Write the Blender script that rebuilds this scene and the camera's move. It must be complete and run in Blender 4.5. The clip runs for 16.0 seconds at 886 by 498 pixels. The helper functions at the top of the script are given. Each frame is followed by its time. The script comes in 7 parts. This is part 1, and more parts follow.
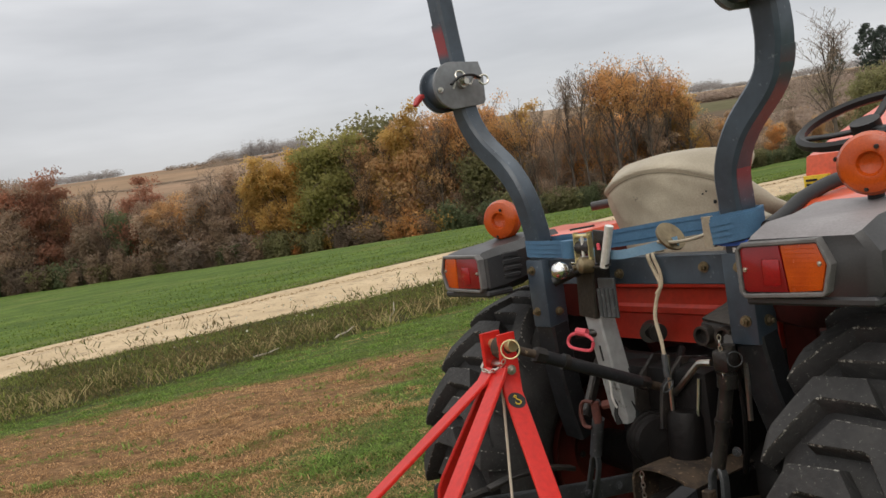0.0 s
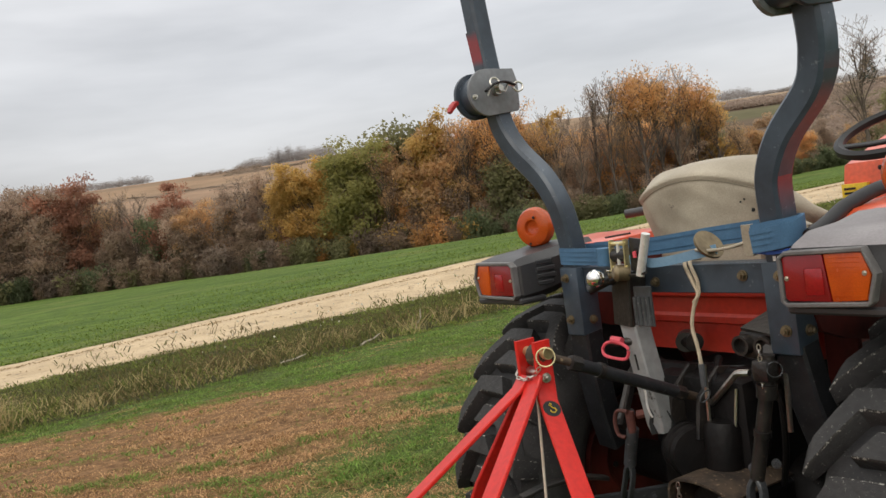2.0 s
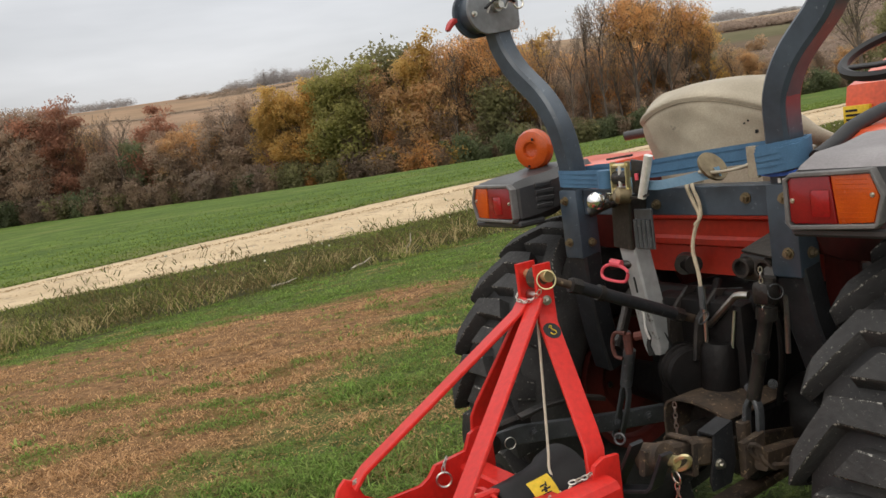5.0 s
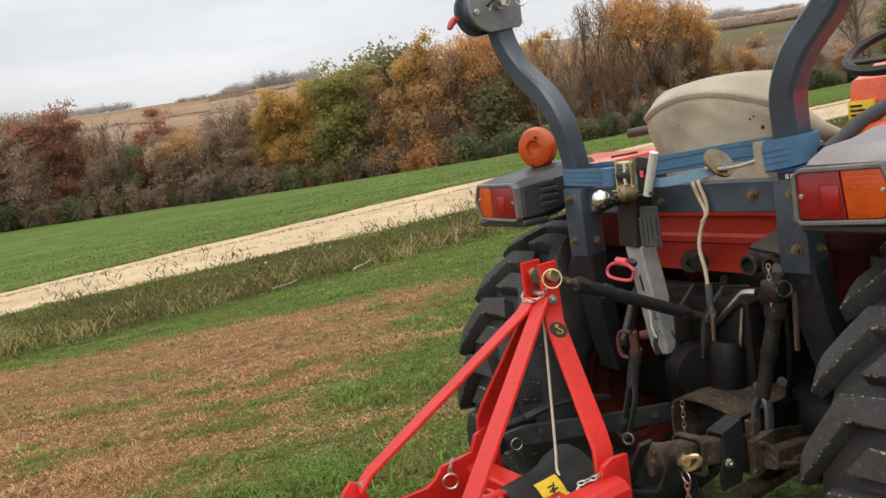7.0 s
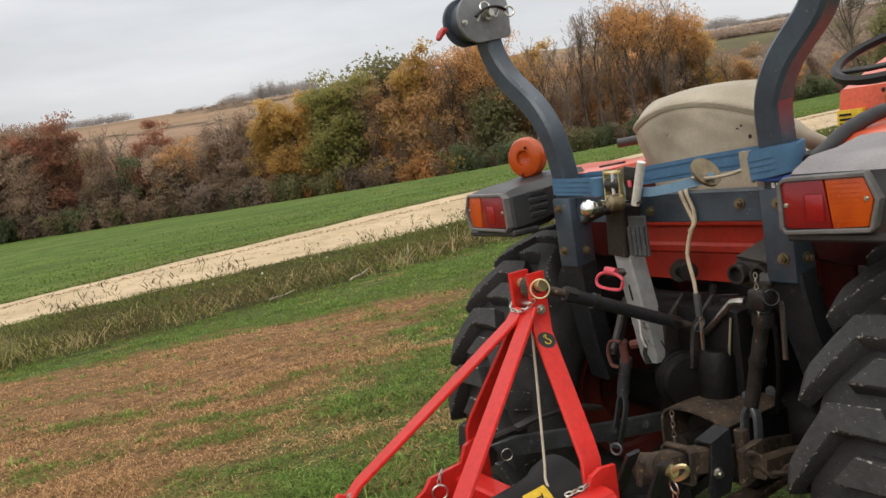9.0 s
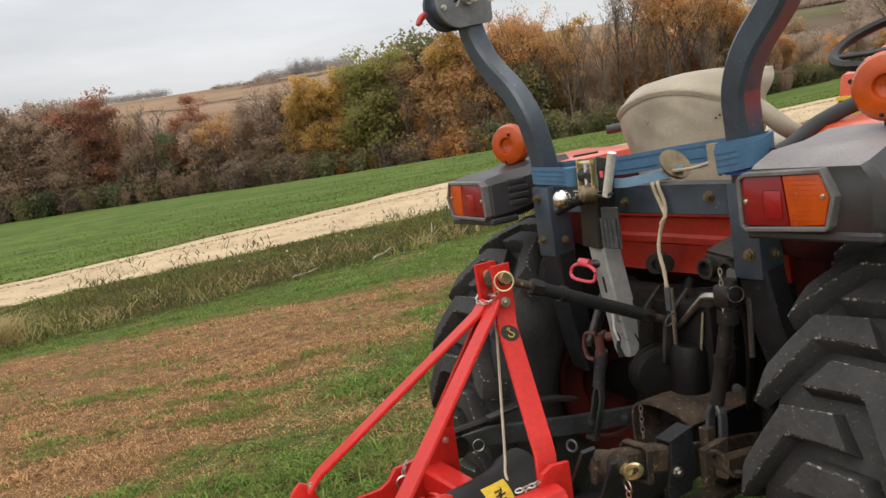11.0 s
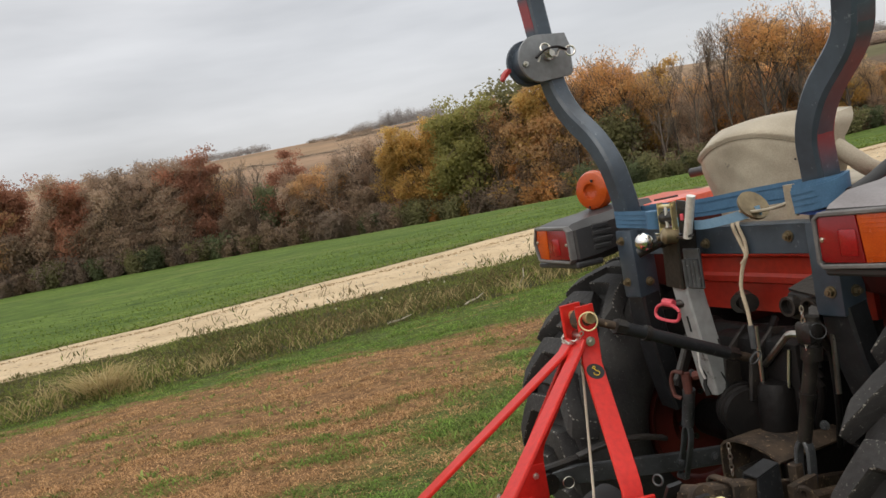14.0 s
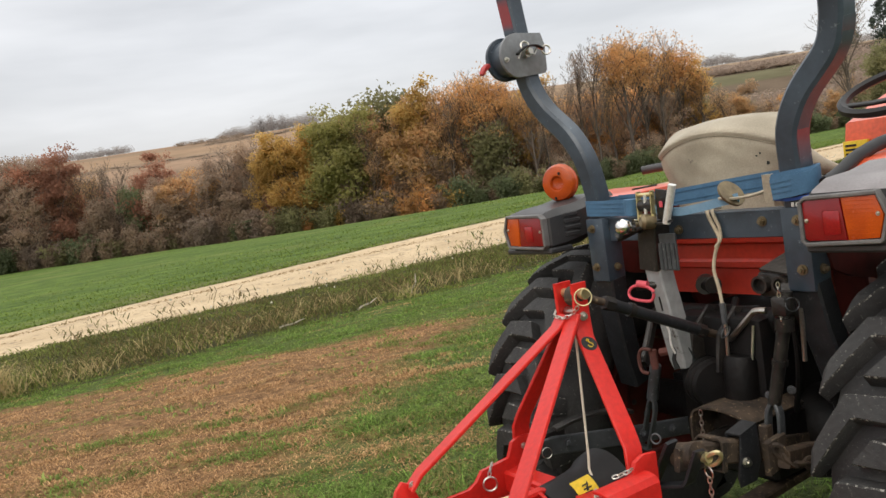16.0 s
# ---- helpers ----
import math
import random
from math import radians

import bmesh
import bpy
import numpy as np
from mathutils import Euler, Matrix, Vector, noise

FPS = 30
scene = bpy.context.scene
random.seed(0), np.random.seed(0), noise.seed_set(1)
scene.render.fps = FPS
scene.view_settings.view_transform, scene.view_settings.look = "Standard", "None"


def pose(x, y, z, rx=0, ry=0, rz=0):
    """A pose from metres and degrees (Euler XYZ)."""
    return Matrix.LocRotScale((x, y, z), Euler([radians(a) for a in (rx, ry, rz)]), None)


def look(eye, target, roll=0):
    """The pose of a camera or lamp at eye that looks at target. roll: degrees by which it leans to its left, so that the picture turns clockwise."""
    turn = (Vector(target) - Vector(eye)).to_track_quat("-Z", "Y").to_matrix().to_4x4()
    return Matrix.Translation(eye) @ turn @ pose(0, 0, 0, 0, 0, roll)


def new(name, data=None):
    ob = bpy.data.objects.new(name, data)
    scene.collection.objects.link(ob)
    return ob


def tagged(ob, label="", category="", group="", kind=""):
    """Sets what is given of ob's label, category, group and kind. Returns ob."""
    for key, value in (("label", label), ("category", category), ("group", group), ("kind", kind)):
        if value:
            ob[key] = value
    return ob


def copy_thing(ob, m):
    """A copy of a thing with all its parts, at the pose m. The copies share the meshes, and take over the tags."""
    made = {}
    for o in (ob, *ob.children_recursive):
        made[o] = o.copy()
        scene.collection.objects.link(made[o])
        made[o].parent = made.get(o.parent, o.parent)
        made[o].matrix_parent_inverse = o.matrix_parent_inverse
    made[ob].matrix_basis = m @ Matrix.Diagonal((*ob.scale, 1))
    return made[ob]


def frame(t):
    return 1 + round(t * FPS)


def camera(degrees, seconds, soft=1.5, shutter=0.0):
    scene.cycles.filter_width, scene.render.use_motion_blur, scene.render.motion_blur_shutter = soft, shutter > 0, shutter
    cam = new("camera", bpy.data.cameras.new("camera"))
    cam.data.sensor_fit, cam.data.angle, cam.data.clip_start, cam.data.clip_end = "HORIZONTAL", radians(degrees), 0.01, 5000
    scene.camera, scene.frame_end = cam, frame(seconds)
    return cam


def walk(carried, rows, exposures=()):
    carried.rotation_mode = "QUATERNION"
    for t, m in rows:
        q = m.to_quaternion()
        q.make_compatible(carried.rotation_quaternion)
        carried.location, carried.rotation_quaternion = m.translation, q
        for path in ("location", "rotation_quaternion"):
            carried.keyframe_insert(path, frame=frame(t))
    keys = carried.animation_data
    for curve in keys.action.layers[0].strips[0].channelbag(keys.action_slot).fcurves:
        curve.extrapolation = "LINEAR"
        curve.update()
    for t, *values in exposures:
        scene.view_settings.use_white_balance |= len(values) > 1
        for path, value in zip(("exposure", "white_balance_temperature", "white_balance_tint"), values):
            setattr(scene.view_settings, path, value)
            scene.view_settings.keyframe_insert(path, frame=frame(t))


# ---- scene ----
cam = camera(56.4, 16.0)
PATH = [
    (0, (-0.022, 0.049, 1.29), (-0.023, 2.046, 1.178), -8.5),
    (0.5, (-0.034, 0.057, 1.293), (-0.141, 2.052, 1.21), -8.4),
    (1, (-0.036, 0.066, 1.297), (-0.135, 2.061, 1.206), -8.6),
    (1.5, (-0.041, 0.059, 1.293), (-0.123, 2.055, 1.203), -8.3),
    (2, (-0.045, 0.052, 1.291), (-0.104, 2.05, 1.206), -8.2),
    (2.5, (-0.044, 0.064, 1.293), (-0.083, 2.061, 1.19), -8.3),
    (3, (-0.043, 0.071, 1.292), (-0.062, 2.067, 1.174), -8.2),
    (3.5, (-0.044, 0.066, 1.293), (-0.036, 2.063, 1.182), -8.0),
    (4, (-0.046, 0.065, 1.293), (-0.058, 2.059, 1.138), -7.9),
    (4.2, (-0.055, 0.066, 1.287), (-0.121, 2.055, 1.086), -7.8),
    (6.3, (-0.084, 0.09, 1.292), (-0.114, 2.069, 1.0), -8.9),
    (6.5, (-0.087, 0.093, 1.281), (-0.132, 2.072, 0.992), -8.6),
    (7, (-0.083, 0.088, 1.286), (-0.141, 2.069, 1.018), -8.7),
    (7.5, (-0.082, 0.087, 1.285), (-0.134, 2.072, 1.047), -8.6),
    (8, (-0.082, 0.081, 1.291), (-0.148, 2.066, 1.058), -8.8),
    (8.5, (-0.083, 0.083, 1.294), (-0.121, 2.065, 1.029), -9.4),
    (8.7, (-0.074, 0.086, 1.285), (-0.113, 2.071, 1.039), -9.2),
    (10.8, (0.055, 0.108, 1.281), (-0.071, 2.087, 1.02), -8.6),
    (11, (0.098, 0.116, 1.288), (-0.041, 2.091, 1.001), -8.7),
    (11.5, (0.105, 0.122, 1.281), (-0.122, 2.079, 0.941), -7.9),
    (12, (-0.013, 0.104, 1.288), (-0.329, 2.05, 0.951), -8.0),
    (12.5, (-0.119, 0.113, 1.274), (-0.36, 2.066, 0.918), -9.1),
    (13, (-0.097, 0.079, 1.283), (-0.271, 2.055, 1.026), -8.9),
    (13.5, (0.037, 0.036, 1.286), (-0.254, 2.001, 1.057), -9.4),
    (14, (0.121, 0.004, 1.295), (-0.22, 1.97, 1.154), -10.4),
    (14.5, (0.131, -0.009, 1.292), (-0.193, 1.958, 1.123), -11.0),
    (15, (0.06, -0.031, 1.285), (-0.213, 1.934, 1.028), -12.0),
    (15.5, (-0.103, -0.073, 1.267), (-0.155, 1.905, 0.977), -10.6),
    (16, (-0.197, -0.125, 1.277), (-0.23, 1.868, 1.111), -8.6),
]
# exposure follows the phone's own metering
walk(cam, [(t, look(eye, target, roll)) for t, eye, target, roll in PATH],
     [(0, -0.42), (0.5, -0.6), (1.0, -0.45), (1.5, -0.28), (4.2, -0.32), (6.3, -0.08), (7.5, -0.06), (8.7, -0.22), (10.8, -0.17), (11.5, -0.09), (12.0, 0.02), (13.0, 0.11), (13.5, 0.07), (14.0, -0.33), (14.5, -0.85), (15.0, -0.42), (15.4, 0.08), (16, -0.10)])

# ---- light: an overcast November sky ----
world = bpy.data.worlds.new("overcast_sky")
scene.world = world
world.use_nodes = True
wn, wl = world.node_tree.nodes, world.node_tree.links
wn.clear()
w_out = wn.new("ShaderNodeOutputWorld")
w_bg = wn.new("ShaderNodeBackground")
w_sky = wn.new("ShaderNodeTexSky")
w_sky.sky_type = "NISHITA"
w_sky.sun_disc = False
w_sky.sun_elevation = radians(38)
w_sky.sun_rotation = radians(200)
w_sky.air_density, w_sky.dust_density = 1.0, 4.0
w_co = wn.new("ShaderNodeTexCoord")
w_sep = wn.new("ShaderNodeSeparateXYZ")
wl.new(w_co.outputs["Generated"], w_sep.inputs[0])
# brightness of the cloud deck by height above the horizon
w_ramp = wn.new("ShaderNodeValToRGB")
w_ramp.color_ramp.elements[0].position = 0.0
w_ramp.color_ramp.elements[0].color = (0.81, 0.795, 0.795, 1)
w_ramp.color_ramp.elements[1].position = 0.9
w_ramp.color_ramp.elements[1].color = (2.2, 2.13, 2.0, 1)
for w_p, w_c in ((0.10, (0.76, 0.745, 0.75)), (0.22, (0.80, 0.788, 0.785)), (0.34, (0.97, 0.955, 0.945)), (0.46, (1.10, 1.085, 1.06)), (0.62, (1.65, 1.61, 1.54))):
    w_e = w_ramp.color_ramp.elements.new(w_p)
    w_e.color = (*w_c, 1)
wl.new(w_sep.outputs["Z"], w_ramp.inputs[0])
# long flat streaks of cloud
w_map = wn.new("ShaderNodeMapping")
w_map.inputs["Scale"].default_value = (2.2, 2.2, 11.0)
w_map.inputs["Rotation"].default_value = (0.0, radians(4), 0.0)
wl.new(w_co.outputs["Generated"], w_map.inputs[0])
w_n = wn.new("ShaderNodeTexNoise")
w_n.inputs["Scale"].default_value = 1.6
w_n.inputs["Detail"].default_value = 4.0
w_n.inputs["Roughness"].default_value = 0.5
wl.new(w_map.outputs[0], w_n.inputs["Vector"])
w_nr = wn.new("ShaderNodeMapRange")
w_nr.inputs[1].default_value, w_nr.inputs[2].default_value = 0.3, 0.7
w_nr.inputs[3].default_value, w_nr.inputs[4].default_value = 0.86, 1.14
wl.new(w_n.outputs[0], w_nr.inputs[0])
w_mul = wn.new("ShaderNodeMix")
w_mul.data_type, w_mul.blend_type = "RGBA", "MULTIPLY"
w_mul.inputs[0].default_value = 1.0
wl.new(w_ramp.outputs[0], w_mul.inputs[6])
wl.new(w_nr.outputs[0], w_mul.inputs[7])
# a little of the clear sky above filters through
w_add = wn.new("ShaderNodeMix")
w_add.data_type, w_add.blend_type = "RGBA", "MIX"
w_add.inputs[0].default_value = 0.04
wl.new(w_mul.outputs[2], w_add.inputs[6])
wl.new(w_sky.outputs[0], w_add.inputs[7])
wl.new(w_add.outputs[2], w_bg.inputs[0])
w_bg.inputs[1].default_value = 1.0
wl.new(w_bg.outputs[0], w_out.inputs[0])
sun = new("sun", bpy.data.lights.new("sun", "SUN"))
sun.data.energy, sun.data.angle, sun.data.color = 0.5, radians(25), (1.0, 0.96, 0.9)
sun.matrix_world = look((-20, -40, 40), (0, 0, 0))

# ---- building helpers ----
rnd = random.Random(7)


def material(name, color, rough=0.6, metal=0.0, second=None, scale=9.0, amount=0.6, fine=60.0, bump=0.15, depth=0.002,
             island=0.0, object_random=0.0, coat=0.0, transmission=0.0, spots=None, spot_scale=30.0, spot_level=0.62, spec=0.5):
    """A painted or natural surface: two tones mottled at a broad scale, fine grain in the tone, gloss and relief, and spots of wear."""
    m = bpy.data.materials.new(name)
    m.use_nodes = True
    nt = m.node_tree
    ns, ln = nt.nodes, nt.links
    bs = ns["Principled BSDF"]
    co = ns.new("ShaderNodeTexCoord")
    n1 = ns.new("ShaderNodeTexNoise")
    n1.inputs["Scale"].default_value, n1.inputs["Detail"].default_value = scale, 5.0
    n2 = ns.new("ShaderNodeTexNoise")
    n2.inputs["Scale"].default_value, n2.inputs["Detail"].default_value = fine, 4.0
    for n in (n1, n2):
        ln.new(co.outputs["Object"], n.inputs["Vector"])
    c2 = second or tuple(c * 0.7 for c in color)
    r1 = ns.new("ShaderNodeMapRange")
    r1.inputs[1].default_value, r1.inputs[2].default_value = 0.35, 0.68
    r1.inputs[4].default_value = amount
    ln.new(n1.outputs[0], r1.inputs[0])
    mx = ns.new("ShaderNodeMix")
    mx.data_type = "RGBA"
    mx.inputs[6].default_value, mx.inputs[7].default_value = (*color, 1), (*c2, 1)
    ln.new(r1.outputs[0], mx.inputs[0])
    last = mx.outputs[2]
    gr = ns.new("ShaderNodeMapRange")
    gr.inputs[1].default_value, gr.inputs[2].default_value = 0.3, 0.7
    gr.inputs[3].default_value, gr.inputs[4].default_value = 0.88, 1.12
    ln.new(n2.outputs[0], gr.inputs[0])
    factor = gr.outputs[0]
    for source, spread in ((("ShaderNodeNewGeometry", "Random Per Island"), island), (("ShaderNodeObjectInfo", "Random"), object_random)):
        if spread:
            g = ns.new(source[0])
            q = ns.new("ShaderNodeMapRange")
            q.inputs[3].default_value, q.inputs[4].default_value = 1 - spread, 1 + spread
            ln.new(g.outputs[source[1]], q.inputs[0])
            mu = ns.new("ShaderNodeMath")
            mu.operation = "MULTIPLY"
            ln.new(factor, mu.inputs[0])
            ln.new(q.outputs[0], mu.inputs[1])
            factor = mu.outputs[0]
    if spots:
        n3 = ns.new("ShaderNodeTexNoise")
        n3.inputs["Scale"].default_value, n3.inputs["Detail"].default_value, n3.inputs["Roughness"].default_value = spot_scale, 6.0, 0.7
        ln.new(co.outputs["Object"], n3.inputs["Vector"])
        r3 = ns.new("ShaderNodeMapRange")
        r3.inputs[1].default_value, r3.inputs[2].default_value = spot_level, spot_level + 0.06
        ln.new(n3.outputs[0], r3.inputs[0])
        m3 = ns.new("ShaderNodeMix")
        m3.data_type = "RGBA"
        m3.inputs[7].default_value = (*spots, 1)
        ln.new(r3.outputs[0], m3.inputs[0])
        ln.new(last, m3.inputs[6])
        last = m3.outputs[2]
    fm = ns.new("ShaderNodeMix")
    fm.data_type, fm.blend_type = "RGBA", "MULTIPLY"
    fm.inputs[0].default_value = 1.0
    ln.new(last, fm.inputs[6])
    ln.new(factor, fm.inputs[7])
    ln.new(fm.outputs[2], bs.inputs["Base Color"])
    rr = ns.new("ShaderNodeMapRange")
    rr.inputs[3].default_value, rr.inputs[4].default_value = max(0.03, rough - 0.12), min(1.0, rough + 0.12)
    ln.new(n1.outputs[0], rr.inputs[0])
    ln.new(rr.outputs[0], bs.inputs["Roughness"])
    bs.inputs["Metallic"].default_value = metal
    bs.inputs["Coat Weight"].default_value = coat
    bs.inputs["Specular IOR Level"].default_value = spec
    bs.inputs["Transmission Weight"].default_value = transmission
    if bump:
        bp = ns.new("ShaderNodeBump")
        bp.inputs["Strength"].default_value, bp.inputs["Distance"].default_value = bump, depth
        ln.new(n2.outputs[0], bp.inputs["Height"])
        ln.new(bp.outputs[0], bs.inputs["Normal"])
    return m


def leafy(name, color, second, spread=0.3, glow=0.5, clump=1.1, own=0.6):
    """Leaves and grass blades: tones that drift over the plant and differ from leaf to leaf, thin enough to let some light through."""
    m = bpy.data.materials.new(name)
    m.use_nodes = True
    ns, ln = m.node_tree.nodes, m.node_tree.links
    bs = ns["Principled BSDF"]
    out = ns["Material Output"]
    geo = ns.new("ShaderNodeNewGeometry")
    info = ns.new("ShaderNodeObjectInfo")
    mx = ns.new("ShaderNodeMix")
    mx.data_type = "RGBA"
    mx.inputs[6].default_value, mx.inputs[7].default_value = (*color, 1), (*second, 1)
    drift = ns.new("ShaderNodeTexNoise")
    drift.inputs["Scale"].default_value, drift.inputs["Detail"].default_value = clump, 3.0
    co = ns.new("ShaderNodeTexCoord")
    ln.new(co.outputs["Object"], drift.inputs["Vector"])
    dr = ns.new("ShaderNodeMapRange")
    dr.inputs[1].default_value, dr.inputs[2].default_value = 0.32, 0.68
    ln.new(drift.outputs[0], dr.inputs[0])
    blend = ns.new("ShaderNodeMix")
    blend.inputs[0].default_value = own
    ln.new(dr.outputs[0], blend.inputs[2])
    ln.new(geo.outputs["Random Per Island"], blend.inputs[3])
    ln.new(blend.outputs[0], mx.inputs[0])
    q = ns.new("ShaderNodeMapRange")
    q.inputs[3].default_value, q.inputs[4].default_value = 1 - spread, 1 + spread
    ln.new(info.outputs["Random"], q.inputs[0])
    fm = ns.new("ShaderNodeMix")
    fm.data_type, fm.blend_type = "RGBA", "MULTIPLY"
    fm.inputs[0].default_value = 1.0
    ln.new(mx.outputs[2], fm.inputs[6])
    ln.new(q.outputs[0], fm.inputs[7])
    ln.new(fm.outputs[2], bs.inputs["Base Color"])
    bs.inputs["Roughness"].default_value = 0.75
    bs.inputs["Specular IOR Level"].default_value = 0.12
    tr = ns.new("ShaderNodeBsdfTranslucent")
    ln.new(fm.outputs[2], tr.inputs[0])
    sh = ns.new("ShaderNodeMixShader")
    sh.inputs[0].default_value = glow
    ln.new(bs.outputs[0], sh.inputs[1])
    ln.new(tr.outputs[0], sh.inputs[2])
    ln.new(sh.outputs[0], out.inputs[0])
    return m


BASE = {}


def part(name, bm, mat, parent=None, label="", smooth=True):
    """Links a bmesh as one mesh object, under a thing or a part."""
    me = bpy.data.meshes.new(name)
    bmesh.ops.recalc_face_normals(bm, faces=bm.faces)
    if smooth:
        for f in bm.faces:
            f.smooth = True
        for e in bm.edges:
            if len(e.link_faces) == 2 and e.calc_face_angle(0) > radians(32):
                e.smooth = False
    bm.to_mesh(me)
    bm.free()
    me.materials.append(mat)
    ob = new(name, me)
    if parent is not None:
        ob.parent = parent
        if parent in BASE:
            ob.location.z = -BASE[parent]
    if label:
        tagged(ob, label)
    return ob


def thing(name, m, base, label, category, group=""):
    """An Empty at the thing's base; its parts are modelled with heights from the datum."""
    ob = new(name)
    ob.empty_display_size = 0.1
    ob.matrix_world = m @ pose(0, 0, base)
    BASE[ob] = base
    return tagged(ob, label, category, group)


def box(bm, lo, hi, bevel=0.003, m=None, seg=1):
    x0, y0, z0 = lo
    x1, y1, z1 = hi
    vs = [bm.verts.new(c) for c in ((x0, y0, z0), (x1, y0, z0), (x1, y1, z0), (x0, y1, z0), (x0, y0, z1), (x1, y0, z1), (x1, y1, z1), (x0, y1, z1))]
    fs = [bm.faces.new([vs[i] for i in q]) for q in ((3, 2, 1, 0), (4, 5, 6, 7), (0, 1, 5, 4), (1, 2, 6, 5), (2, 3, 7, 6), (3, 0, 4, 7))]
    if m is not None:
        bmesh.ops.transform(bm, matrix=m, verts=vs)
    if bevel:
        es = {e for f in fs for e in f.edges}
        bmesh.ops.bevel(bm, geom=list(es), offset=bevel, segments=seg, affect="EDGES", profile=0.5)
    return bm


def prism(bm, outline, y0, y1, axis="y", bevel=0.0):
    """A plate: an outline in two axes, given thickness along the third."""
    def at(p, d):
        return {"y": (p[0], d, p[1]), "x": (d, p[0], p[1]), "z": (p[0], p[1], d)}[axis]
    a = [bm.verts.new(at(p, y0)) for p in outline]
    b = [bm.verts.new(at(p, y1)) for p in outline]
    n = len(a)
    fs = [bm.faces.new(a), bm.faces.new(b[::-1])]
    for i in range(n):
        fs.append(bm.faces.new((a[i], b[i], b[(i + 1) % n], a[(i + 1) % n])))
    if bevel:
        bmesh.ops.bevel(bm, geom=[e for f in fs[:2] for e in f.edges], offset=bevel, segments=2, affect="EDGES", profile=0.5)
    return bm


def smooth_path(points, per=8):
    """A Catmull-Rom line through the points."""
    ps = [Vector(p) for p in points]
    ps = [ps[0] * 2 - ps[1]] + ps + [ps[-1] * 2 - ps[-2]]
    out = []
    for i in range(1, len(ps) - 2):
        p0, p1, p2, p3 = ps[i - 1:i + 3]
        for k in range(per):
            t = k / per
            out.append(0.5 * ((2 * p1) + (p2 - p0) * t + (2 * p0 - 5 * p1 + 4 * p2 - p3) * t * t + (3 * p1 - p0 - 3 * p2 + p3) * t ** 3))
    out.append(ps[-2].copy())
    return out


def ring(r, n=10):
    return [(r * math.cos(2 * math.pi * i / n), r * math.sin(2 * math.pi * i / n)) for i in range(n)]


def rect(w, h, c=0.0):
    w, h = w / 2, h / 2
    if not c:
        return [(-w, -h), (w, -h), (w, h), (-w, h)]
    return [(-w + c, -h), (w - c, -h), (w, -h + c), (w, h - c), (w - c, h), (-w + c, h), (-w, h - c), (-w, -h + c)]


def sweep(bm, points, profile, ref=(0, 0, 1), closed=False, sizes=None, cap=True):
    """Carries a profile along a line. ref: the way the profile's first axis looks."""
    ps = [Vector(p) for p in points]
    ref = Vector(ref)
    n = len(ps)
    rows = []
    for i, p in enumerate(ps):
        a = ps[i - 1] if (closed or i) else p
        b = ps[(i + 1) % n] if (closed or i < n - 1) else p
        t = (b - a).normalized()
        u = ref - t * ref.dot(t)
        if u.length < 1e-4:
            u = t.orthogonal()
        u.normalize()
        v = t.cross(u)
        k = sizes[i] if sizes else 1.0
        rows.append([bm.verts.new(p + u * (x * k) + v * (y * k)) for x, y in profile])
    m = len(profile)
    for i in range(n if closed else n - 1):
        r0, r1 = rows[i], rows[(i + 1) % n]
        for j in range(m):
            bm.faces.new((r0[j], r0[(j + 1) % m], r1[(j + 1) % m], r1[j]))
    if cap and not closed:
        bm.faces.new(rows[0][::-1])
        bm.faces.new(rows[-1])
    return bm


def rod(bm, p, q, r, n=12, r2=None):
    return sweep(bm, [p, q], ring(1.0, n), ref=(0.31, 0.17, 0.93), sizes=[r, r if r2 is None else r2])


def bar(bm, p, q, w, h, ref=(0, 0, 1), c=0.002):
    return sweep(bm, [p, q], rect(w, h, c), ref=ref)


def lathe(bm, profile, centre, axis, n=32, closed=True):
    """Turns a profile of (along the axis, radius) round an axis."""
    ax = Vector(axis).normalized()
    u = ax.orthogonal().normalized()
    v = ax.cross(u)
    c = Vector(centre)
    rows = []
    for k in range(n):
        t = 2 * math.pi * k / n
        d = u * math.cos(t) + v * math.sin(t)
        rows.append([bm.verts.new(c + ax * h + d * r) for h, r in profile])
    m = len(profile)
    for k in range(n):
        r0, r1 = rows[k], rows[(k + 1) % n]
        for j in range(m - 1):
            bm.faces.new((r0[j], r1[j], r1[j + 1], r0[j + 1]))
    if closed:
        bm.faces.new([r[0] for r in rows][::-1])
        bm.faces.new([r[-1] for r in rows])
    return bm


def bolt(bm, p, d, r=0.011, h=0.008):
    """A hexagon head on a washer, with the end of its thread."""
    p, d = Vector(p), Vector(d).normalized()
    rod(bm, p, p + d * 0.003, r * 1.35, 14)
    rod(bm, p + d * 0.003, p + d * (0.003 + h), r, 6)
    rod(bm, p + d * (0.003 + h), p + d * (0.003 + h * 1.6), r * 0.55, 8)
    return bm


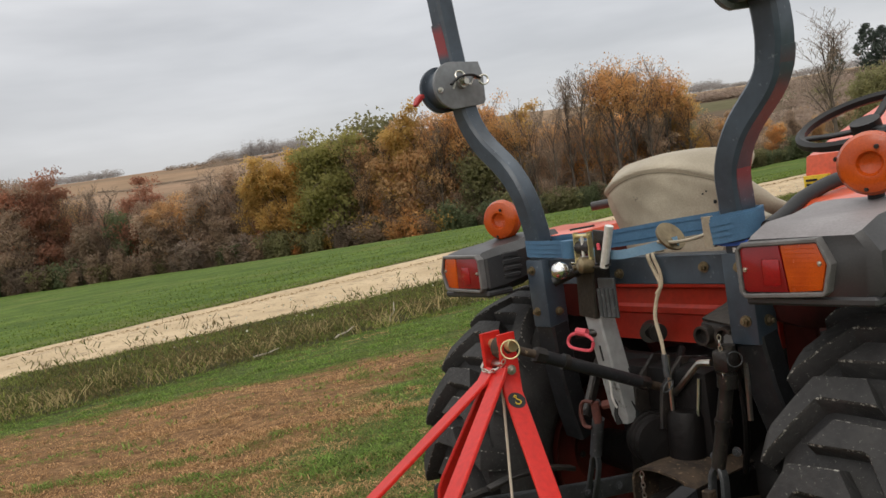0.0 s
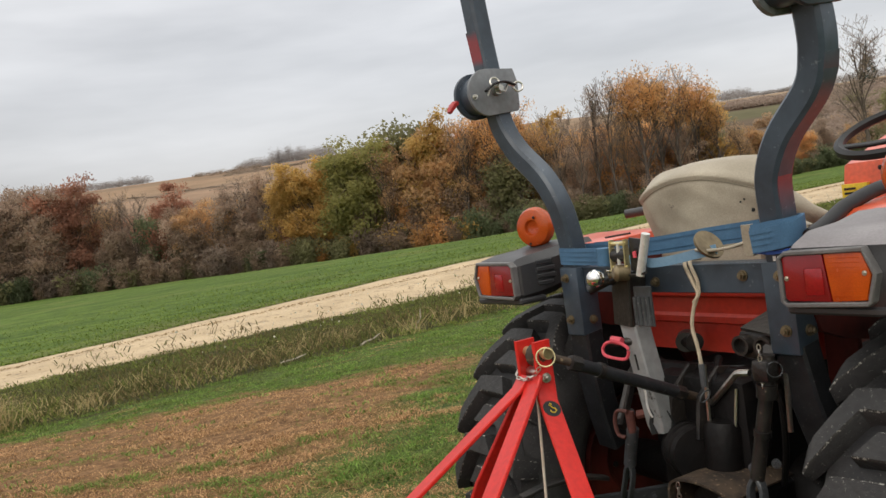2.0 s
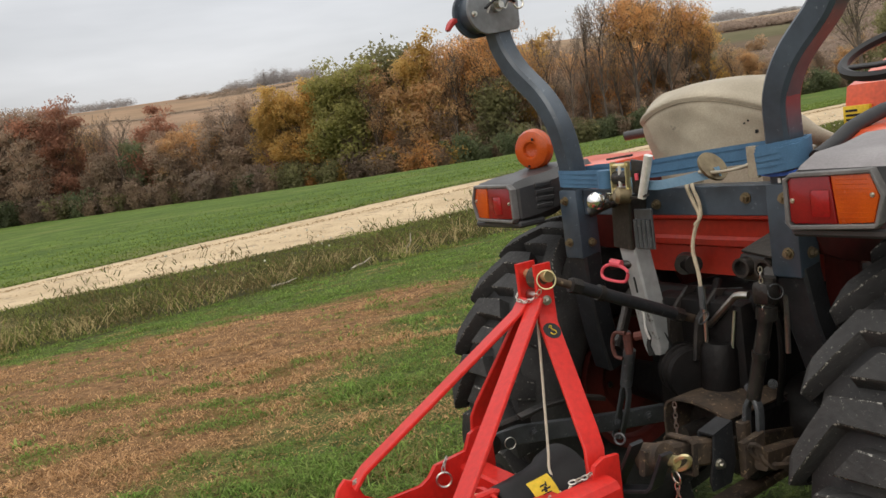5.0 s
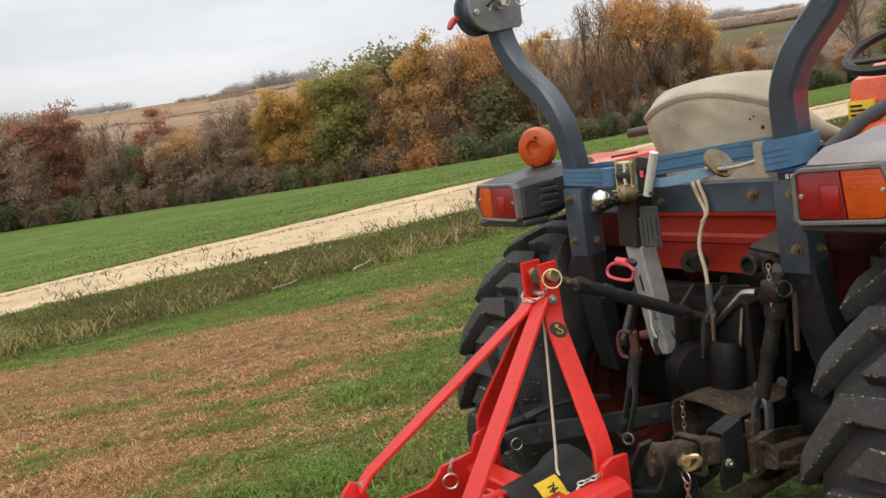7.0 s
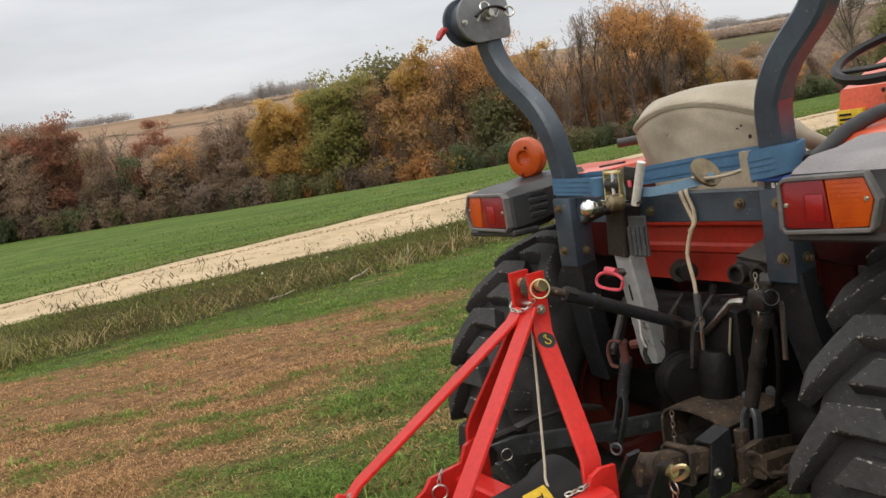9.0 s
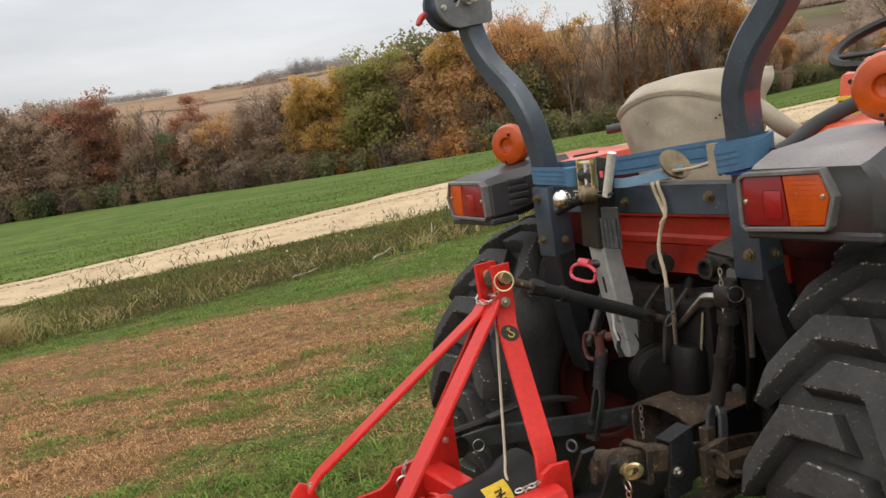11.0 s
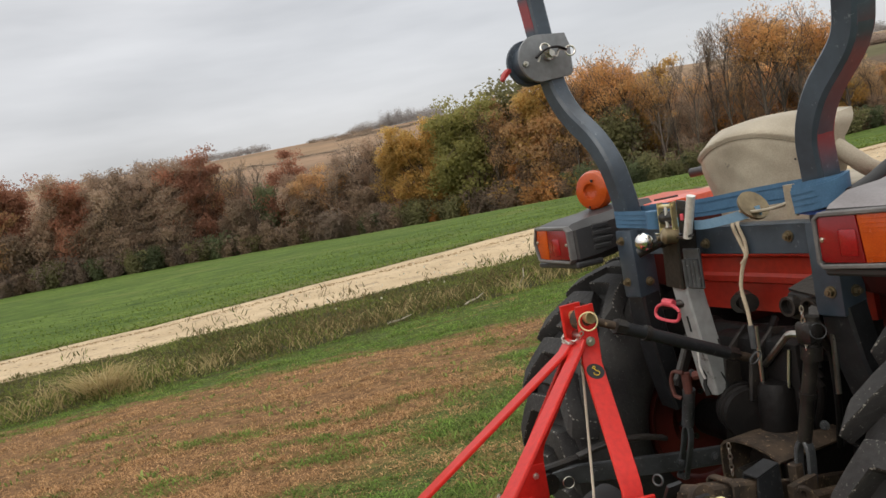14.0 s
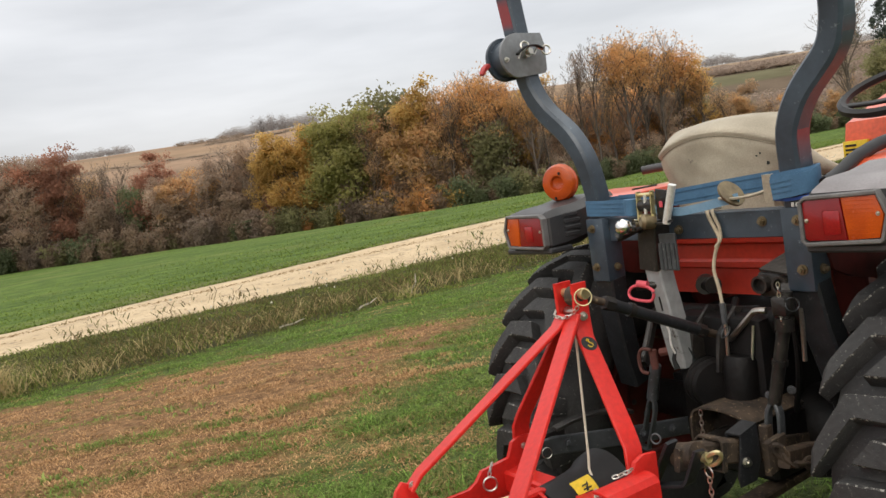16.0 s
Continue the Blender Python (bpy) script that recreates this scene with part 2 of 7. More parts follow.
def chain(bm, points, link=0.022, wire=0.0022):
    """A chain of oval links along a line, each turned against the last."""
    ps = smooth_path(points, 14) if len(points) > 2 else [Vector(points[0]).lerp(Vector(points[1]), k / 40) for k in range(41)]
    line, total = [ps[0]], 0.0
    for a, b in zip(ps, ps[1:]):
        total += (b - a).length
        if total >= link * 0.72:
            line.append(b)
            total = 0.0
    for i, (a, b) in enumerate(zip(line, line[1:])):
        t = (b - a).normalized()
        u = t.orthogonal().normalized()
        u = (Matrix.Rotation(radians(90 * (i % 2) + 20), 3, t) @ u).normalized()
        c = (a + b) / 2
        loop = [c + t * (math.cos(w) * link * 0.5) + u * (math.sin(w) * link * 0.27) for w in [2 * math.pi * k / 10 for k in range(10)]]
        sweep(bm, loop, ring(wire, 5), ref=t.cross(u), closed=True)
    return bm


def loop_ring(bm, c, normal, r, wire, n=20, squash=1.0):
    c, nn = Vector(c), Vector(normal).normalized()
    u = nn.orthogonal().normalized()
    v = nn.cross(u)
    pts = [c + u * (r * math.cos(2 * math.pi * k / n)) + v * (r * squash * math.sin(2 * math.pi * k / n)) for k in range(n)]
    return sweep(bm, pts, ring(wire, 6), ref=nn, closed=True)


def bolts(name, spots, d, r, h, mat, parent):
    """One bolt after another, each a part of its own."""
    for p in spots:
        part(name, bolt(bmesh.new(), p, d, r, h), mat, parent)


def B():
    return bmesh.new()

# ---- materials ----
ROPS = material("weathered_blue_grey_paint", (0.050, 0.070, 0.094), 0.36, 0.0, (0.026, 0.036, 0.050), 9, 0.85, 45, 0.25, 0.001, spots=(0.16, 0.19, 0.21), spot_scale=60, spot_level=0.635)


def primer_wear(name, low, high, fade):
    """Blue-grey paint worn through to red primer between two heights, with a ragged, fading border."""
    m = ROPS.copy()
    m.name = name
    ns, ln = m.node_tree.nodes, m.node_tree.links
    bs = ns["Principled BSDF"]
    paint = bs.inputs["Base Color"].links[0].from_socket
    co = ns.new("ShaderNodeTexCoord")
    sep = ns.new("ShaderNodeSeparateXYZ")
    ln.new(co.outputs["Object"], sep.inputs[0])
    nz = ns.new("ShaderNodeTexNoise")
    nz.inputs["Scale"].default_value, nz.inputs["Detail"].default_value = 16.0, 5.0
    ln.new(co.outputs["Object"], nz.inputs["Vector"])
    sway = ns.new("ShaderNodeMath")
    sway.operation = "MULTIPLY_ADD"
    sway.inputs[1].default_value = 0.06
    ln.new(nz.outputs[0], sway.inputs[0])
    ln.new(sep.outputs[2], sway.inputs[2])
    last = None
    for a, b_ in ((low, low + fade), (high, high - fade)):
        r = ns.new("ShaderNodeMapRange")
        r.interpolation_type = "SMOOTHSTEP"
        r.inputs[1].default_value, r.inputs[2].default_value = a + 0.03, b_ + 0.03
        ln.new(sway.outputs[0], r.inputs[0])
        if last is None:
            last = r.outputs[0]
        else:
            mu = ns.new("ShaderNodeMath")
            mu.operation = "MULTIPLY"
            ln.new(last, mu.inputs[0])
            ln.new(r.outputs[0], mu.inputs[1])
            last = mu.outputs[0]
    mx = ns.new("ShaderNodeMix")
    mx.data_type = "RGBA"
    mx.inputs[7].default_value = (0.230, 0.030, 0.036, 1)
    ln.new(last, mx.inputs[0])
    ln.new(paint, mx.inputs[6])
    ln.new(mx.outputs[2], bs.inputs["Base Color"])
    return m


WEAR_HIGH = primer_wear("worn_primer_patch", 1.69, 1.805, 0.035)
WEAR_LONG = primer_wear("worn_primer_strip", 1.19, 1.50, 0.12)
HINGE = material("grey_hinge_paint", (0.205, 0.218, 0.230), 0.45, 0.0, (0.135, 0.145, 0.155), 12, 0.7, 60, 0.15, 0.001, spots=(0.09, 0.09, 0.09), spot_scale=50, spot_level=0.63)
ORANGE = material("tractor_orange_paint", (0.72, 0.105, 0.035), 0.34, 0.0, (0.60, 0.085, 0.035), 4, 0.6, 70, 0.05, 0.0005, coat=0.25)
DARKRED = material("dull_red_casting", (0.14, 0.014, 0.010), 0.5, 0.0, (0.07, 0.010, 0.008), 6, 0.8, 40, 0.3, 0.001, spots=(0.07, 0.03, 0.02), spot_scale=10, spot_level=0.58)
RED = material("new_red_implement_paint", (0.56, 0.022, 0.016), 0.38, 0.0, (0.46, 0.018, 0.013), 5, 0.6, 80, 0.08, 0.0004, coat=0.1, spec=0.3)
PLASTIC = material("dark_grey_moulded_plastic", (0.040, 0.040, 0.042), 0.45, 0.0, (0.024, 0.024, 0.026), 12, 0.7, 220, 0.3, 0.0006, spots=(0.075, 0.072, 0.070), spot_scale=28, spot_level=0.64)
PALEGREY = material("pale_grey_plastic", (0.235, 0.22, 0.225), 0.5, 0.0, (0.16, 0.15, 0.153), 8, 0.7, 200, 0.2, 0.0005)
RUBBER = material("worn_tyre_rubber", (0.019, 0.019, 0.020), 0.66, 0.0, (0.048, 0.047, 0.045), 7, 0.85, 70, 0.8, 0.003, spots=(0.135, 0.130, 0.118), spot_scale=150, spot_level=0.615, spec=0.3)
BLACKRUB = material("black_rubber", (0.009, 0.009, 0.010), 0.5, 0.0, (0.014, 0.014, 0.014), 20, 0.5, 120, 0.2, 0.0006, spec=0.3)
IRON = material("greasy_black_iron", (0.011, 0.0106, 0.0108), 0.38, 0.1, (0.034, 0.029, 0.025), 16, 0.9, 90, 0.8, 0.002, spots=(0.120, 0.094, 0.070), spot_scale=95, spot_level=0.615, spec=0.45)
# near-black with the shade of the recess under the seat painted in
SHADEBLACK = material("shade_black_casting", (0.0036, 0.0036, 0.0039), 0.55, 0.0, (0.0086, 0.0065, 0.0058), 14, 0.8, 60, 0.7, 0.003, spec=0.25)
GUNMETAL = material("dark_gunmetal_tube", (0.030, 0.032, 0.036), 0.38, 0.3, (0.016, 0.017, 0.019), 14, 0.9, 90, 0.4, 0.001, spots=(0.10, 0.098, 0.092), spot_scale=90, spot_level=0.62)
RUSTY = material("rusted_iron", (0.092, 0.066, 0.046), 0.7, 0.2, (0.030, 0.025, 0.022), 18, 0.95, 80, 0.7, 0.0015, spec=0.25, spots=(0.230, 0.170, 0.105), spot_scale=80, spot_level=0.585)
LINK = material("scuffed_grey_link_paint", (0.085, 0.092, 0.100), 0.38, 0.2, (0.030, 0.032, 0.034), 11, 0.9, 70, 0.4, 0.001, spots=(0.24, 0.25, 0.25), spot_scale=95, spot_level=0.615)
GREYTUBE = material("chipped_light_grey_paint", (0.27, 0.28, 0.28), 0.5, 0.0, (0.19, 0.195, 0.195), 10, 0.6, 50, 0.3, 0.001, spots=(0.05, 0.045, 0.04), spot_scale=22, spot_level=0.61)
CHROME = material("polished_chrome", (0.78, 0.78, 0.76), 0.16, 1.0, (0.66, 0.65, 0.62), 20, 0.5, 90, 0.03, 0.0003)
ZINC = material("zinc_plated_steel", (0.62, 0.60, 0.54), 0.32, 1.0, (0.45, 0.44, 0.40), 40, 0.6, 150, 0.1, 0.0004)
BRASS = material("yellow_zinc_plate", (0.66, 0.58, 0.32), 0.34, 0.75, (0.50, 0.42, 0.23), 30, 0.7, 120, 0.15, 0.0005)
DULLBRASS = material("dull_brass_disc", (0.25, 0.20, 0.12), 0.5, 0.8, (0.14, 0.11, 0.07), 25, 0.8, 120, 0.2, 0.0005)
STRAP = material("blue_polyester_webbing", (0.062, 0.150, 0.255), 0.75, 0.0, (0.040, 0.102, 0.185), 18, 0.7, 400, 0.6, 0.0008, spots=(0.16, 0.26, 0.36), spot_scale=30, spot_level=0.66)
SEATCLOTH = material("tan_vinyl_seat", (0.39, 0.34, 0.255), 0.6, 0.0, (0.255, 0.220, 0.160), 7.0, 0.85, 260, 0.12, 0.0006, spots=(0.13, 0.105, 0.08), spot_scale=15, spot_level=0.68)
PANELRED = material("red_sheet_metal", (0.50, 0.036, 0.018), 0.42, 0.0, (0.34, 0.025, 0.014), 6, 0.7, 60, 0.1, 0.0006)
SEAM = material("dark_seat_seam", (0.235, 0.200, 0.145), 0.8, 0.0, (0.175, 0.148, 0.106), 30, 0.8, 300, 0.4, 0.0005)
# rim red, also used to paint shade onto the inner fender walls
RIMRED = material("dirty_rim_shaded_wall_red", (0.105, 0.016, 0.012), 0.6, 0.0, (0.042, 0.011, 0.009), 7, 0.9, 40, 0.3, 0.001, spec=0.2)
LENS_RED = material("red_lamp_lens", (0.215, 0.006, 0.008), 0.22, 0.0, (0.135, 0.004, 0.006), 14, 0.8, 300, 0.2, 0.0006, coat=0.15)
LENS_AMBER = material("amber_lamp_lens", (0.500, 0.078, 0.006), 0.24, 0.0, (0.350, 0.044, 0.004), 16, 0.8, 300, 0.2, 0.0006, coat=0.15, spec=0.4)
LENS_REDGLOW = material("red_lens_centre", (0.285, 0.007, 0.009), 0.2, 0.0, (0.200, 0.005, 0.007), 45, 0.6, 300, 0.2, 0.0006, coat=0.15)
PINK = material("faded_red_plastic_handle", (0.66, 0.085, 0.115), 0.4, 0.0, (0.52, 0.06, 0.08), 25, 0.5, 90, 0.1, 0.0005)
ROPE = material("cream_cotton_cord", (0.52, 0.44, 0.32), 0.85, 0.0, (0.36, 0.29, 0.20), 40, 0.7, 500, 0.7, 0.001)
TWINE = material("white_nylon_cord", (0.66, 0.62, 0.50), 0.7, 0.0, (0.52, 0.47, 0.36), 50, 0.6, 500, 0.5, 0.0008)
YELLOW = material("yellow_sticker", (0.80, 0.56, 0.03), 0.4, 0.0, (0.72, 0.50, 0.03), 20, 0.5, 90, 0.05, 0.0003)
BLACKINK = material("black_ink", (0.008, 0.008, 0.008), 0.7, 0.0, (0.012, 0.02, 0.02), 20, 0.5, 90, 0.05, 0.0002)
WOOD = material("pale_new_timber", (0.56, 0.43, 0.27), 0.62, 0.0, (0.46, 0.33, 0.19), 14, 0.8, 120, 0.3, 0.0008)
WHITEINK = material("white_lettering", (0.7, 0.7, 0.68), 0.5, 0.0, (0.6, 0.6, 0.6), 20, 0.5, 90, 0.05, 0.0002)
BEZEL = material("grimy_lamp_bezel", (0.150, 0.145, 0.142), 0.45, 0.0, (0.085, 0.082, 0.080), 18, 0.7, 120, 0.2, 0.0005)
DULLZINC = material("dull_grey_tan_plate", (0.40, 0.355, 0.275), 0.5, 0.6, (0.27, 0.235, 0.18), 22, 0.7, 120, 0.15, 0.0005)
REDSTUB = material("dull_red_latch_plastic", (0.40, 0.030, 0.030), 0.5, 0.0, (0.30, 0.022, 0.022), 20, 0.6, 90, 0.1, 0.0005)
# pale, half-metal base: the sky's reflection is put into the colour
BRIGHT = material("bright_plated_steel", (0.74, 0.74, 0.71), 0.32, 0.45, (0.60, 0.60, 0.57), 30, 0.6, 120, 0.05, 0.0003)
REDRUST = material("reddish_rust", (0.12, 0.034, 0.024), 0.75, 0.0, (0.055, 0.024, 0.019), 25, 0.8, 90, 0.5, 0.001)
SCUFF = material("scuffed_lug_edge", (0.032, 0.031, 0.030), 0.85, 0.0, (0.065, 0.062, 0.058), 30, 0.8, 120, 0.8, 0.002, spots=(0.30, 0.29, 0.26), spot_scale=110, spot_level=0.54, spec=0.2)
WEBLINE = material("dark_blue_weave", (0.046, 0.115, 0.200), 0.85, 0.0, (0.036, 0.092, 0.160), 60, 0.7, 400, 0.3, 0.0004)
LOOSEWEB = material("light_blue_webbing", (0.17, 0.29, 0.40), 0.8, 0.0, (0.10, 0.20, 0.31), 20, 0.7, 400, 0.6, 0.0008)

# ---- land: s runs from the tractor towards the road and the woods, q along the road ----
GZ = -0.055
OX, OY = 0.334, 2.032
WX, WY, FX, FY = 0.545, -0.838, 0.838, 0.545


def place(s, q):
    return (OX - s * WX + q * FX, OY - s * WY + q * FY)


def smoothstep(a, b, x):
    t = np.clip((x - a) / (b - a), 0, 1)
    return t * t * (3 - 2 * t)


def wobble(x, y, k):
    """A soft pseudo-random swell in -1..1."""
    return (np.sin(x * 1.3 * k + 1.7 * np.sin(y * 0.7 * k)) + np.sin(y * 1.7 * k + 1.3 * np.sin(x * 0.9 * k + 2.0)) + np.sin((x + y) * 2.3 * k + 0.5)) / 3


def wood_edge(q):
    return np.interp(q, (-40, -9, 9, 34, 46, 52, 73, 110), (112, 106, 101, 81, 63, 58, 52, 50))


def height(x, y):
    """The ground's height at a place of the plan."""
    x, y = np.asarray(x, float), np.asarray(y, float)
    dx, dy = x - OX, y - OY
    s, q = -(dx * WX + dy * WY), dx * FX + dy * FY
    up = np.clip(q, 0, 45)
    z9 = -0.46 + 0.018 * up
    z12 = -0.72 + 0.02 * up
    near = -0.82 + np.interp(q, (-30, 0, 10.7, 26.5, 45), (-0.15, 0.0, 0.10, 0.58, 1.0))
    far = -0.87 + np.interp(q, (-30, 0, 12, 21, 34, 60), (-0.2, 0.0, 0.45, 0.67, 0.98, 1.35))
    wood = np.interp(q, (-40, 9, 34, 46, 52, 73, 110), (-1.8, -1.85, -1.97, -1.75, -1.3, 0.1, 1.2))
    edge = wood_edge(q)
    z = np.full_like(s, GZ)

    def seg(z, s0, z0, s1, z1):
        t = np.clip((s - s0) / (s1 - s0), 0, 1)
        t = t * t * (3 - 2 * t) * 0.35 + t * 0.65
        return np.where(s > s0, z0 + (z1 - z0) * t, z)

    z = seg(z, 0.75, GZ, 3.0, -0.13)
    z = seg(z, 3.0, -0.13, 5.2, -0.20)
    z = seg(z, 5.2, -0.20, 9.0, z9)
    z = seg(z, 9.0, z9, 12.0, z12)
    z = seg(z, 12.0, z12, 16.3, near)
    z = seg(z, 16.3, near, 21.6, far)
    z = seg(z, 21.6, far, edge, wood)
    z = seg(z, edge, wood, edge + 60, wood - 7)
    r = np.hypot(x, y)
    az = np.degrees(np.arctan2(x, y))
    z = z + 0.02 * wobble(x, y, 1.1) * smoothstep(2.2, 5, s) * (s < 15.5) + 0.05 * wobble(x, y, 0.25) * smoothstep(22, 40, s)
    # the far hillside, beyond the woods and the valley behind them
    el = np.interp(az, (-80, -24, -8, 6, 17, 29, 70), (4.3, 4.62, 5.0, 5.25, 4.65, 4.4, 4.3))
    crest = 650.0
    top = 1.3 + crest * np.tan(np.radians(el))
    t = np.clip((r - 190) / (crest - 190), 0, 1)
    hill = -9 + (top + 9) * (0.55 * t + 0.45 * np.sin(t * math.pi / 2)) + 1.2 * wobble(x, y, 0.012) * np.sin(t * math.pi)
    hill = np.where(r > crest, top - (r - crest) * 0.02, hill)
    w = smoothstep(150, 230, r) * (smoothstep(-95, -70, az) * (1 - smoothstep(58, 80, az)))
    w = w * (s > 0)
    z = z * (1 - w) + hill * w
    z = np.where((r > 150) & (w < 0.02), np.clip(z, -8, 3), z)
    return z


def lawn_brown(s, q):
    """Where the lawn is scorched brown: 0..1."""
    big = smoothstep(1.9, 4.4, s - 0.9 * q) * (1 - smoothstep(7.2, 8.0, s + 0.45 * np.clip(q, -1, 5)))
    streak = wobble(s * 1.6, q * 0.8, 1.5) * 0.55 + wobble(s * 3.1 + 4, q * 1.9, 1.6) * 0.55 + wobble(s * 7.0, q * 5.0, 1.3) * 0.45
    fresh = smoothstep(7.2, 7.8, s + 0.45 * np.clip(q, -1, 5))
    return np.clip(big * 0.52 + streak * 0.66 + 0.29 - 0.30 * fresh, 0, 1)


def grid_mesh(name, verts, faces, smooth=True):
    me = bpy.data.meshes.new(name)
    me.vertices.add(len(verts))
    me.vertices.foreach_set("co", np.ascontiguousarray(verts, np.float32).ravel())
    k = faces.shape[1]
    me.loops.add(faces.size)
    me.loops.foreach_set("vertex_index", np.ascontiguousarray(faces, np.int32).ravel())
    me.polygons.add(len(faces))
    me.polygons.foreach_set("loop_start", np.arange(0, faces.size, k, dtype=np.int32))
    me.update(calc_edges=True)
    if smooth:
        me.polygons.foreach_set("use_smooth", np.ones(len(faces), bool))
    return me


def ground_material():
    """Lawn, weedy bank and field, told apart by where they lie, with ragged borders; brown where the lawn is scorched."""
    m = bpy.data.materials.new("turf_and_soil")
    m.use_nodes = True
    ns, ln = m.node_tree.nodes, m.node_tree.links
    bs = ns["Principled BSDF"]
    co = ns.new("ShaderNodeTexCoord")

    def math_(op, a, b=None):
        n = ns.new("ShaderNodeMath")
        n.operation = op
        for i, v in enumerate((a, b)):
            if v is None:
                continue
            if isinstance(v, (int, float)):
                n.inputs[i].default_value = v
            else:
                ln.new(v, n.inputs[i])
        return n.outputs[0]

    def noise_(scale, detail=5.0, rough=0.55, stretch=None):
        n = ns.new("ShaderNodeTexNoise")
        n.inputs["Scale"].default_value, n.inputs["Detail"].default_value, n.inputs["Roughness"].default_value = scale, detail, rough
        src = co.outputs["Object"]
        if stretch:
            mp = ns.new("ShaderNodeMapping")
            mp.inputs["Rotation"].default_value = (0, 0, radians(57))
            mp.inputs["Scale"].default_value = stretch
            ln.new(src, mp.inputs[0])
            src = mp.outputs[0]
        ln.new(src, n.inputs["Vector"])
        return n.outputs[0]

    def ramp(v, a, b, lo=0.0, hi=1.0):
        n = ns.new("ShaderNodeMapRange")
        n.interpolation_type = "SMOOTHSTEP"
        n.inputs[1].default_value, n.inputs[2].default_value, n.inputs[3].default_value, n.inputs[4].default_value = a, b, lo, hi
        ln.new(v, n.inputs[0])
        return n.outputs[0]

    def mix(f, a, b):
        n = ns.new("ShaderNodeMix")
        n.data_type = "RGBA"
        ln.new(f, n.inputs[0])
        for i, v in ((6, a), (7, b)):
            if isinstance(v, tuple):
                n.inputs[i].default_value = (*v, 1)
            else:
                ln.new(v, n.inputs[i])
        return n.outputs[2]

    sep = ns.new("ShaderNodeSeparateXYZ")
    ln.new(co.outputs["Object"], sep.inputs[0])
    dx, dy = math_("SUBTRACT", sep.outputs[0], OX), math_("SUBTRACT", sep.outputs[1], OY)
    s = math_("ADD", math_("MULTIPLY", dx, -WX), math_("MULTIPLY", dy, -WY))
    q = math_("ADD", math_("MULTIPLY", dx, FX), math_("MULTIPLY", dy, FY))
    ragged = noise_(0.9, 4.0)
    s2 = math_("ADD", s, math_("MULTIPLY", math_("SUBTRACT", ragged, 0.5), 1.6))
    tuft, grain, broad = noise_(14.0, 6.0, 0.65), noise_(55.0, 4.0, 0.7), noise_(0.55, 4.0)
    green = mix(ramp(tuft, 0.35, 0.65), (0.036, 0.054, 0.012), (0.108, 0.142, 0.036))
    brown = mix(ramp(tuft, 0.35, 0.65), (0.105, 0.055, 0.024), (0.270, 0.155, 0.074))
    patch = math_("MULTIPLY", ramp(math_("SUBTRACT", s2, math_("MULTIPLY", q, 0.9)), 1.9, 4.4), ramp(math_("ADD", s2, math_("MULTIPLY", q, 0.40)), 7.2, 8.2, 1.0, 0.0))
    streak = noise_(1.1, 5.0, 0.6, (1.0, 2.4, 1.0))
    patch = ramp(math_("ADD", math_("MULTIPLY", patch, 0.62), math_("MULTIPLY", streak, 0.85)), 0.50, 0.84)
    lawn = mix(patch, green, brown)
    # bank soil darkened to paint shade into the gaps between weeds
    weeds = mix(ramp(tuft, 0.3, 0.7), (0.026, 0.028, 0.010), (0.085, 0.080, 0.030))
    row = noise_(0.35, 6.0, 0.65, (0.35, 1.6, 1.0))
    field = mix(ramp(row, 0.30, 0.66), (0.064, 0.108, 0.017), (0.128, 0.190, 0.036))
    field = mix(ramp(noise_(1.3, 6.0, 0.75, (0.5, 1.5, 1.0)), 0.42, 0.66), field, (0.036, 0.066, 0.014))
    field = mix(ramp(noise_(3.2, 5.0, 0.7), 0.60, 0.74), field, (0.170, 0.190, 0.070))
    field = mix(ramp(noise_(6.0, 4.0, 0.7, (0.6, 1.3, 1.0)), 0.50, 0.66, 0.0, 0.75), field, (0.040, 0.070, 0.014))
    field = mix(ramp(noise_(0.16, 4.0, 0.6), 0.50, 0.68, 0.0, 0.5), field, (0.150, 0.165, 0.048))
    c = mix(ramp(s2, 8.6, 9.4), lawn, weeds)
    field = mix(ramp(math_("ADD", s2, math_("MULTIPLY", row, 6.0)), 23.5, 27.0), (0.125, 0.125, 0.045), field)
    c = mix(ramp(s2, 20.8, 22.4), c, field)
    shade = ramp(grain, 0.25, 0.75, 0.72, 1.28)
    n = ns.new("ShaderNodeMix")
    n.data_type, n.blend_type = "RGBA", "MULTIPLY"
    n.inputs[0].default_value = 1.0
    ln.new(c, n.inputs[6])
    ln.new(shade, n.inputs[7])
    ln.new(n.outputs[2], bs.inputs["Base Color"])
    bs.inputs["Roughness"].default_value = 0.95
    bs.inputs["Specular IOR Level"].default_value = 0.15
    bp = ns.new("ShaderNodeBump")
    bp.inputs["Strength"].default_value, bp.inputs["Distance"].default_value = 0.9, 0.05
    ln.new(tuft, bp.inputs["Height"])
    ln.new(bp.outputs[0], bs.inputs["Normal"])
    return m


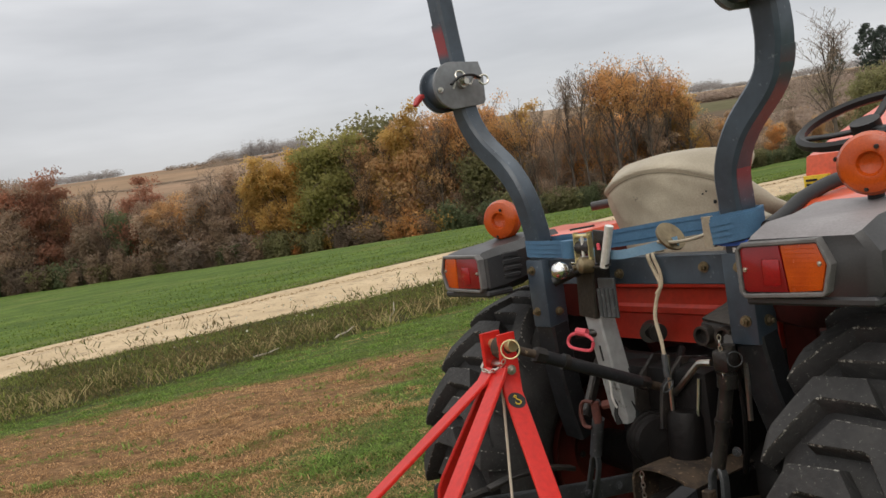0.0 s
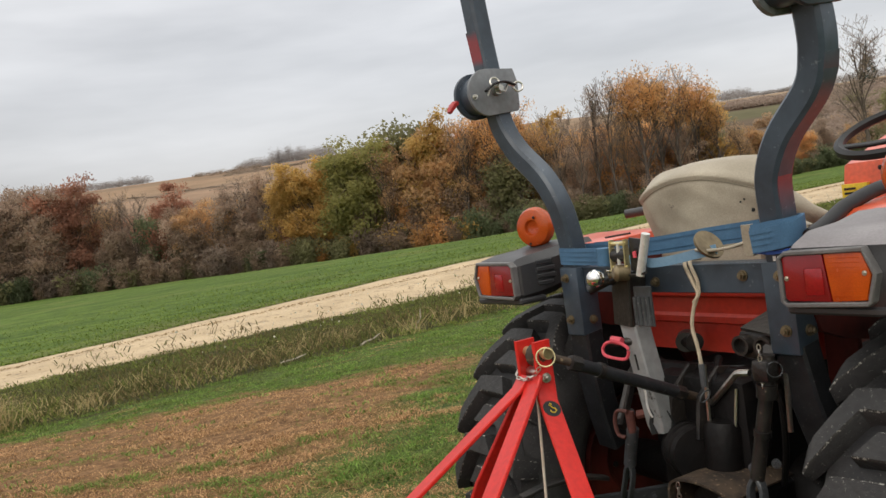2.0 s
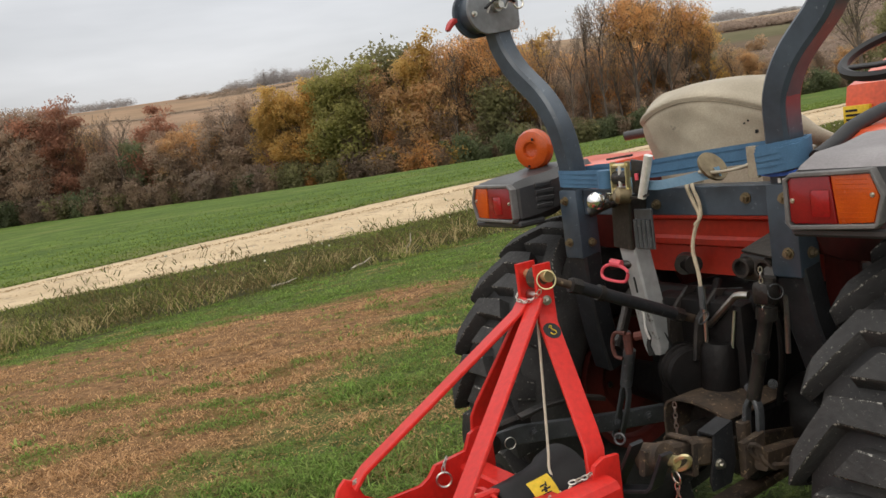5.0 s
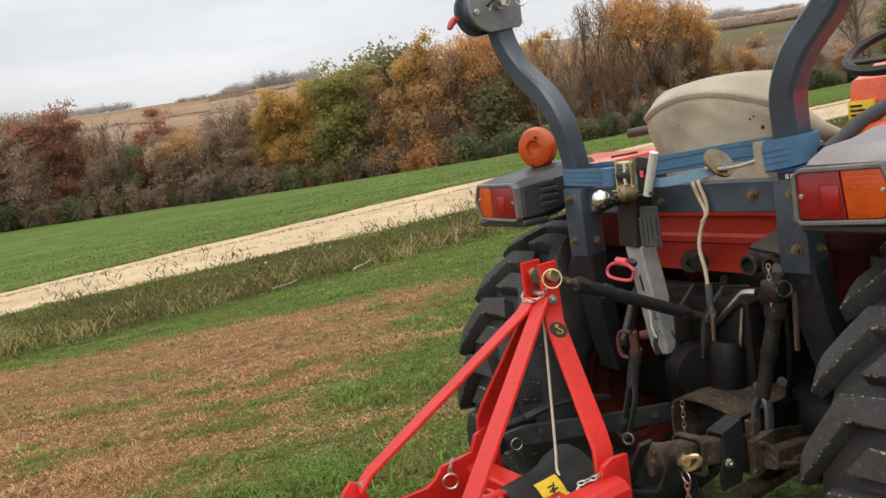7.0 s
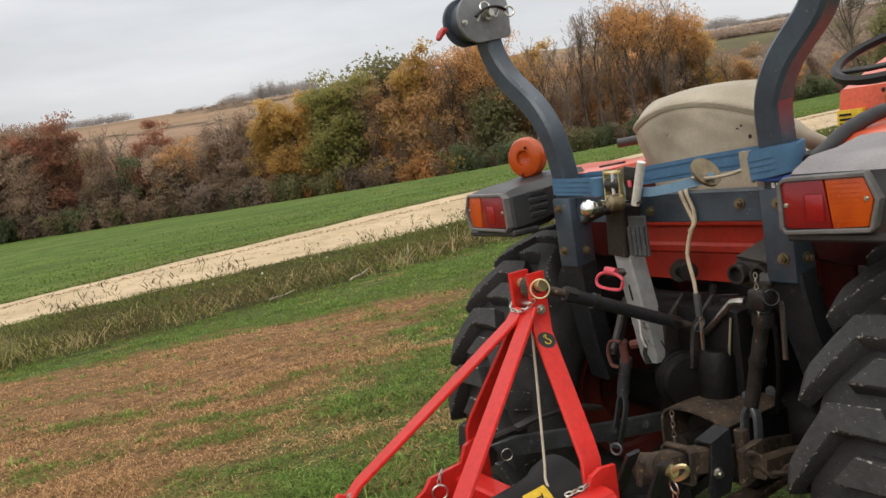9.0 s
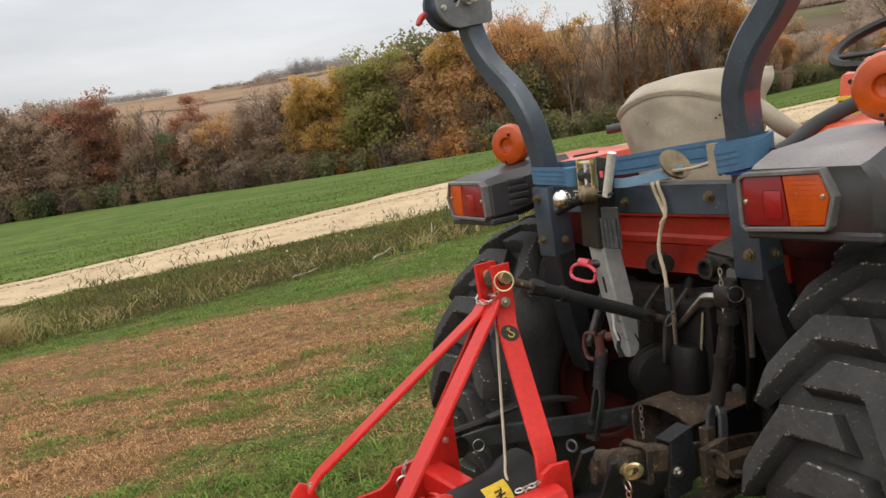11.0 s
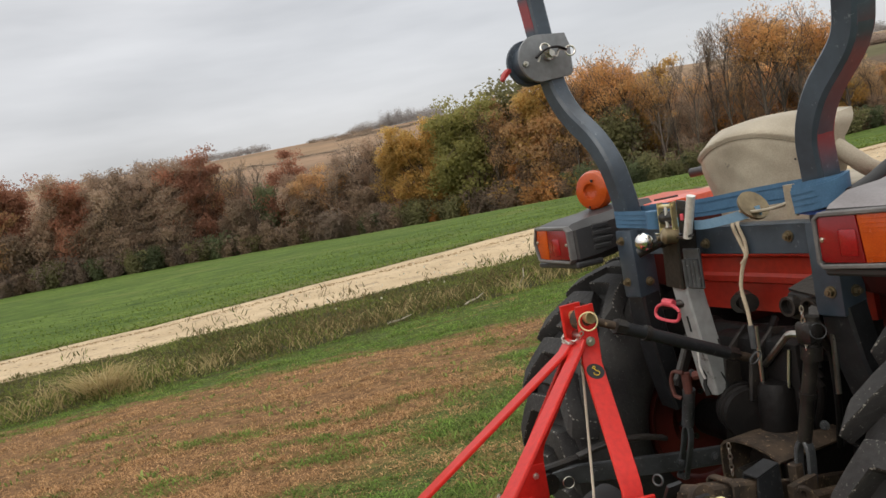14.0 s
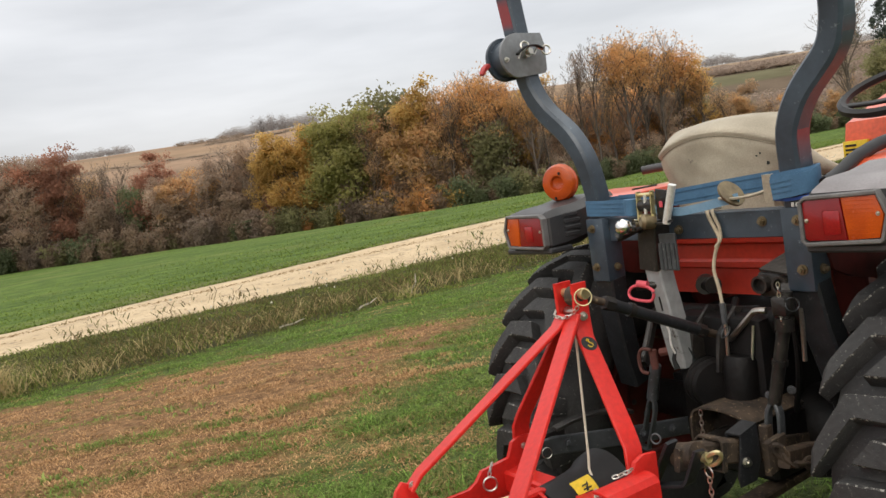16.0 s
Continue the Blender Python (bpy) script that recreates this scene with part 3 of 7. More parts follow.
def hill_material():
    """Stubble and grass strips on the far hillside, with scrubby bands between them."""
    m = bpy.data.materials.new("far_hillside")
    m.use_nodes = True
    ns, ln = m.node_tree.nodes, m.node_tree.links
    bs = ns["Principled BSDF"]
    co = ns.new("ShaderNodeTexCoord")
    sep = ns.new("ShaderNodeSeparateXYZ")
    ln.new(co.outputs["Object"], sep.inputs[0])
    n1 = ns.new("ShaderNodeTexNoise")
    n1.inputs["Scale"].default_value, n1.inputs["Detail"].default_value = 0.006, 5.0
    n2 = ns.new("ShaderNodeTexNoise")
    n2.inputs["Scale"].default_value, n2.inputs["Detail"].default_value, n2.inputs["Roughness"].default_value = 0.05, 6.0, 0.7
    for n in (n1, n2):
        ln.new(co.outputs["Object"], n.inputs["Vector"])
    lift = ns.new("ShaderNodeMath")
    lift.operation = "MULTIPLY_ADD"
    lift.inputs[1].default_value = 22.0
    ln.new(n1.outputs[0], lift.inputs[0])
    ln.new(sep.outputs[2], lift.inputs[2])
    rg = ns.new("ShaderNodeMapRange")
    rg.inputs[1].default_value, rg.inputs[2].default_value = 5.0, 75.0
    ln.new(lift.outputs[0], rg.inputs[0])
    cr = ns.new("ShaderNodeValToRGB")
    e = cr.color_ramp.elements
    e[0].position, e[0].color = 0.0, (0.180, 0.145, 0.097, 1)
    e[1].position, e[1].color = 1.0, (0.265, 0.185, 0.124, 1)
    for p, c in ((0.30, (0.180, 0.135, 0.097)), (0.42, (0.265, 0.185, 0.130)), (0.50, (0.286, 0.200, 0.140)), (0.53, (0.205, 0.152, 0.112)), (0.57, (0.265, 0.190, 0.130)), (0.70, (0.286, 0.200, 0.135)), (0.74, (0.215, 0.160, 0.115)), (0.80, (0.276, 0.190, 0.130))):
        k = e.new(p)
        k.color = (*c, 1)
    ln.new(rg.outputs[0], cr.inputs[0])
    gr = ns.new("ShaderNodeMapRange")
    gr.inputs[1].default_value, gr.inputs[2].default_value, gr.inputs[3].default_value, gr.inputs[4].default_value = 0.3, 0.7, 0.8, 1.15
    ln.new(n2.outputs[0], gr.inputs[0])
    # the eastern rise: wood floor below, a strip of pasture, and pale stubble at the top
    ex = ns.new("ShaderNodeMapRange")
    ex.inputs[1].default_value, ex.inputs[2].default_value = 60.0, 110.0
    ln.new(sep.outputs[0], ex.inputs[0])
    eh = ns.new("ShaderNodeMapRange")
    eh.inputs[1].default_value, eh.inputs[2].default_value = 0.0, 60.0
    ln.new(sep.outputs[2], eh.inputs[0])
    er = ns.new("ShaderNodeValToRGB")
    e = er.color_ramp.elements
    e[0].position, e[0].color = 0.0, (0.130, 0.100, 0.074, 1)
    e[1].position, e[1].color = 1.0, (0.300, 0.230, 0.165, 1)
    for p, c in ((0.36, (0.130, 0.100, 0.074)), (0.39, (0.118, 0.112, 0.068)), (0.49, (0.128, 0.118, 0.074)), (0.51, (0.100, 0.074, 0.056)), (0.68, (0.110, 0.082, 0.060)), (0.72, (0.290, 0.220, 0.155))):
        k = e.new(p)
        k.color = (*c, 1)
    ln.new(eh.outputs[0], er.inputs[0])
    ps = ns.new("ShaderNodeMix")
    ps.data_type = "RGBA"
    ln.new(er.outputs[0], ps.inputs[7])
    ln.new(ex.outputs[0], ps.inputs[0])
    ln.new(cr.outputs[0], ps.inputs[6])
    fm = ns.new("ShaderNodeMix")
    fm.data_type, fm.blend_type = "RGBA", "MULTIPLY"
    fm.inputs[0].default_value = 1.0
    ln.new(ps.outputs[2], fm.inputs[6])
    ln.new(gr.outputs[0], fm.inputs[7])
    ln.new(fm.outputs[2], bs.inputs["Base Color"])
    bs.inputs["Roughness"].default_value = 1.0
    bs.inputs["Specular IOR Level"].default_value = 0.0
    return m


def build_ground():
    az = np.concatenate([np.arange(-52, 44.01, 0.6), np.arange(46, 306, 4.0)])
    rr = np.concatenate([[0.004, 0.25], np.geomspace(0.6, 700, 170), [760, 900, 1200, 1700, 2600]])
    a, r = np.meshgrid(np.radians(az), rr)
    x, y = r * np.sin(a), r * np.cos(a)
    z = height(x, y)
    v = np.stack([x.ravel(), y.ravel(), z.ravel()], 1)
    v = np.vstack([v, [[0, 0, float(height(0.0, 0.0))]]])
    nr, na = r.shape
    i, j = np.meshgrid(np.arange(nr - 1), np.arange(na), indexing="ij")
    j2 = (j + 1) % na
    f = np.stack([i * na + j, (i + 1) * na + j, (i + 1) * na + j2, i * na + j2], -1).reshape(-1, 4)[:, ::-1]
    fan = np.array([[len(v) - 1, k, k, (k + 1) % na] for k in range(na)])
    me = grid_mesh("ground", v, f)
    me.materials.append(ground_material())
    me.materials.append(hill_material())
    far = (rr[f.min(axis=1) // na] > 135) & True
    me.polygons.foreach_set("material_index", far.astype(np.int32))
    ob = new("ground", me)
    return tagged(ob, "rolling ground with patchy lawn, weedy bank, green field and stubble hills", "ground", kind="structure")


ground = build_ground()

# gravel track
GRAVEL = material("pale_gravel", (0.50, 0.385, 0.24), 0.95, 0.0, (0.38, 0.285, 0.17), 0.9, 0.8, 18, 0.6, 0.02, spots=(0.27, 0.205, 0.125), spot_scale=3.2, spot_level=0.56)


def build_road():
    q = np.concatenate([np.arange(-45, 60, 0.5), np.arange(60, 130, 2.0)])
    k = np.linspace(0, 1, 15)
    Q, K = np.meshgrid(q, k, indexing="ij")
    left = 16.35 + 0.20 * wobble(Q, Q * 0.3, 0.9) + 0.08 * wobble(Q * 4, Q, 1.3)
    right = 21.5 + 0.18 * wobble(Q + 9, Q * 0.2, 0.8) + 0.08 * wobble(Q * 4 + 3, Q, 1.1)
    S = left + (right - left) * K
    x, y = OX - S * WX + Q * FX, OY - S * WY + Q * FY
    rut = -0.05 * np.exp(-((K - 0.3) / 0.09) ** 2) - 0.05 * np.exp(-((K - 0.72) / 0.09) ** 2)
    z = height(x, y) + 0.07 * np.sin(np.clip(K, 0, 1) * math.pi) ** 0.5 + rut - 0.02 * ((K == 0) | (K == 1))
    v = np.stack([x.ravel(), y.ravel(), z.ravel()], 1)
    n, m = Q.shape
    i, j = np.meshgrid(np.arange(n - 1), np.arange(m - 1), indexing="ij")
    f = np.stack([i * m + j, (i + 1) * m + j, (i + 1) * m + j + 1, i * m + j + 1], -1).reshape(-1, 4)
    me = grid_mesh("road", v, f)
    me.materials.append(GRAVEL)
    return tagged(new("road", me), "pale dusty gravel farm track with wheel ruts", "road", kind="structure")


road = build_road()

# ---- the tractor: x to its right, y to its front, heights from the datum ----
STAND = pose(0.334, 2.032, 0, 0, 0, -56.96)

tractor = thing("tractor", STAND, GZ, "orange compact farm tractor with muddy black tyres standing on lawn", "tractor")


# roll-over frame: box-section posts that sweep out and back above the bar
def post_line(side):
    e = 0.005 if side > 0 else 0.0
    return smooth_path([(side * 0.335, 0.12, 0.90), (side * 0.335, 0.12, 1.02), (side * 0.335, 0.116, 1.13), (side * 0.336 + e * 0.7, 0.106, 1.20), (side * 0.346 + e, 0.094, 1.275), (side * 0.388 + e * 1.15, 0.086, 1.35),
                        (side * 0.468 + e * 1.2, 0.078, 1.43), (side * 0.506 - e * 1.4, 0.070, 1.49), (side * 0.520 - e * 2.6, 0.061, 1.55), (side * 0.519 - e * 3.6, 0.057, 1.62), (side * 0.524 - e * 4.4, 0.05, 1.66)], 6)


for side in (-1, 1):
    b = B()
    sweep(b, post_line(side), rect(0.058, 0.058, 0.008), ref=(0, 1, 0))
    part("rollbar_post", b, ROPS, tractor, "bent square-tube roll bar post in worn blue-grey paint")
    inset = 0.023 if side > 0 else 0.0
    b = B()
    sweep(b, [(side * 0.526 - inset, 0.05, 1.665), (side * 0.535 - inset, 0.045, 1.78), (side * 0.540 - inset * 0.6, 0.035, 1.95), (side * 0.54, 0.02, 2.20)], rect(0.058, 0.058, 0.008), ref=(0, 1, 0))
    part("rollbar_upper_post", b, ROPS, tractor)
    if side < 0:
        b = B()
        sweep(b, [(side * 0.5275, 0.0195, 1.690), (side * 0.5335, 0.0165, 1.755), (side * 0.5365, 0.0125, 1.805)], rect(0.045, 0.0035, 0.0), ref=(1, 0, 0))
        part("red_wear_patch", b, WEAR_HIGH, tractor, "patch of rubbed red primer")
    else:
        b = B()
        sweep(b, post_line(side)[16:43], rect(0.046, 0.004, 0.0), ref=(0, 1, 0))
        bmesh.ops.translate(b, verts=b.verts, vec=(0.0285, 0.0, 0))
        part("red_wear_strip", b, WEAR_LONG, tractor, "strip of worn red primer on the tube")
    # fold-down hinge: rounded cheek plates on both faces of the post, and the pin through them
    hz = 1.616 if side < 0 else 1.638
    for x, dark in ((side * 0.487 - inset, False), (side * 0.558 - inset, True)):
        b = B()
        out = [(0.008 - 0.068 * math.sin(radians(170 * i / 15 + 4)), hz + 0.068 * math.cos(radians(170 * i / 15 + 4))) for i in range(16)]
        out += [(0.105, hz - 0.058), (0.113, hz - 0.048), (0.116, hz + 0.028), (0.104, hz + 0.066)]
        prism(b, out, x - 0.006, x + 0.006, "x", 0.002)
        part("hinge_plate", b, ROPS if dark else HINGE, tractor, "rounded grey folding-hinge plate")
    b = B()
    rod(b, (side * 0.575 - inset, 0.01, hz), (side * 0.489 - inset, 0.01, hz), 0.056, 26)
    part("hinge_drum", b, ROPS, tractor)
    b = B()
    ix = side * 0.478 - inset
    rod(b, (ix - side * 0.030, 0.030, hz + 0.006), (side * 0.59 - inset, 0.030, hz + 0.006), 0.009, 12)
    rod(b, (ix, 0.030, hz + 0.006), (ix - side * 0.016, 0.030, hz + 0.006), 0.016, 14)
    pin = part("hinge_pin", b, ZINC, tractor, "zinc hinge pin with clip")
    part("hinge_screw", bolt(B(), (ix, -0.045, hz - 0.012), (-side, 0, 0), 0.006, 0.006), ZINC, pin)
    b = B()
    p0 = Vector((ix - side * 0.022, 0.03, hz + 0.008))
    sweep(b, smooth_path([p0 + Vector(d) for d in ((0, -0.045, -0.022), (0.004, -0.030, 0.004), (0, -0.004, 0.0), (0.004, 0.014, -0.012), (0, 0.030, 0.006), (0.004, 0.052, 0.002))], 5), ring(0.0032, 6))
    loop_ring(b, p0 + Vector((0, 0.066, 0.0)), (1, -0.3, 0.1), 0.014, 0.0029, 16)
    loop_ring(b, p0 + Vector((0.004, -0.018, 0.014)), (1, -0.2, 0.3), 0.014, 0.0029, 16)
    part("hairpin_clip", b, ZINC, pin)
    b = B()
    sweep(b, smooth_path([p0 + Vector(d) for d in ((0.004, -0.052, -0.010), (0.006, -0.02, 0.010), (0.006, 0.02, 0.014), (0.004, 0.05, 0.004))], 6), rect(0.014, 0.006, 0.002), ref=(1, 0, 0))
    part("pin_strap", b, BLACKRUB, pin)
    if side < 0:
        b = B()
        sweep(b, smooth_path([(-0.565, -0.045, 1.602), (-0.566, -0.058, 1.600), (-0.566, -0.070, 1.590), (-0.566, -0.080, 1.576)], 5), rect(0.022, 0.014, 0.003), ref=(1, 0, 0), sizes=[1, 1.1, 1.2, 1.3, 1.3, 1.2, 1.1, 1.1, 1.1, 1.1, 1.0, 1.0, 0.9, 0.9, 0.8, 0.7])
        part("red_latch_tongue", b, REDSTUB, tractor, "red latch tongue at the hinge")

b = B()
sweep(b, [(-0.54, 0.02, 2.20), (-0.52, 0.018, 2.245), (-0.48, 0.017, 2.26), (0.48, 0.017, 2.26), (0.52, 0.018, 2.245), (0.54, 0.02, 2.20)], rect(0.058, 0.058, 0.008), ref=(0, 1, 0))
part("rollbar_top", b, ROPS, tractor)

# sleeves, lower legs and cross bar
for side in (-1, 1):
    b = B()
    box(b, (side * 0.335 - 0.0355, 0.084, 0.90 if side < 0 else 0.892), (side * 0.335 + 0.0355, 0.154, 1.092), 0.005, seg=2)
    sl = part("post_sleeve", b, ROPS, tractor)
    bolts("bolt", [(side * 0.345, 0.084, z) for z in (0.945, 1.062)], (0, -1, 0), 0.0095, 0.008, DULLBRASS, sl)
    bolts("bolt", [(side * 0.335 + 0.0355, 0.122, z) for z in (0.941, 1.058)], (1, 0, 0), 0.0095, 0.008, DULLBRASS, sl)
    b = B()
    sweep(b, [(side * 0.335, 0.121, 0.91), (side * 0.345, 0.135, 0.80), (side * 0.362, 0.17, 0.66), (side * 0.37, 0.20, 0.56)], rect(0.062, 0.075, 0.006), ref=(0, 1, 0))
    part("rollbar_leg", b, GUNMETAL, tractor)
b = B()
box(b, (-0.298, 0.108, 1.020), (0.298, 0.118, 1.089), 0.002)
box(b, (-0.298, 0.118, 1.080), (0.298, 0.158, 1.089), 0.002)
crossbar = part("cross_bar", b, ROPS, tractor, "steel angle bar between the roll bar posts")
bolts("bolt", [(0.233, 0.108, 1.060), (-0.03, 0.108, 1.047)], (0, -1, 0), 0.0095, 0.008, DULLBRASS, crossbar)
b = B()
for i in range(7):
    box(b, (0.335 + i * 0.011, 0.0815, 1.094), (0.342 + i * 0.011, 0.083, 1.104), 0)
part("worn_lettering", b, WHITEINK, tractor)

# fenders: flat-topped orange guards over the tyres, with the lamp housings on their tails
for side in (-1, 1):
    b = B()
    s = side
    outline = [(0.10, 1.06), (0.12, 1.12), (0.18, 1.150), (0.26, 1.178), (0.55, 1.192), (0.70, 1.13), (0.80, 1.04), (0.785, 1.03), (0.69, 1.112), (0.55, 1.148), (0.26, 1.145), (0.19, 1.13), (0.14, 1.10), (0.12, 1.06)]
    if s < 0:
        outline = [(0.22, 1.10), (0.26, 1.142), (0.55, 1.150), (0.70, 1.12), (0.80, 1.04), (0.785, 1.03), (0.69, 1.10), (0.55, 1.115), (0.26, 1.11), (0.235, 1.09)]
    prism(b, outline, s * 0.37, s * 0.715, "x", 0.004)
    part("fender", b, ORANGE, tractor, "orange sheet-metal rear fender")
    b = B()
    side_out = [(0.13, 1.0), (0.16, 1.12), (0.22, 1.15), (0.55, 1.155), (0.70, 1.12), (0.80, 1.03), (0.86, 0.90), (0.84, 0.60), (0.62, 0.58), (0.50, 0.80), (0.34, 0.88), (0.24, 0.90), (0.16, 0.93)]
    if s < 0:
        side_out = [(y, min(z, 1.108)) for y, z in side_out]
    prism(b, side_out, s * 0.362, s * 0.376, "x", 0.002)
    part("fender_side", b, RIMRED, tractor, "inner fender wall, its red darkened to stand in for shade")
    # housing
    b = B()
    x0, x1 = 0.425, 0.700 if s > 0 else 0.652
    secs = []
    for y, xa, xb, za, zb, c in ((-0.014, x0 + 0.014, x1 - 0.02, 1.020, 1.130, 0.012), (-0.004, x0 + 0.006, x1, 1.010, 1.137, 0.018), (0.05, x0, x1 + 0.008, 1.010, 1.156, 0.022),
                                 (0.13, x0 + 0.005, x1 + 0.008, 1.018, 1.162, 0.024), (0.20, x0 + 0.012, x1, 1.04, 1.176, 0.024), (0.30, x0 + 0.03, x1 - 0.02, 1.09, 1.174, 0.02)):
        if s < 0:
            zb -= 0.016 if y > 0.04 else 0.006
        prof = [(xa + c, za), (xb - c, za), (xb, za + c), (xb, zb - c * 2.2), (xb - c * 1.6, zb), (xa + c, zb), (xa, zb - c), (xa, za + c)]
        secs.append([b.verts.new((s * px, y, pz)) for px, pz in prof])
    for r0, r1 in zip(secs, secs[1:]):
        for j in range(8):
            b.faces.new((r0[j], r0[(j + 1) % 8], r1[(j + 1) % 8], r1[j]))
    b.faces.new(secs[0])
    b.faces.new(secs[-1][::-1])
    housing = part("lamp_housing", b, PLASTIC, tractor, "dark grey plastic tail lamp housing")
    b = B()
    box(b, (s * (0.560 if s > 0 else 0.538) - 0.132 * (1 if s > 0 else 0.83), -0.019, 1.002), (s * (0.560 if s > 0 else 0.538) + 0.132 * (1 if s > 0 else 0.83), 0.075, 1.020), 0.005)
    part("housing_lip", b, PLASTIC, housing)
    # upward faces of the right housing take the paler grey
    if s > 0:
        housing.data.materials.append(PALEGREY)
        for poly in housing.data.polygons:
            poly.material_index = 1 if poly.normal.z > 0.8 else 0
    for i in range(4):
        b = B()
        box(b, (s * (x1 + 0.003) - 0.004, 0.045, 1.052 + i * 0.019), (s * (x1 + 0.003) + 0.0085, 0.112 - abs(i - 1.5) * 0.006, 1.066 + i * 0.019), 0.003)
        part("cooling_rib", b, PLASTIC, housing)
        b = B()
        box(b, (s * 0.425 - 0.0022, 0.045, 1.046 + i * 0.020), (s * 0.425 + 0.0022, 0.118 - abs(i - 1.5) * 0.008, 1.061 + i * 0.020), 0.003)
        part("cooling_rib", b, PLASTIC, housing)
    # tail lamp: red inboard, amber outboard in a bezel
    lamp = part("tail_lamp", sweep(B(), [(s * 0.438, -0.006, 1.034), (s * 0.438, -0.006, 1.116), (s * 0.452, -0.006, 1.126), (s * 0.620, -0.006, 1.129), (s * 0.640, -0.006, 1.085), (s * 0.626, -0.006, 1.036), (s * 0.620, -0.006, 1.031), (s * 0.446, -0.006, 1.026)],
                              rect(0.022, 0.009, 0.002), ref=(0, 1, 0), closed=True), BEZEL, tractor, "tail lamp with red and amber lens in grey bezel")
    lamp.location += Vector((s * 0.022, -0.017, -0.004))
    lamp.scale.x = 0.935 if s > 0 else 0.95
    zs = (1.033, 1.124)
    for nm, mt, xa, xb in (("red_lens", LENS_RED, 0.443, 0.541 if s > 0 else 0.562), ("amber_lens", LENS_AMBER, 0.543 if s > 0 else 0.564, 0.632)):
        b = B()
        if nm == "red_lens":
            out = [(s * xa, zs[0] + 0.006), (s * (xa + 0.008), zs[0]), (s * (xb + 0.004), zs[0]), (s * (xb - 0.006), zs[1]), (s * (xa + 0.008), zs[1]), (s * xa, zs[1] - 0.006)]
        else:
            out = [(s * (xa + 0.004), zs[0]), (s * (xb - 0.014), zs[0] + 0.004), (s * xb, 1.085), (s * (xb - 0.016), zs[1] + 0.003), (s * (xa - 0.006), zs[1])]
        prism(b, out, 0.013, -0.013, "y", 0.004)
        lens = part(nm, b, mt, lamp)
        b = B()
        bolt(b, (s * (0.452 if nm == "red_lens" else 0.620), -0.012, 1.078 if nm == "red_lens" else 1.087), (0, -1, 0), 0.0035, 0.002)
        part("lens_screw", b, ZINC, lens)
    # brighter red block, its colour standing in for the glow at the lens centre
    b = B()
    box(b, (s * 0.513 - 0.021, -0.0155, 1.045), (s * 0.513 + 0.021, -0.008, 1.098), 0.006, seg=2)
    part("lens_block", b, LENS_REDGLOW, lamp)
    for i in range(9):
        b = B()
        box(b, (s * 0.582 - s * (0.034 if s > 0 else 0.012), -0.0134, 1.046 + i * 0.0085), (s * 0.582 + s * 0.030, -0.010, 1.0475 + i * 0.0085), 0)
        part("lens_rib", b, LENS_AMBER, lamp)
    # round amber flasher on a rubber stalk
    fx, fy, fz = (0.590, 0.205, 1.243) if s > 0 else (-0.570, 0.197, 1.209)
    fl = part("flasher_body", lathe(B(), [(0.016, 0.0), (0.016, 0.052), (0.020, 0.060), (0.026, 0.062), (0.034, 0.058)], (fx, fy, fz), (0.36, -0.93, 0), 32), LENS_AMBER, tractor, "round amber flasher lamp")
    b = B()
    lathe(b, [(0.028, 0.060), (0.038, 0.061), (0.050, 0.055), (0.057, 0.040), (0.056, 0.024), (0.047, 0.019), (0.044, 0.006), (0.043, 0.0005)], (fx, fy, fz), (0.36, -0.93, 0), 36)
    part("amber_lens", b, LENS_AMBER, fl)
    b = B()
    lathe(b, [(0.014, 0.058), (0.008, 0.055), (0.004, 0.038), (0.003, 0.001)], (fx, fy, fz), (0.36, -0.93, 0), 32)
    part("front_lens", b, LENS_AMBER, fl)
    bolts("lens_screw", [(fx + 0.048 * math.cos(radians(w)), fy - 0.051, fz + 0.048 * math.sin(radians(w))) for w in (40, 160, 280)], (0, -1, 0), 0.0034, 0.0015, IRON, fl)
    b = B()
    lathe(b, [(0.0, 0.024), (0.012, 0.022), (0.020, 0.016), (0.04, 0.015)], (fx, fy - 0.005, fz - 0.09), (0, 0, 1), 18)
    part("rubber_stalk", b, BLACKRUB, fl)

# rear wheels
AX_Y, AX_Z, TR = 0.36, 0.46, 0.517


def tyre_mesh(bm, hw):
    """The carcass, turned round the axle."""
    rt = TR - 0.044
    prof = [(-hw * 0.78, 0.215), (-hw * 0.98, 0.26), (-hw * 1.04, 0.35), (-hw * 0.97, rt - 0.035), (-hw * 0.86, rt - 0.010), (-hw * 0.5, rt), (0, rt + 0.004),
            (hw * 0.5, rt), (hw * 0.86, rt - 0.010), (hw * 0.97, rt - 0.035), (hw * 1.04, 0.35), (hw * 0.98, 0.26), (hw * 0.78, 0.215)]
    return lathe(bm, prof, (0, 0, 0), (1, 0, 0), 64, closed=False)


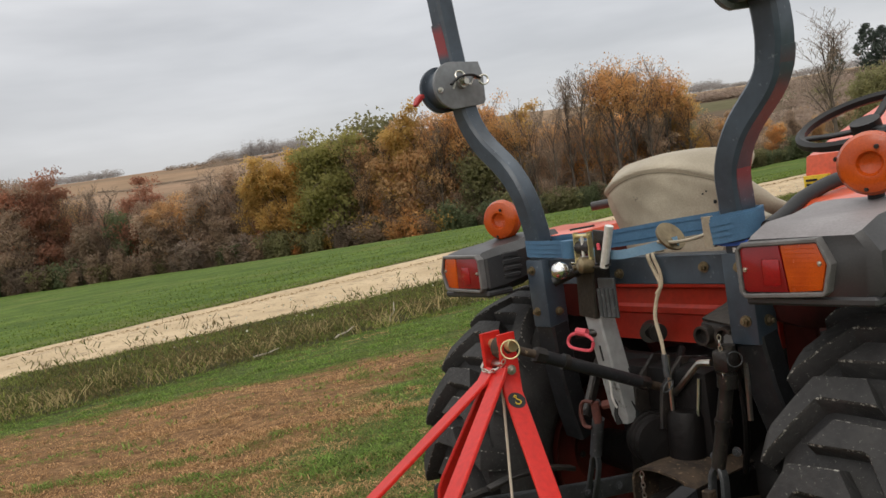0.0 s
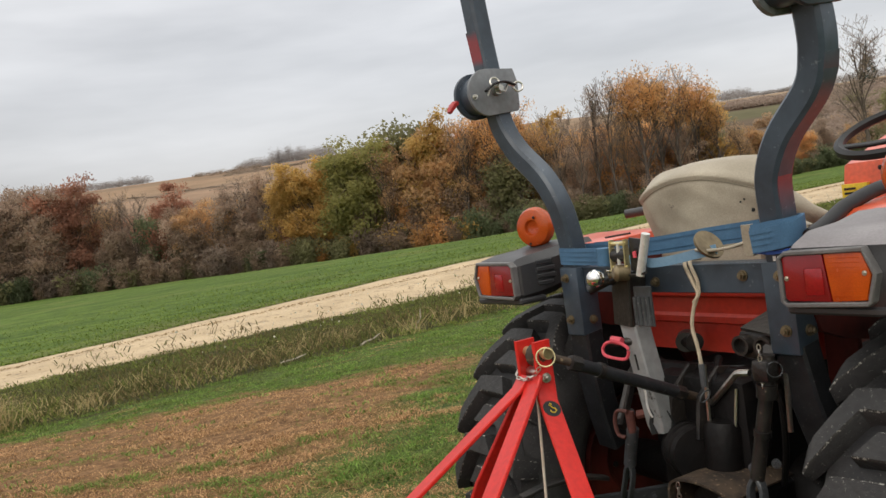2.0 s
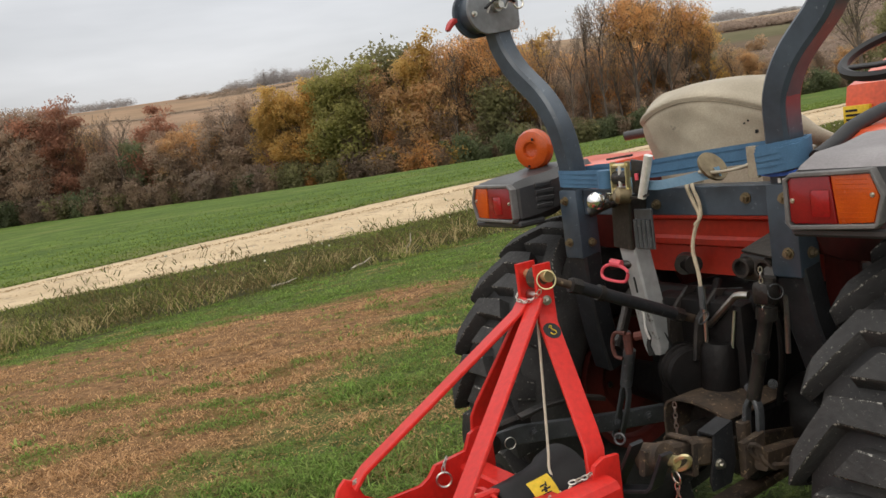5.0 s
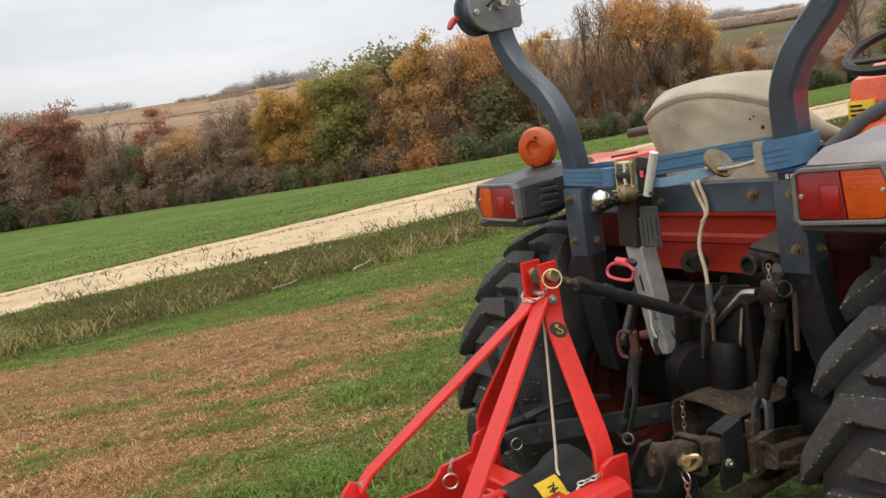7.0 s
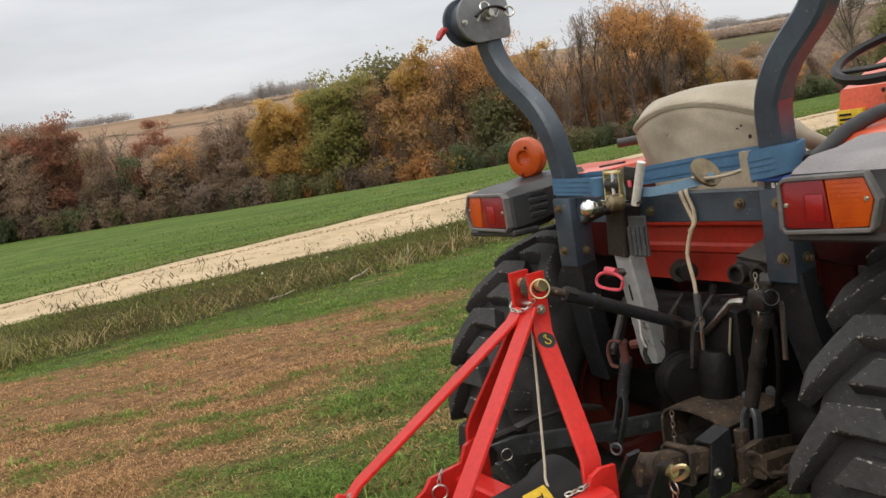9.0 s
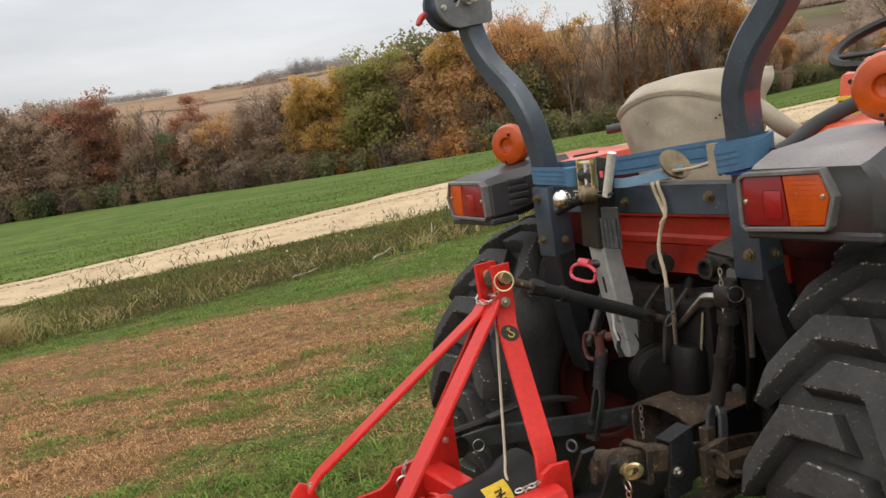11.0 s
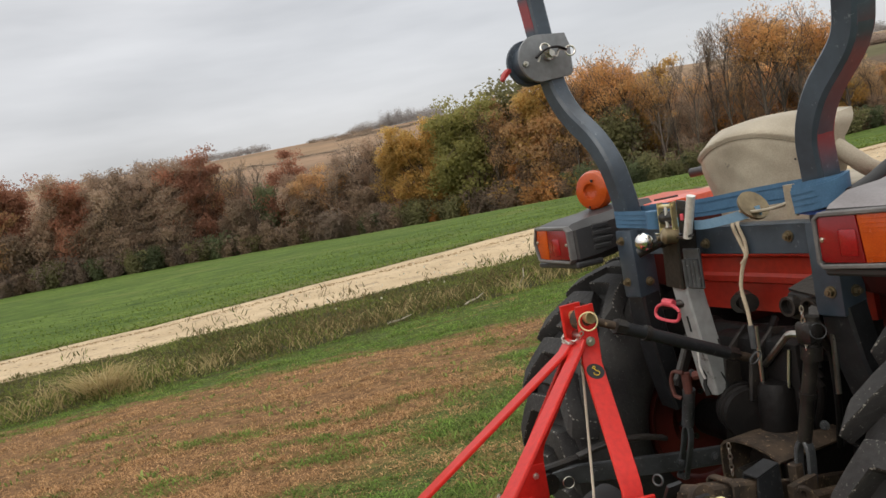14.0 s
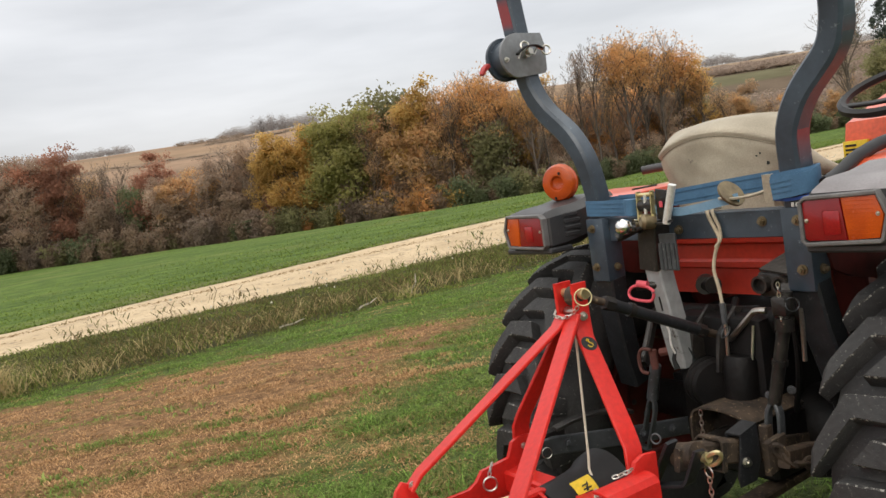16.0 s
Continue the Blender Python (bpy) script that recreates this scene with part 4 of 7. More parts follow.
def lug_mesh(bm, hw, sd):
    """One tread bar, which climbs from the shoulder, bends, and runs flat across the middle."""
    rt = TR - 0.044
    rows = []
    for f, f2, high, low, rad in ((1.02, 1.02, -0.27, -0.385, rt - 0.050), (1.00, 1.00, -0.25, -0.365, TR - 0.012), (0.93, 0.92, -0.215, -0.335, TR - 0.003), (0.75, 0.66, -0.11, -0.215, TR),
                                  (0.58, 0.42, -0.005, -0.105, TR + 0.002), (0.50, 0.34, 0.0, -0.095, TR + 0.002), (0.20, 0.05, 0.005, -0.098, TR + 0.002), (-0.10, -0.37, 0.01, -0.10, TR)):
        row = []
        mid, half = (high + low) / 2, (high - low) / 2
        for w, r in ((-half * 1.25, min(rad, rt) - 0.006), (-half, rad - 0.004), (-half * 0.88, rad), (half * 0.88, rad), (half, rad - 0.004), (half * 1.25, min(rad, rt) - 0.006)):
            fw_ = f + (f2 - f) * (half - w) / (2 * half)
            row.append(bm.verts.new((sd * hw * fw_, -r * math.cos(mid + w), r * math.sin(mid + w))))
        rows.append(row)
    for r0, r1 in zip(rows, rows[1:]):
        for j in range(5):
            face = bm.faces.new((r0[j], r0[j + 1], r1[j + 1], r1[j]))
            face.material_index = 1 if j in (1, 3) else 0
    bm.faces.new(rows[0])
    bm.faces.new(rows[-1][::-1])
    return bm


def rim_mesh(bm, disc):
    lathe(bm, [(-0.14, 0.215), (-0.145, 0.222), (-0.13, 0.205), (-0.06, 0.190), (0.06, 0.190), (0.13, 0.205), (0.145, 0.222), (0.14, 0.215), (0.12, 0.196), (0.05, 0.182), (-0.05, 0.182), (-0.12, 0.196), (-0.14, 0.215)],
          (0, 0, 0), (1, 0, 0), 48, closed=False)
    lathe(bm, [(0.0, 0.0), (0.0, 0.09), (0.02, 0.12), (0.02, 0.186), (0.028, 0.186), (0.028, 0.115), (0.008, 0.085), (0.008, 0.0)], (disc, 0, 0), (1, 0, 0), 36, closed=False)
    return bm


LUGS = 18
for side in (-1, 1):
    wheel = new("rear_wheel")
    wheel.parent, wheel.location = tractor, (0.608 if side > 0 else -0.568, AX_Y, AX_Z - GZ)
    tagged(wheel, "rear wheel with chunky bar-lug tyre on dirty red rim")
    part("tyre", tyre_mesh(B(), 0.148), RUBBER, wheel)
    for sd in (-1, 1):
        first = part("lug", lug_mesh(B(), 0.148, sd), RUBBER, wheel)
        first.data.materials.append(SCUFF)
        for k in range(LUGS):
            lug = first if k == 0 else new("lug", first.data)
            lug.parent = wheel
            lug.rotation_euler = (-2 * math.pi * (k + (0.5 if sd > 0 else 0.0)) / LUGS - (0.182 if side > 0 else 0.339), 0, 0)
    part("rim", rim_mesh(B(), -side * 0.075), RIMRED, wheel)
    bolts("wheel_nut", [(-side * 0.078, 0.07 * math.cos(radians(60 * k + 12)), 0.07 * math.sin(radians(60 * k + 12))) for k in range(6)], (-side, 0, 0), 0.010, 0.008, IRON, wheel)

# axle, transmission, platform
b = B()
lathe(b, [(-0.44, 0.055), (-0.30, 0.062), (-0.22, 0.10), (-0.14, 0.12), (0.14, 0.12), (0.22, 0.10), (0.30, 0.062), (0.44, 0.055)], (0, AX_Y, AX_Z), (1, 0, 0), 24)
part("axle_housing", b, SHADEBLACK, tractor)
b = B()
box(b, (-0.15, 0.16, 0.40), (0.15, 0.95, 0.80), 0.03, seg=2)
part("transmission_case", b, SHADEBLACK, tractor, "transmission case in near-black standing in for shade")
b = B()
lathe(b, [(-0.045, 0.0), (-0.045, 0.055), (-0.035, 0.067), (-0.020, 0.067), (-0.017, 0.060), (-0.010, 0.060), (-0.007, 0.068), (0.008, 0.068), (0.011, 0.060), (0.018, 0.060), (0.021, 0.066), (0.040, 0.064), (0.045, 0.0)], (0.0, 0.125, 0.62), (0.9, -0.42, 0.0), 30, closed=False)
part("ribbed_cover", b, SHADEBLACK, tractor, "black ribbed rubber cover")
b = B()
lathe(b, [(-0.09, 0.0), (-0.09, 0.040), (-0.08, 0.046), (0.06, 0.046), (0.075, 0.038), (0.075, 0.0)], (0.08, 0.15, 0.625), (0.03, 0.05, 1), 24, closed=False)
part("filter_canister", b, SHADEBLACK, tractor)
b = B()
prism(b, [(0.262, 1.005), (0.262, 0.985), (0.272, 0.978), (0.272, 0.938), (0.264, 0.930), (0.264, 0.915), (0.276, 0.908), (0.276, 0.836), (0.294, 0.836), (0.294, 1.005)], -0.335, 0.285, "x", 0.002)
part("rear_panel", b, PANELRED, tractor, "red sheet-metal panel below the seat")
# added dark panel closes the gap beside the rear panel, as shade would
part("side_gusset", box(B(), (0.288, 0.285, 0.70), (0.372, 0.300, 1.005), 0.003), RIMRED, tractor)
b = B()
box(b, (-0.34, 0.28, 0.99), (0.34, 0.90, 1.005), 0.004)
part("seat_platform", b, DARKRED, tractor)
# floor plate, unseen, carried rearward to keep skylight off the grass below
b = B()
box(b, (-0.40, 0.40, 0.50), (0.40, 1.30, 0.53), 0.004)
part("floor_plate", b, BLACKRUB, tractor)

# seat
seat = new("seat")
seat.parent, seat.location = tractor, (0, 0, -GZ)
tagged(seat, "tan vinyl tractor seat with stained backrest")
b = B()
n_u, n_v = 41, 53
vs = []
for i in range(n_v):
    v = i / (n_v - 1)
    row = []
    for j in range(n_u):
        u = -1 + 2 * j / (n_u - 1)
        wd = 0.166 + 0.056 * float(smoothstep(0.05, 0.74, v))
        wd *= math.sqrt(1 - 0.15 * max(0.0, (v - 0.86) / 0.14) ** 2.5)
        topz = 1.326 - 0.012 * u * u - 0.010 * max(0.0, u - 0.35)
        z = 1.06 + (topz - 1.06) * v
        y = 0.335 + 0.045 * v - 0.055 * (1 - u * u) * 0.35 + 0.03 * abs(u) ** 2.5
        # a padded roll arches over the back panel, which leans in below it
        crease = 0.88 - 0.17 * u * u
        y += -0.034 * min(1.0, v / crease) - 0.011 * math.exp(-((v - crease - 0.035) / 0.050) ** 2) + 0.003 * math.exp(-((v - crease + 0.035) / 0.03) ** 2) + 0.060 * max(0.0, (v - crease + 0.03) / (1.03 - crease)) ** 1.6 - 0.012 * math.cos(u * 1.4)
        y += 0.006 * noise.noise(Vector((u * 2.6 + 3, v * 1.9, 0.4))) + 0.003 * noise.noise(Vector((u * 5.0 + v * 4.0, v * 5.5 - u, 2.1)))
        row.append(Vector((wd * u - 0.080, y, z)))
    vs.append(row)
back_t = 0.085
front = [[b.verts.new(p) for p in row] for row in vs]
rear = [[b.verts.new(Vector((p.x * 0.97, p.y + back_t * (0.55 + 0.45 * math.sin(math.pi * (0.1 + 0.8 * i / (n_v - 1)))), p.z + (0.008 if i == n_v - 1 else 0)))) for p in row] for i, row in enumerate(vs)]
for g in (front, rear):
    for i in range(n_v - 1):
        for j in range(n_u - 1):
            b.faces.new((g[i][j], g[i][j + 1], g[i + 1][j + 1], g[i + 1][j]))
for i in range(n_v - 1):
    for j in (0, n_u - 1):
        b.faces.new((front[i][j], front[i + 1][j], rear[i + 1][j], rear[i][j]))
for j in range(n_u - 1):
    for i in (0, n_v - 1):
        b.faces.new((front[i][j], front[i][j + 1], rear[i][j + 1], rear[i][j]))
bmesh.ops.bevel(b, geom=[e for e in b.edges if len(e.link_faces) == 2 and e.calc_face_angle(0) > 0.9], offset=0.016, segments=3, affect="EDGES", profile=0.6)
backrest = part("backrest", b, SEATCLOTH, seat)
b = B()
seam = []
for j in range(2, n_u - 2):
    u = -1 + 2 * j / (n_u - 1)
    f = (0.88 - 0.17 * u * u - 0.035) * (n_v - 1)
    i = int(f)
    seam.append(vs[i][j].lerp(vs[i + 1][j], f - i) + Vector((0, -0.0006, 0)))
sweep(b, seam, ring(0.0012, 6))
part("seam", b, SEAM, backrest, "dark stitched seam")
for tear in (((-0.085 + 0.156, 1.213), 0.0022), ((-0.085 + 0.166, 1.219), 0.0026), ((-0.085 + 0.180, 1.190), 0.0050)):
    (tx, tz), tr = tear
    p0 = min((p for row in vs for p in row), key=lambda p: abs(p.x - tx) + abs(p.z - tz))
    b = B()
    lathe(b, [(-0.0012, 0.0), (-0.0012, tr), (0.002, tr * 1.1), (0.002, 0.0)], (tx, p0.y - 0.001, tz), (0.05, 1, 0.06), 9, closed=False)
    part("tear", b, BLACKINK, backrest, "small dark tear in the vinyl")
b = B()
box(b, (-0.25, 0.40, 1.05), (0.20, 0.82, 1.135), 0.035, seg=4)
for v in b.verts:
    if v.co.z > 1.09:
        v.co.z += 0.02 * abs(v.co.x / 0.225) ** 2 - 0.012
part("cushion", b, SEATCLOTH, seat)
b = B()
sweep(b, smooth_path([(0.115, 0.41, 1.235), (0.160, 0.415, 1.200), (0.186, 0.44, 1.165), (0.196, 0.50, 1.135)], 6), ring(0.022, 12), sizes=None)
part("side_bolster", b, SEATCLOTH, seat)
b = B()
box(b, (-0.12, 0.46, 1.0), (0.12, 0.80, 1.055), 0.008)
part("seat_base", b, IRON, seat)

# hand grips, levers
b = B()
sweep(b, smooth_path([(0.415, 0.10, 1.14), (0.41, 0.17, 1.158), (0.40, 0.26, 1.185), (0.39, 0.42, 1.21), (0.385, 0.60, 1.205), (0.385, 0.66, 1.15)], 6), ring(0.0165, 12))
part("grab_rail", b, BLACKRUB, tractor, "black rubber-covered grab rail")
b = B()
sweep(b, smooth_path([(-0.36, 0.62, 1.02), (-0.365, 0.61, 1.15), (-0.39, 0.58, 1.20), (-0.46, 0.55, 1.205)], 6), ring(0.011, 10))
sweep(b, smooth_path([(-0.40, 0.60, 1.195), (-0.46, 0.555, 1.207), (-0.53, 0.52, 1.204)], 6), ring(0.0145, 12))
part("lever", b, PLASTIC, tractor, "dark-gripped control lever")

# steering wheel and dash
wheel_c, wheel_n = Vector((0.045, 1.16, 1.352)), Vector((0, -0.37, 0.93)).normalized()
steering = part("steering_wheel", loop_ring(B(), wheel_c, wheel_n, 0.19, 0.0165, 40), BLACKRUB, tractor, "black steering wheel")
wu = Vector((1, 0, 0))
wv = wheel_n.cross(wu)
for w in (90, 210, 330):
    b = B()
    d = wu * math.cos(radians(w)) + wv * math.sin(radians(w))
    sweep(b, [wheel_c - wheel_n * 0.03 + d * 0.03, wheel_c - wheel_n * 0.02 + d * 0.10, wheel_c + d * 0.188], rect(0.012, 0.028, 0.003), ref=wheel_n)
    part("spoke", b, BLACKRUB, steering)
b = B()
rod(b, wheel_c - wheel_n * 0.05, wheel_c - wheel_n * 0.005, 0.045, 20)
part("hub", b, BLACKRUB, steering)
b = B()
rod(b, wheel_c - wheel_n * 0.40, wheel_c - wheel_n * 0.04, 0.022, 14)
part("steering_column", b, BLACKRUB, tractor)
b = B()
prism(b, [(1.21, 0.75), (1.22, 1.20), (1.235, 1.262), (1.46, 1.328), (1.78, 1.425), (2.55, 1.31), (2.62, 0.95), (2.62, 0.62), (1.18, 0.62)], -0.22, 0.235, "x", 0.02)
part("hood", b, ORANGE, tractor, "orange engine hood and dash cowl")
b = B()
prism(b, [(-0.212, 1.135), (-0.122, 1.135), (-0.122, 1.195), (-0.212, 1.195)], 1.204, 1.222, "y", 0.001)
st = part("warning_sticker", b, YELLOW, tractor, "small yellow warning sticker")
for i in range(3):
    b = B()
    box(b, (-0.202, 1.2015, 1.146 + i * 0.015), (-0.142 - i * 0.01, 1.2035, 1.153 + i * 0.015), 0)
    part("sticker_bar", b, BLACKINK, st)
b = B()
sweep(b, [(0.36, 0.95, 1.02), (0.36, 1.25, 1.24), (0.36, 1.45, 1.42), (0.36, 1.72, 1.50), (0.36, 2.6, 1.1)], rect(0.10, 0.05, 0.006), ref=(0, 0.6, 1))
part("loader_arm", b, ORANGE, tractor, "orange front loader arm")
for side in (-1, 1):
    fw = new("front_wheel")
    fw.parent, fw.location = tractor, (0, 0, -GZ)
    b = B()
    lathe(b, [(-0.09, 0.15), (-0.105, 0.19), (-0.10, 0.25), (-0.06, 0.275), (0.06, 0.275), (0.10, 0.25), (0.105, 0.19), (0.09, 0.15)], (side * 0.46, 2.0, GZ + 0.275), (1, 0, 0), 36, closed=False)
    part("tyre", b, RUBBER, fw)
    b = B()
    lathe(b, [(-0.085, 0.155), (-0.02, 0.14), (-0.02, 0.0), (0.0, 0.0), (0.0, 0.14), (0.085, 0.155)], (side * 0.46, 2.0, GZ + 0.275), (1, 0, 0), 28, closed=False)
    part("rim", b, DARKRED, fw)
b = B()
box(b, (-0.40, 1.95, 0.36), (0.40, 2.05, 0.47), 0.01)
box(b, (-0.13, 0.9, 0.42), (0.13, 2.5, 0.68), 0.02)
part("engine_and_front_axle", b, IRON, tractor)

# ---- three-point hitch of the tractor ----
b = B()
for x in (-0.045, 0.045):
    prism(b, [(0.10, 0.66), (0.22, 0.64), (0.30, 0.80), (0.20, 0.82), (0.12, 0.76)], x - 0.006, x + 0.006, "x", 0.002)
rod(b, (-0.06, 0.205, 0.722), (0.06, 0.205, 0.722), 0.011)
part("top_link_bracket", b, IRON, tractor)
top = part("top_link", rod(B(), (-0.03, -0.18, 0.902), (0.01, 0.10, 0.772), 0.0155, 16), GUNMETAL, tractor, "black adjustable top link")
part("threaded_end", rod(B(), (-0.055, -0.255, 0.937), (-0.028, -0.16, 0.893), 0.010, 12), RUSTY, top)
part("threaded_end", rod(B(), (0.008, 0.09, 0.777), (0.025, 0.225, 0.715), 0.011, 12), RUSTY, top)
for p, q, r, n in (((-0.033, -0.195, 0.909), (-0.030, -0.170, 0.898), 0.019, 6), ((-0.022, -0.125, 0.877), (-0.020, -0.112, 0.871), 0.019, 14), ((0.008, 0.085, 0.779), (0.011, 0.11, 0.767), 0.018, 6)):
    part("lock_collar", rod(B(), p, q, r, n), IRON, top)
b = B()
lathe(b, [(-0.02, 0.013), (-0.014, 0.026), (0.014, 0.026), (0.02, 0.013)], (-0.062, -0.262, 0.938), (1, 0, 0), 18)
part("ball_joint", b, RUSTY, top)
b = B()
sweep(b, smooth_path([(0.055, 0.155, 0.738), (0.081, 0.15, 0.76), (0.135, 0.15, 0.812), (0.150, 0.15, 0.822), (0.180, 0.152, 0.825)], 5), ring(0.0085, 8))
part("bent_lever", b, ZINC, tractor, "bent bare-steel lever")
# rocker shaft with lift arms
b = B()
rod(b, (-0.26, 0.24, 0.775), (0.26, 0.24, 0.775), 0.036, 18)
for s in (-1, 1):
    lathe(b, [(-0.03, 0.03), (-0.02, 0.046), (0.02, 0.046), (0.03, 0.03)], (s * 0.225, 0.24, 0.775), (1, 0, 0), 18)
part("rocker_shaft", b, SHADEBLACK, tractor)
for s, (bx, bz) in ((-1, (-0.20, 0.66)), (1, (0.295, 0.90))):
    b = B()
    sweep(b, smooth_path([(s * 0.225, 0.24, 0.775), (s * 0.235, 0.19, 0.785), ((s * 0.235 + bx) / 2, 0.13, (0.78 + bz) / 2), (bx, 0.08, bz)], 5), rect(0.036, 0.020, 0.005), ref=(0, 0, 1))
    part("lift_arm", b, IRON, tractor)
# right lift rod with levelling box, and its slotted clevis
b = B()
rod(b, (0.317, 0.05, 0.90), (0.307, 0.045, 0.81), 0.0145, 14)
rod(b, (0.309, 0.045, 0.838), (0.305, 0.045, 0.808), 0.022, 14)
rod(b, (0.306, 0.045, 0.82), (0.261, 0.035, 0.625), 0.0155, 14)
rod(b, (0.287, 0.040, 0.735), (0.285, 0.040, 0.722), 0.019, 14)
lift_r = part("lift_rod", b, IRON, tractor, "black iron lift rod with slotted fork")
b = B()
for dx in (-0.017, 0.017):
    sweep(b, smooth_path([(0.262, 0.034, 0.632), (0.261 + dx * 0.7, 0.032, 0.615), (0.260 + dx, 0.03, 0.590), (0.259 + dx, 0.022, 0.505), (0.258 + dx, 0.02, 0.487)], 4), rect(0.022, 0.010, 0.002), ref=(0, 1, 0))
box(b, (0.235, 0.008, 0.475), (0.28, 0.032, 0.49), 0.003)
rod(b, (0.227, 0.02, 0.492), (0.292, 0.02, 0.492), 0.008)
part("clevis", b, LINK, lift_r)
b = B()
box(b, (0.289, 0.022, 0.842), (0.331, 0.066, 0.892), 0.010, seg=2)
part("levelling_box", b, IRON, lift_r)
# left lift rod
b = B()
rod(b, (-0.165, 0.09, 0.66), (-0.195, 0.09, 0.555), 0.0165, 12)
lift_l = part("lift_rod", b, LINK, tractor, "grey lift rod with slotted fork")
b = B()
for dx in (-0.014, 0.014):
    sweep(b, smooth_path([(-0.194, 0.09, 0.56), (-0.199 + dx * 0.8, 0.09, 0.54), (-0.21 + dx, 0.09, 0.50), (-0.243 + dx, 0.09, 0.415), (-0.25 + dx, 0.09, 0.40)], 4), rect(0.018, 0.008, 0.002), ref=(0, 1, 0))
box(b, (-0.268, 0.08, 0.392), (-0.232, 0.10, 0.404), 0.003)
part("clevis", b, LINK, lift_l)
b = B()
sweep(b, smooth_path([(-0.155, 0.07, 0.71), (-0.19, 0.068, 0.708), (-0.202, 0.065, 0.68), (-0.195, 0.065, 0.645), (-0.175, 0.07, 0.638)], 5), rect(0.012, 0.009, 0.003), ref=(0, 1, 0))
rod(b, (-0.165, 0.085, 0.705), (-0.162, 0.085, 0.650), 0.012, 10)
rod(b, (-0.15, 0.10, 0.695), (-0.105, 0.12, 0.705), 0.012, 8)
part("rusty_yoke", b, REDRUST, lift_l, "rusty red yoke")
# lower links
b = B()
sweep(b, [(-0.335, -0.285, 0.475), (-0.318, -0.20, 0.478), (-0.255, 0.09, 0.44), (-0.19, 0.46, 0.40)], rect(0.052, 0.016, 0.003), ref=(0, 0, 1))
low_l = part("lower_link", b, LINK, tractor, "scuffed grey lower link bar")
bolts("bolt", [(-0.298, -0.16, 0.478), (-0.245, 0.085, 0.442), (-0.226, 0.19, 0.43)], (1, -0.2, 0), 0.010, 0.008, LINK, low_l)
b = B()
box(b, (-0.352, -0.32, 0.448), (-0.326, -0.14, 0.520), 0.006, m=Matrix.Rotation(radians(0), 4, "Z"))
rod(b, (-0.35, -0.29, 0.478), (-0.31, -0.29, 0.478), 0.028, 18)
part("link_end", b, IRON, low_l)
b = B()
sweep(b, smooth_path([(-0.30, -0.20, 0.53), (-0.28, -0.12, 0.545), (-0.26, -0.02, 0.54), (-0.25, 0.05, 0.52)], 5), rect(0.012, 0.03, 0.002), ref=(0, 0, 1))
part("spring_latch", b, IRON, low_l)
b = B()
loop_ring(b, (-0.292, -0.245, 0.475), (1, -0.3, 0.1), 0.015, 0.0014, 18)
part("ring_pin", b, ZINC, low_l)
b = B()
sweep(b, [(0.245, -0.30, 0.585), (0.238, -0.16, 0.565), (0.21, 0.03, 0.50), (0.16, 0.46, 0.40)], rect(0.052, 0.016, 0.003), ref=(0, 0, 1))
low_r = part("lower_link", b, RUSTY, tractor, "rusty lower link bar")
b = B()
rod(b, (0.215, -0.26, 0.577), (0.272, -0.26, 0.590), 0.030, 22)
rod(b, (0.200, -0.26, 0.574), (0.292, -0.26, 0.594), 0.014, 14)
sweep(b, [(0.246, -0.25, 0.582), (0.240, -0.16, 0.566)], rect(0.040, 0.030, 0.006), ref=(0, 0, 1))
part("link_end", b, RUSTY, low_r)
b = B()
sweep(b, [(0.248, -0.25, 0.582), (0.250, -0.165, 0.566), (0.254, -0.06, 0.542)], rect(0.056, 0.040, 0.006), ref=(0, 0, 1))
part("link_body", b, RUSTY, low_r)
b = B()
sweep(b, [(0.216, -0.195, 0.530), (0.281, -0.190, 0.533), (0.284, -0.188, 0.600), (0.276, -0.190, 0.608), (0.224, -0.195, 0.608), (0.216, -0.195, 0.600)], rect(0.016, 0.006, 0.001), ref=(0, 1, 0), closed=True)
part("link_collar", b, RUSTY, low_r, "rusty strap round the link")
# open box bracket, its mouth towards the rear
b = B()
prism(b, [(-0.126, 0.594), (-0.066, 0.606), (-0.064, 0.522), (-0.085, 0.478), (-0.142, 0.478), (-0.148, 0.502), (-0.134, 0.545)], 0.277, 0.282, "x", 0.001)
prism(b, [(-0.130, 0.596), (-0.070, 0.609), (-0.070, 0.530), (-0.128, 0.540)], 0.240, 0.245, "x", 0.001)
sweep(b, [(0.261, -0.128, 0.596), (0.261, -0.066, 0.609)], rect(0.042, 0.005, 0.001), ref=(1, 0, 0))
part("link_bracket", b, GUNMETAL, low_r, "folded grey box bracket on the link")
b = B()
prism(b, [(-0.045, 0.475), (0.025, 0.485), (0.025, 0.560), (-0.045, 0.553)], 0.272, 0.290, "x", 0.002)
part("rust_block", b, RUSTY, low_r)
b = B()
box(b, (0.228, 0.005, 0.485), (0.252, 0.03, 0.575), 0.003)
part("rusty_plate", b, RUSTY, low_r)
b = B()
bolt(b, (0.282, -0.118, 0.532), (1, -0.2, 0), 0.009, 0.008)
part("bolt", b, ZINC, low_r)
b = B()
sweep(b, [(0.236, -0.30, 0.627), (0.205, -0.30, 0.575), (0.167, -0.30, 0.515), (0.175, -0.30, 0.510), (0.258, -0.295, 0.532), (0.266, -0.29, 0.540), (0.294, -0.28, 0.612)], rect(0.034, 0.008, 0.001), ref=(0, 1, 0))
part("stabiliser_bracket", b, GUNMETAL, low_r)
b = B()
loop_ring(b, (0.312, -0.258, 0.590), (0.45, -0.75, -0.5), 0.025, 0.0052, 18, 0.5)
rod(b, (0.285, -0.262, 0.590), (0.304, -0.262, 0.592), 0.012, 12)
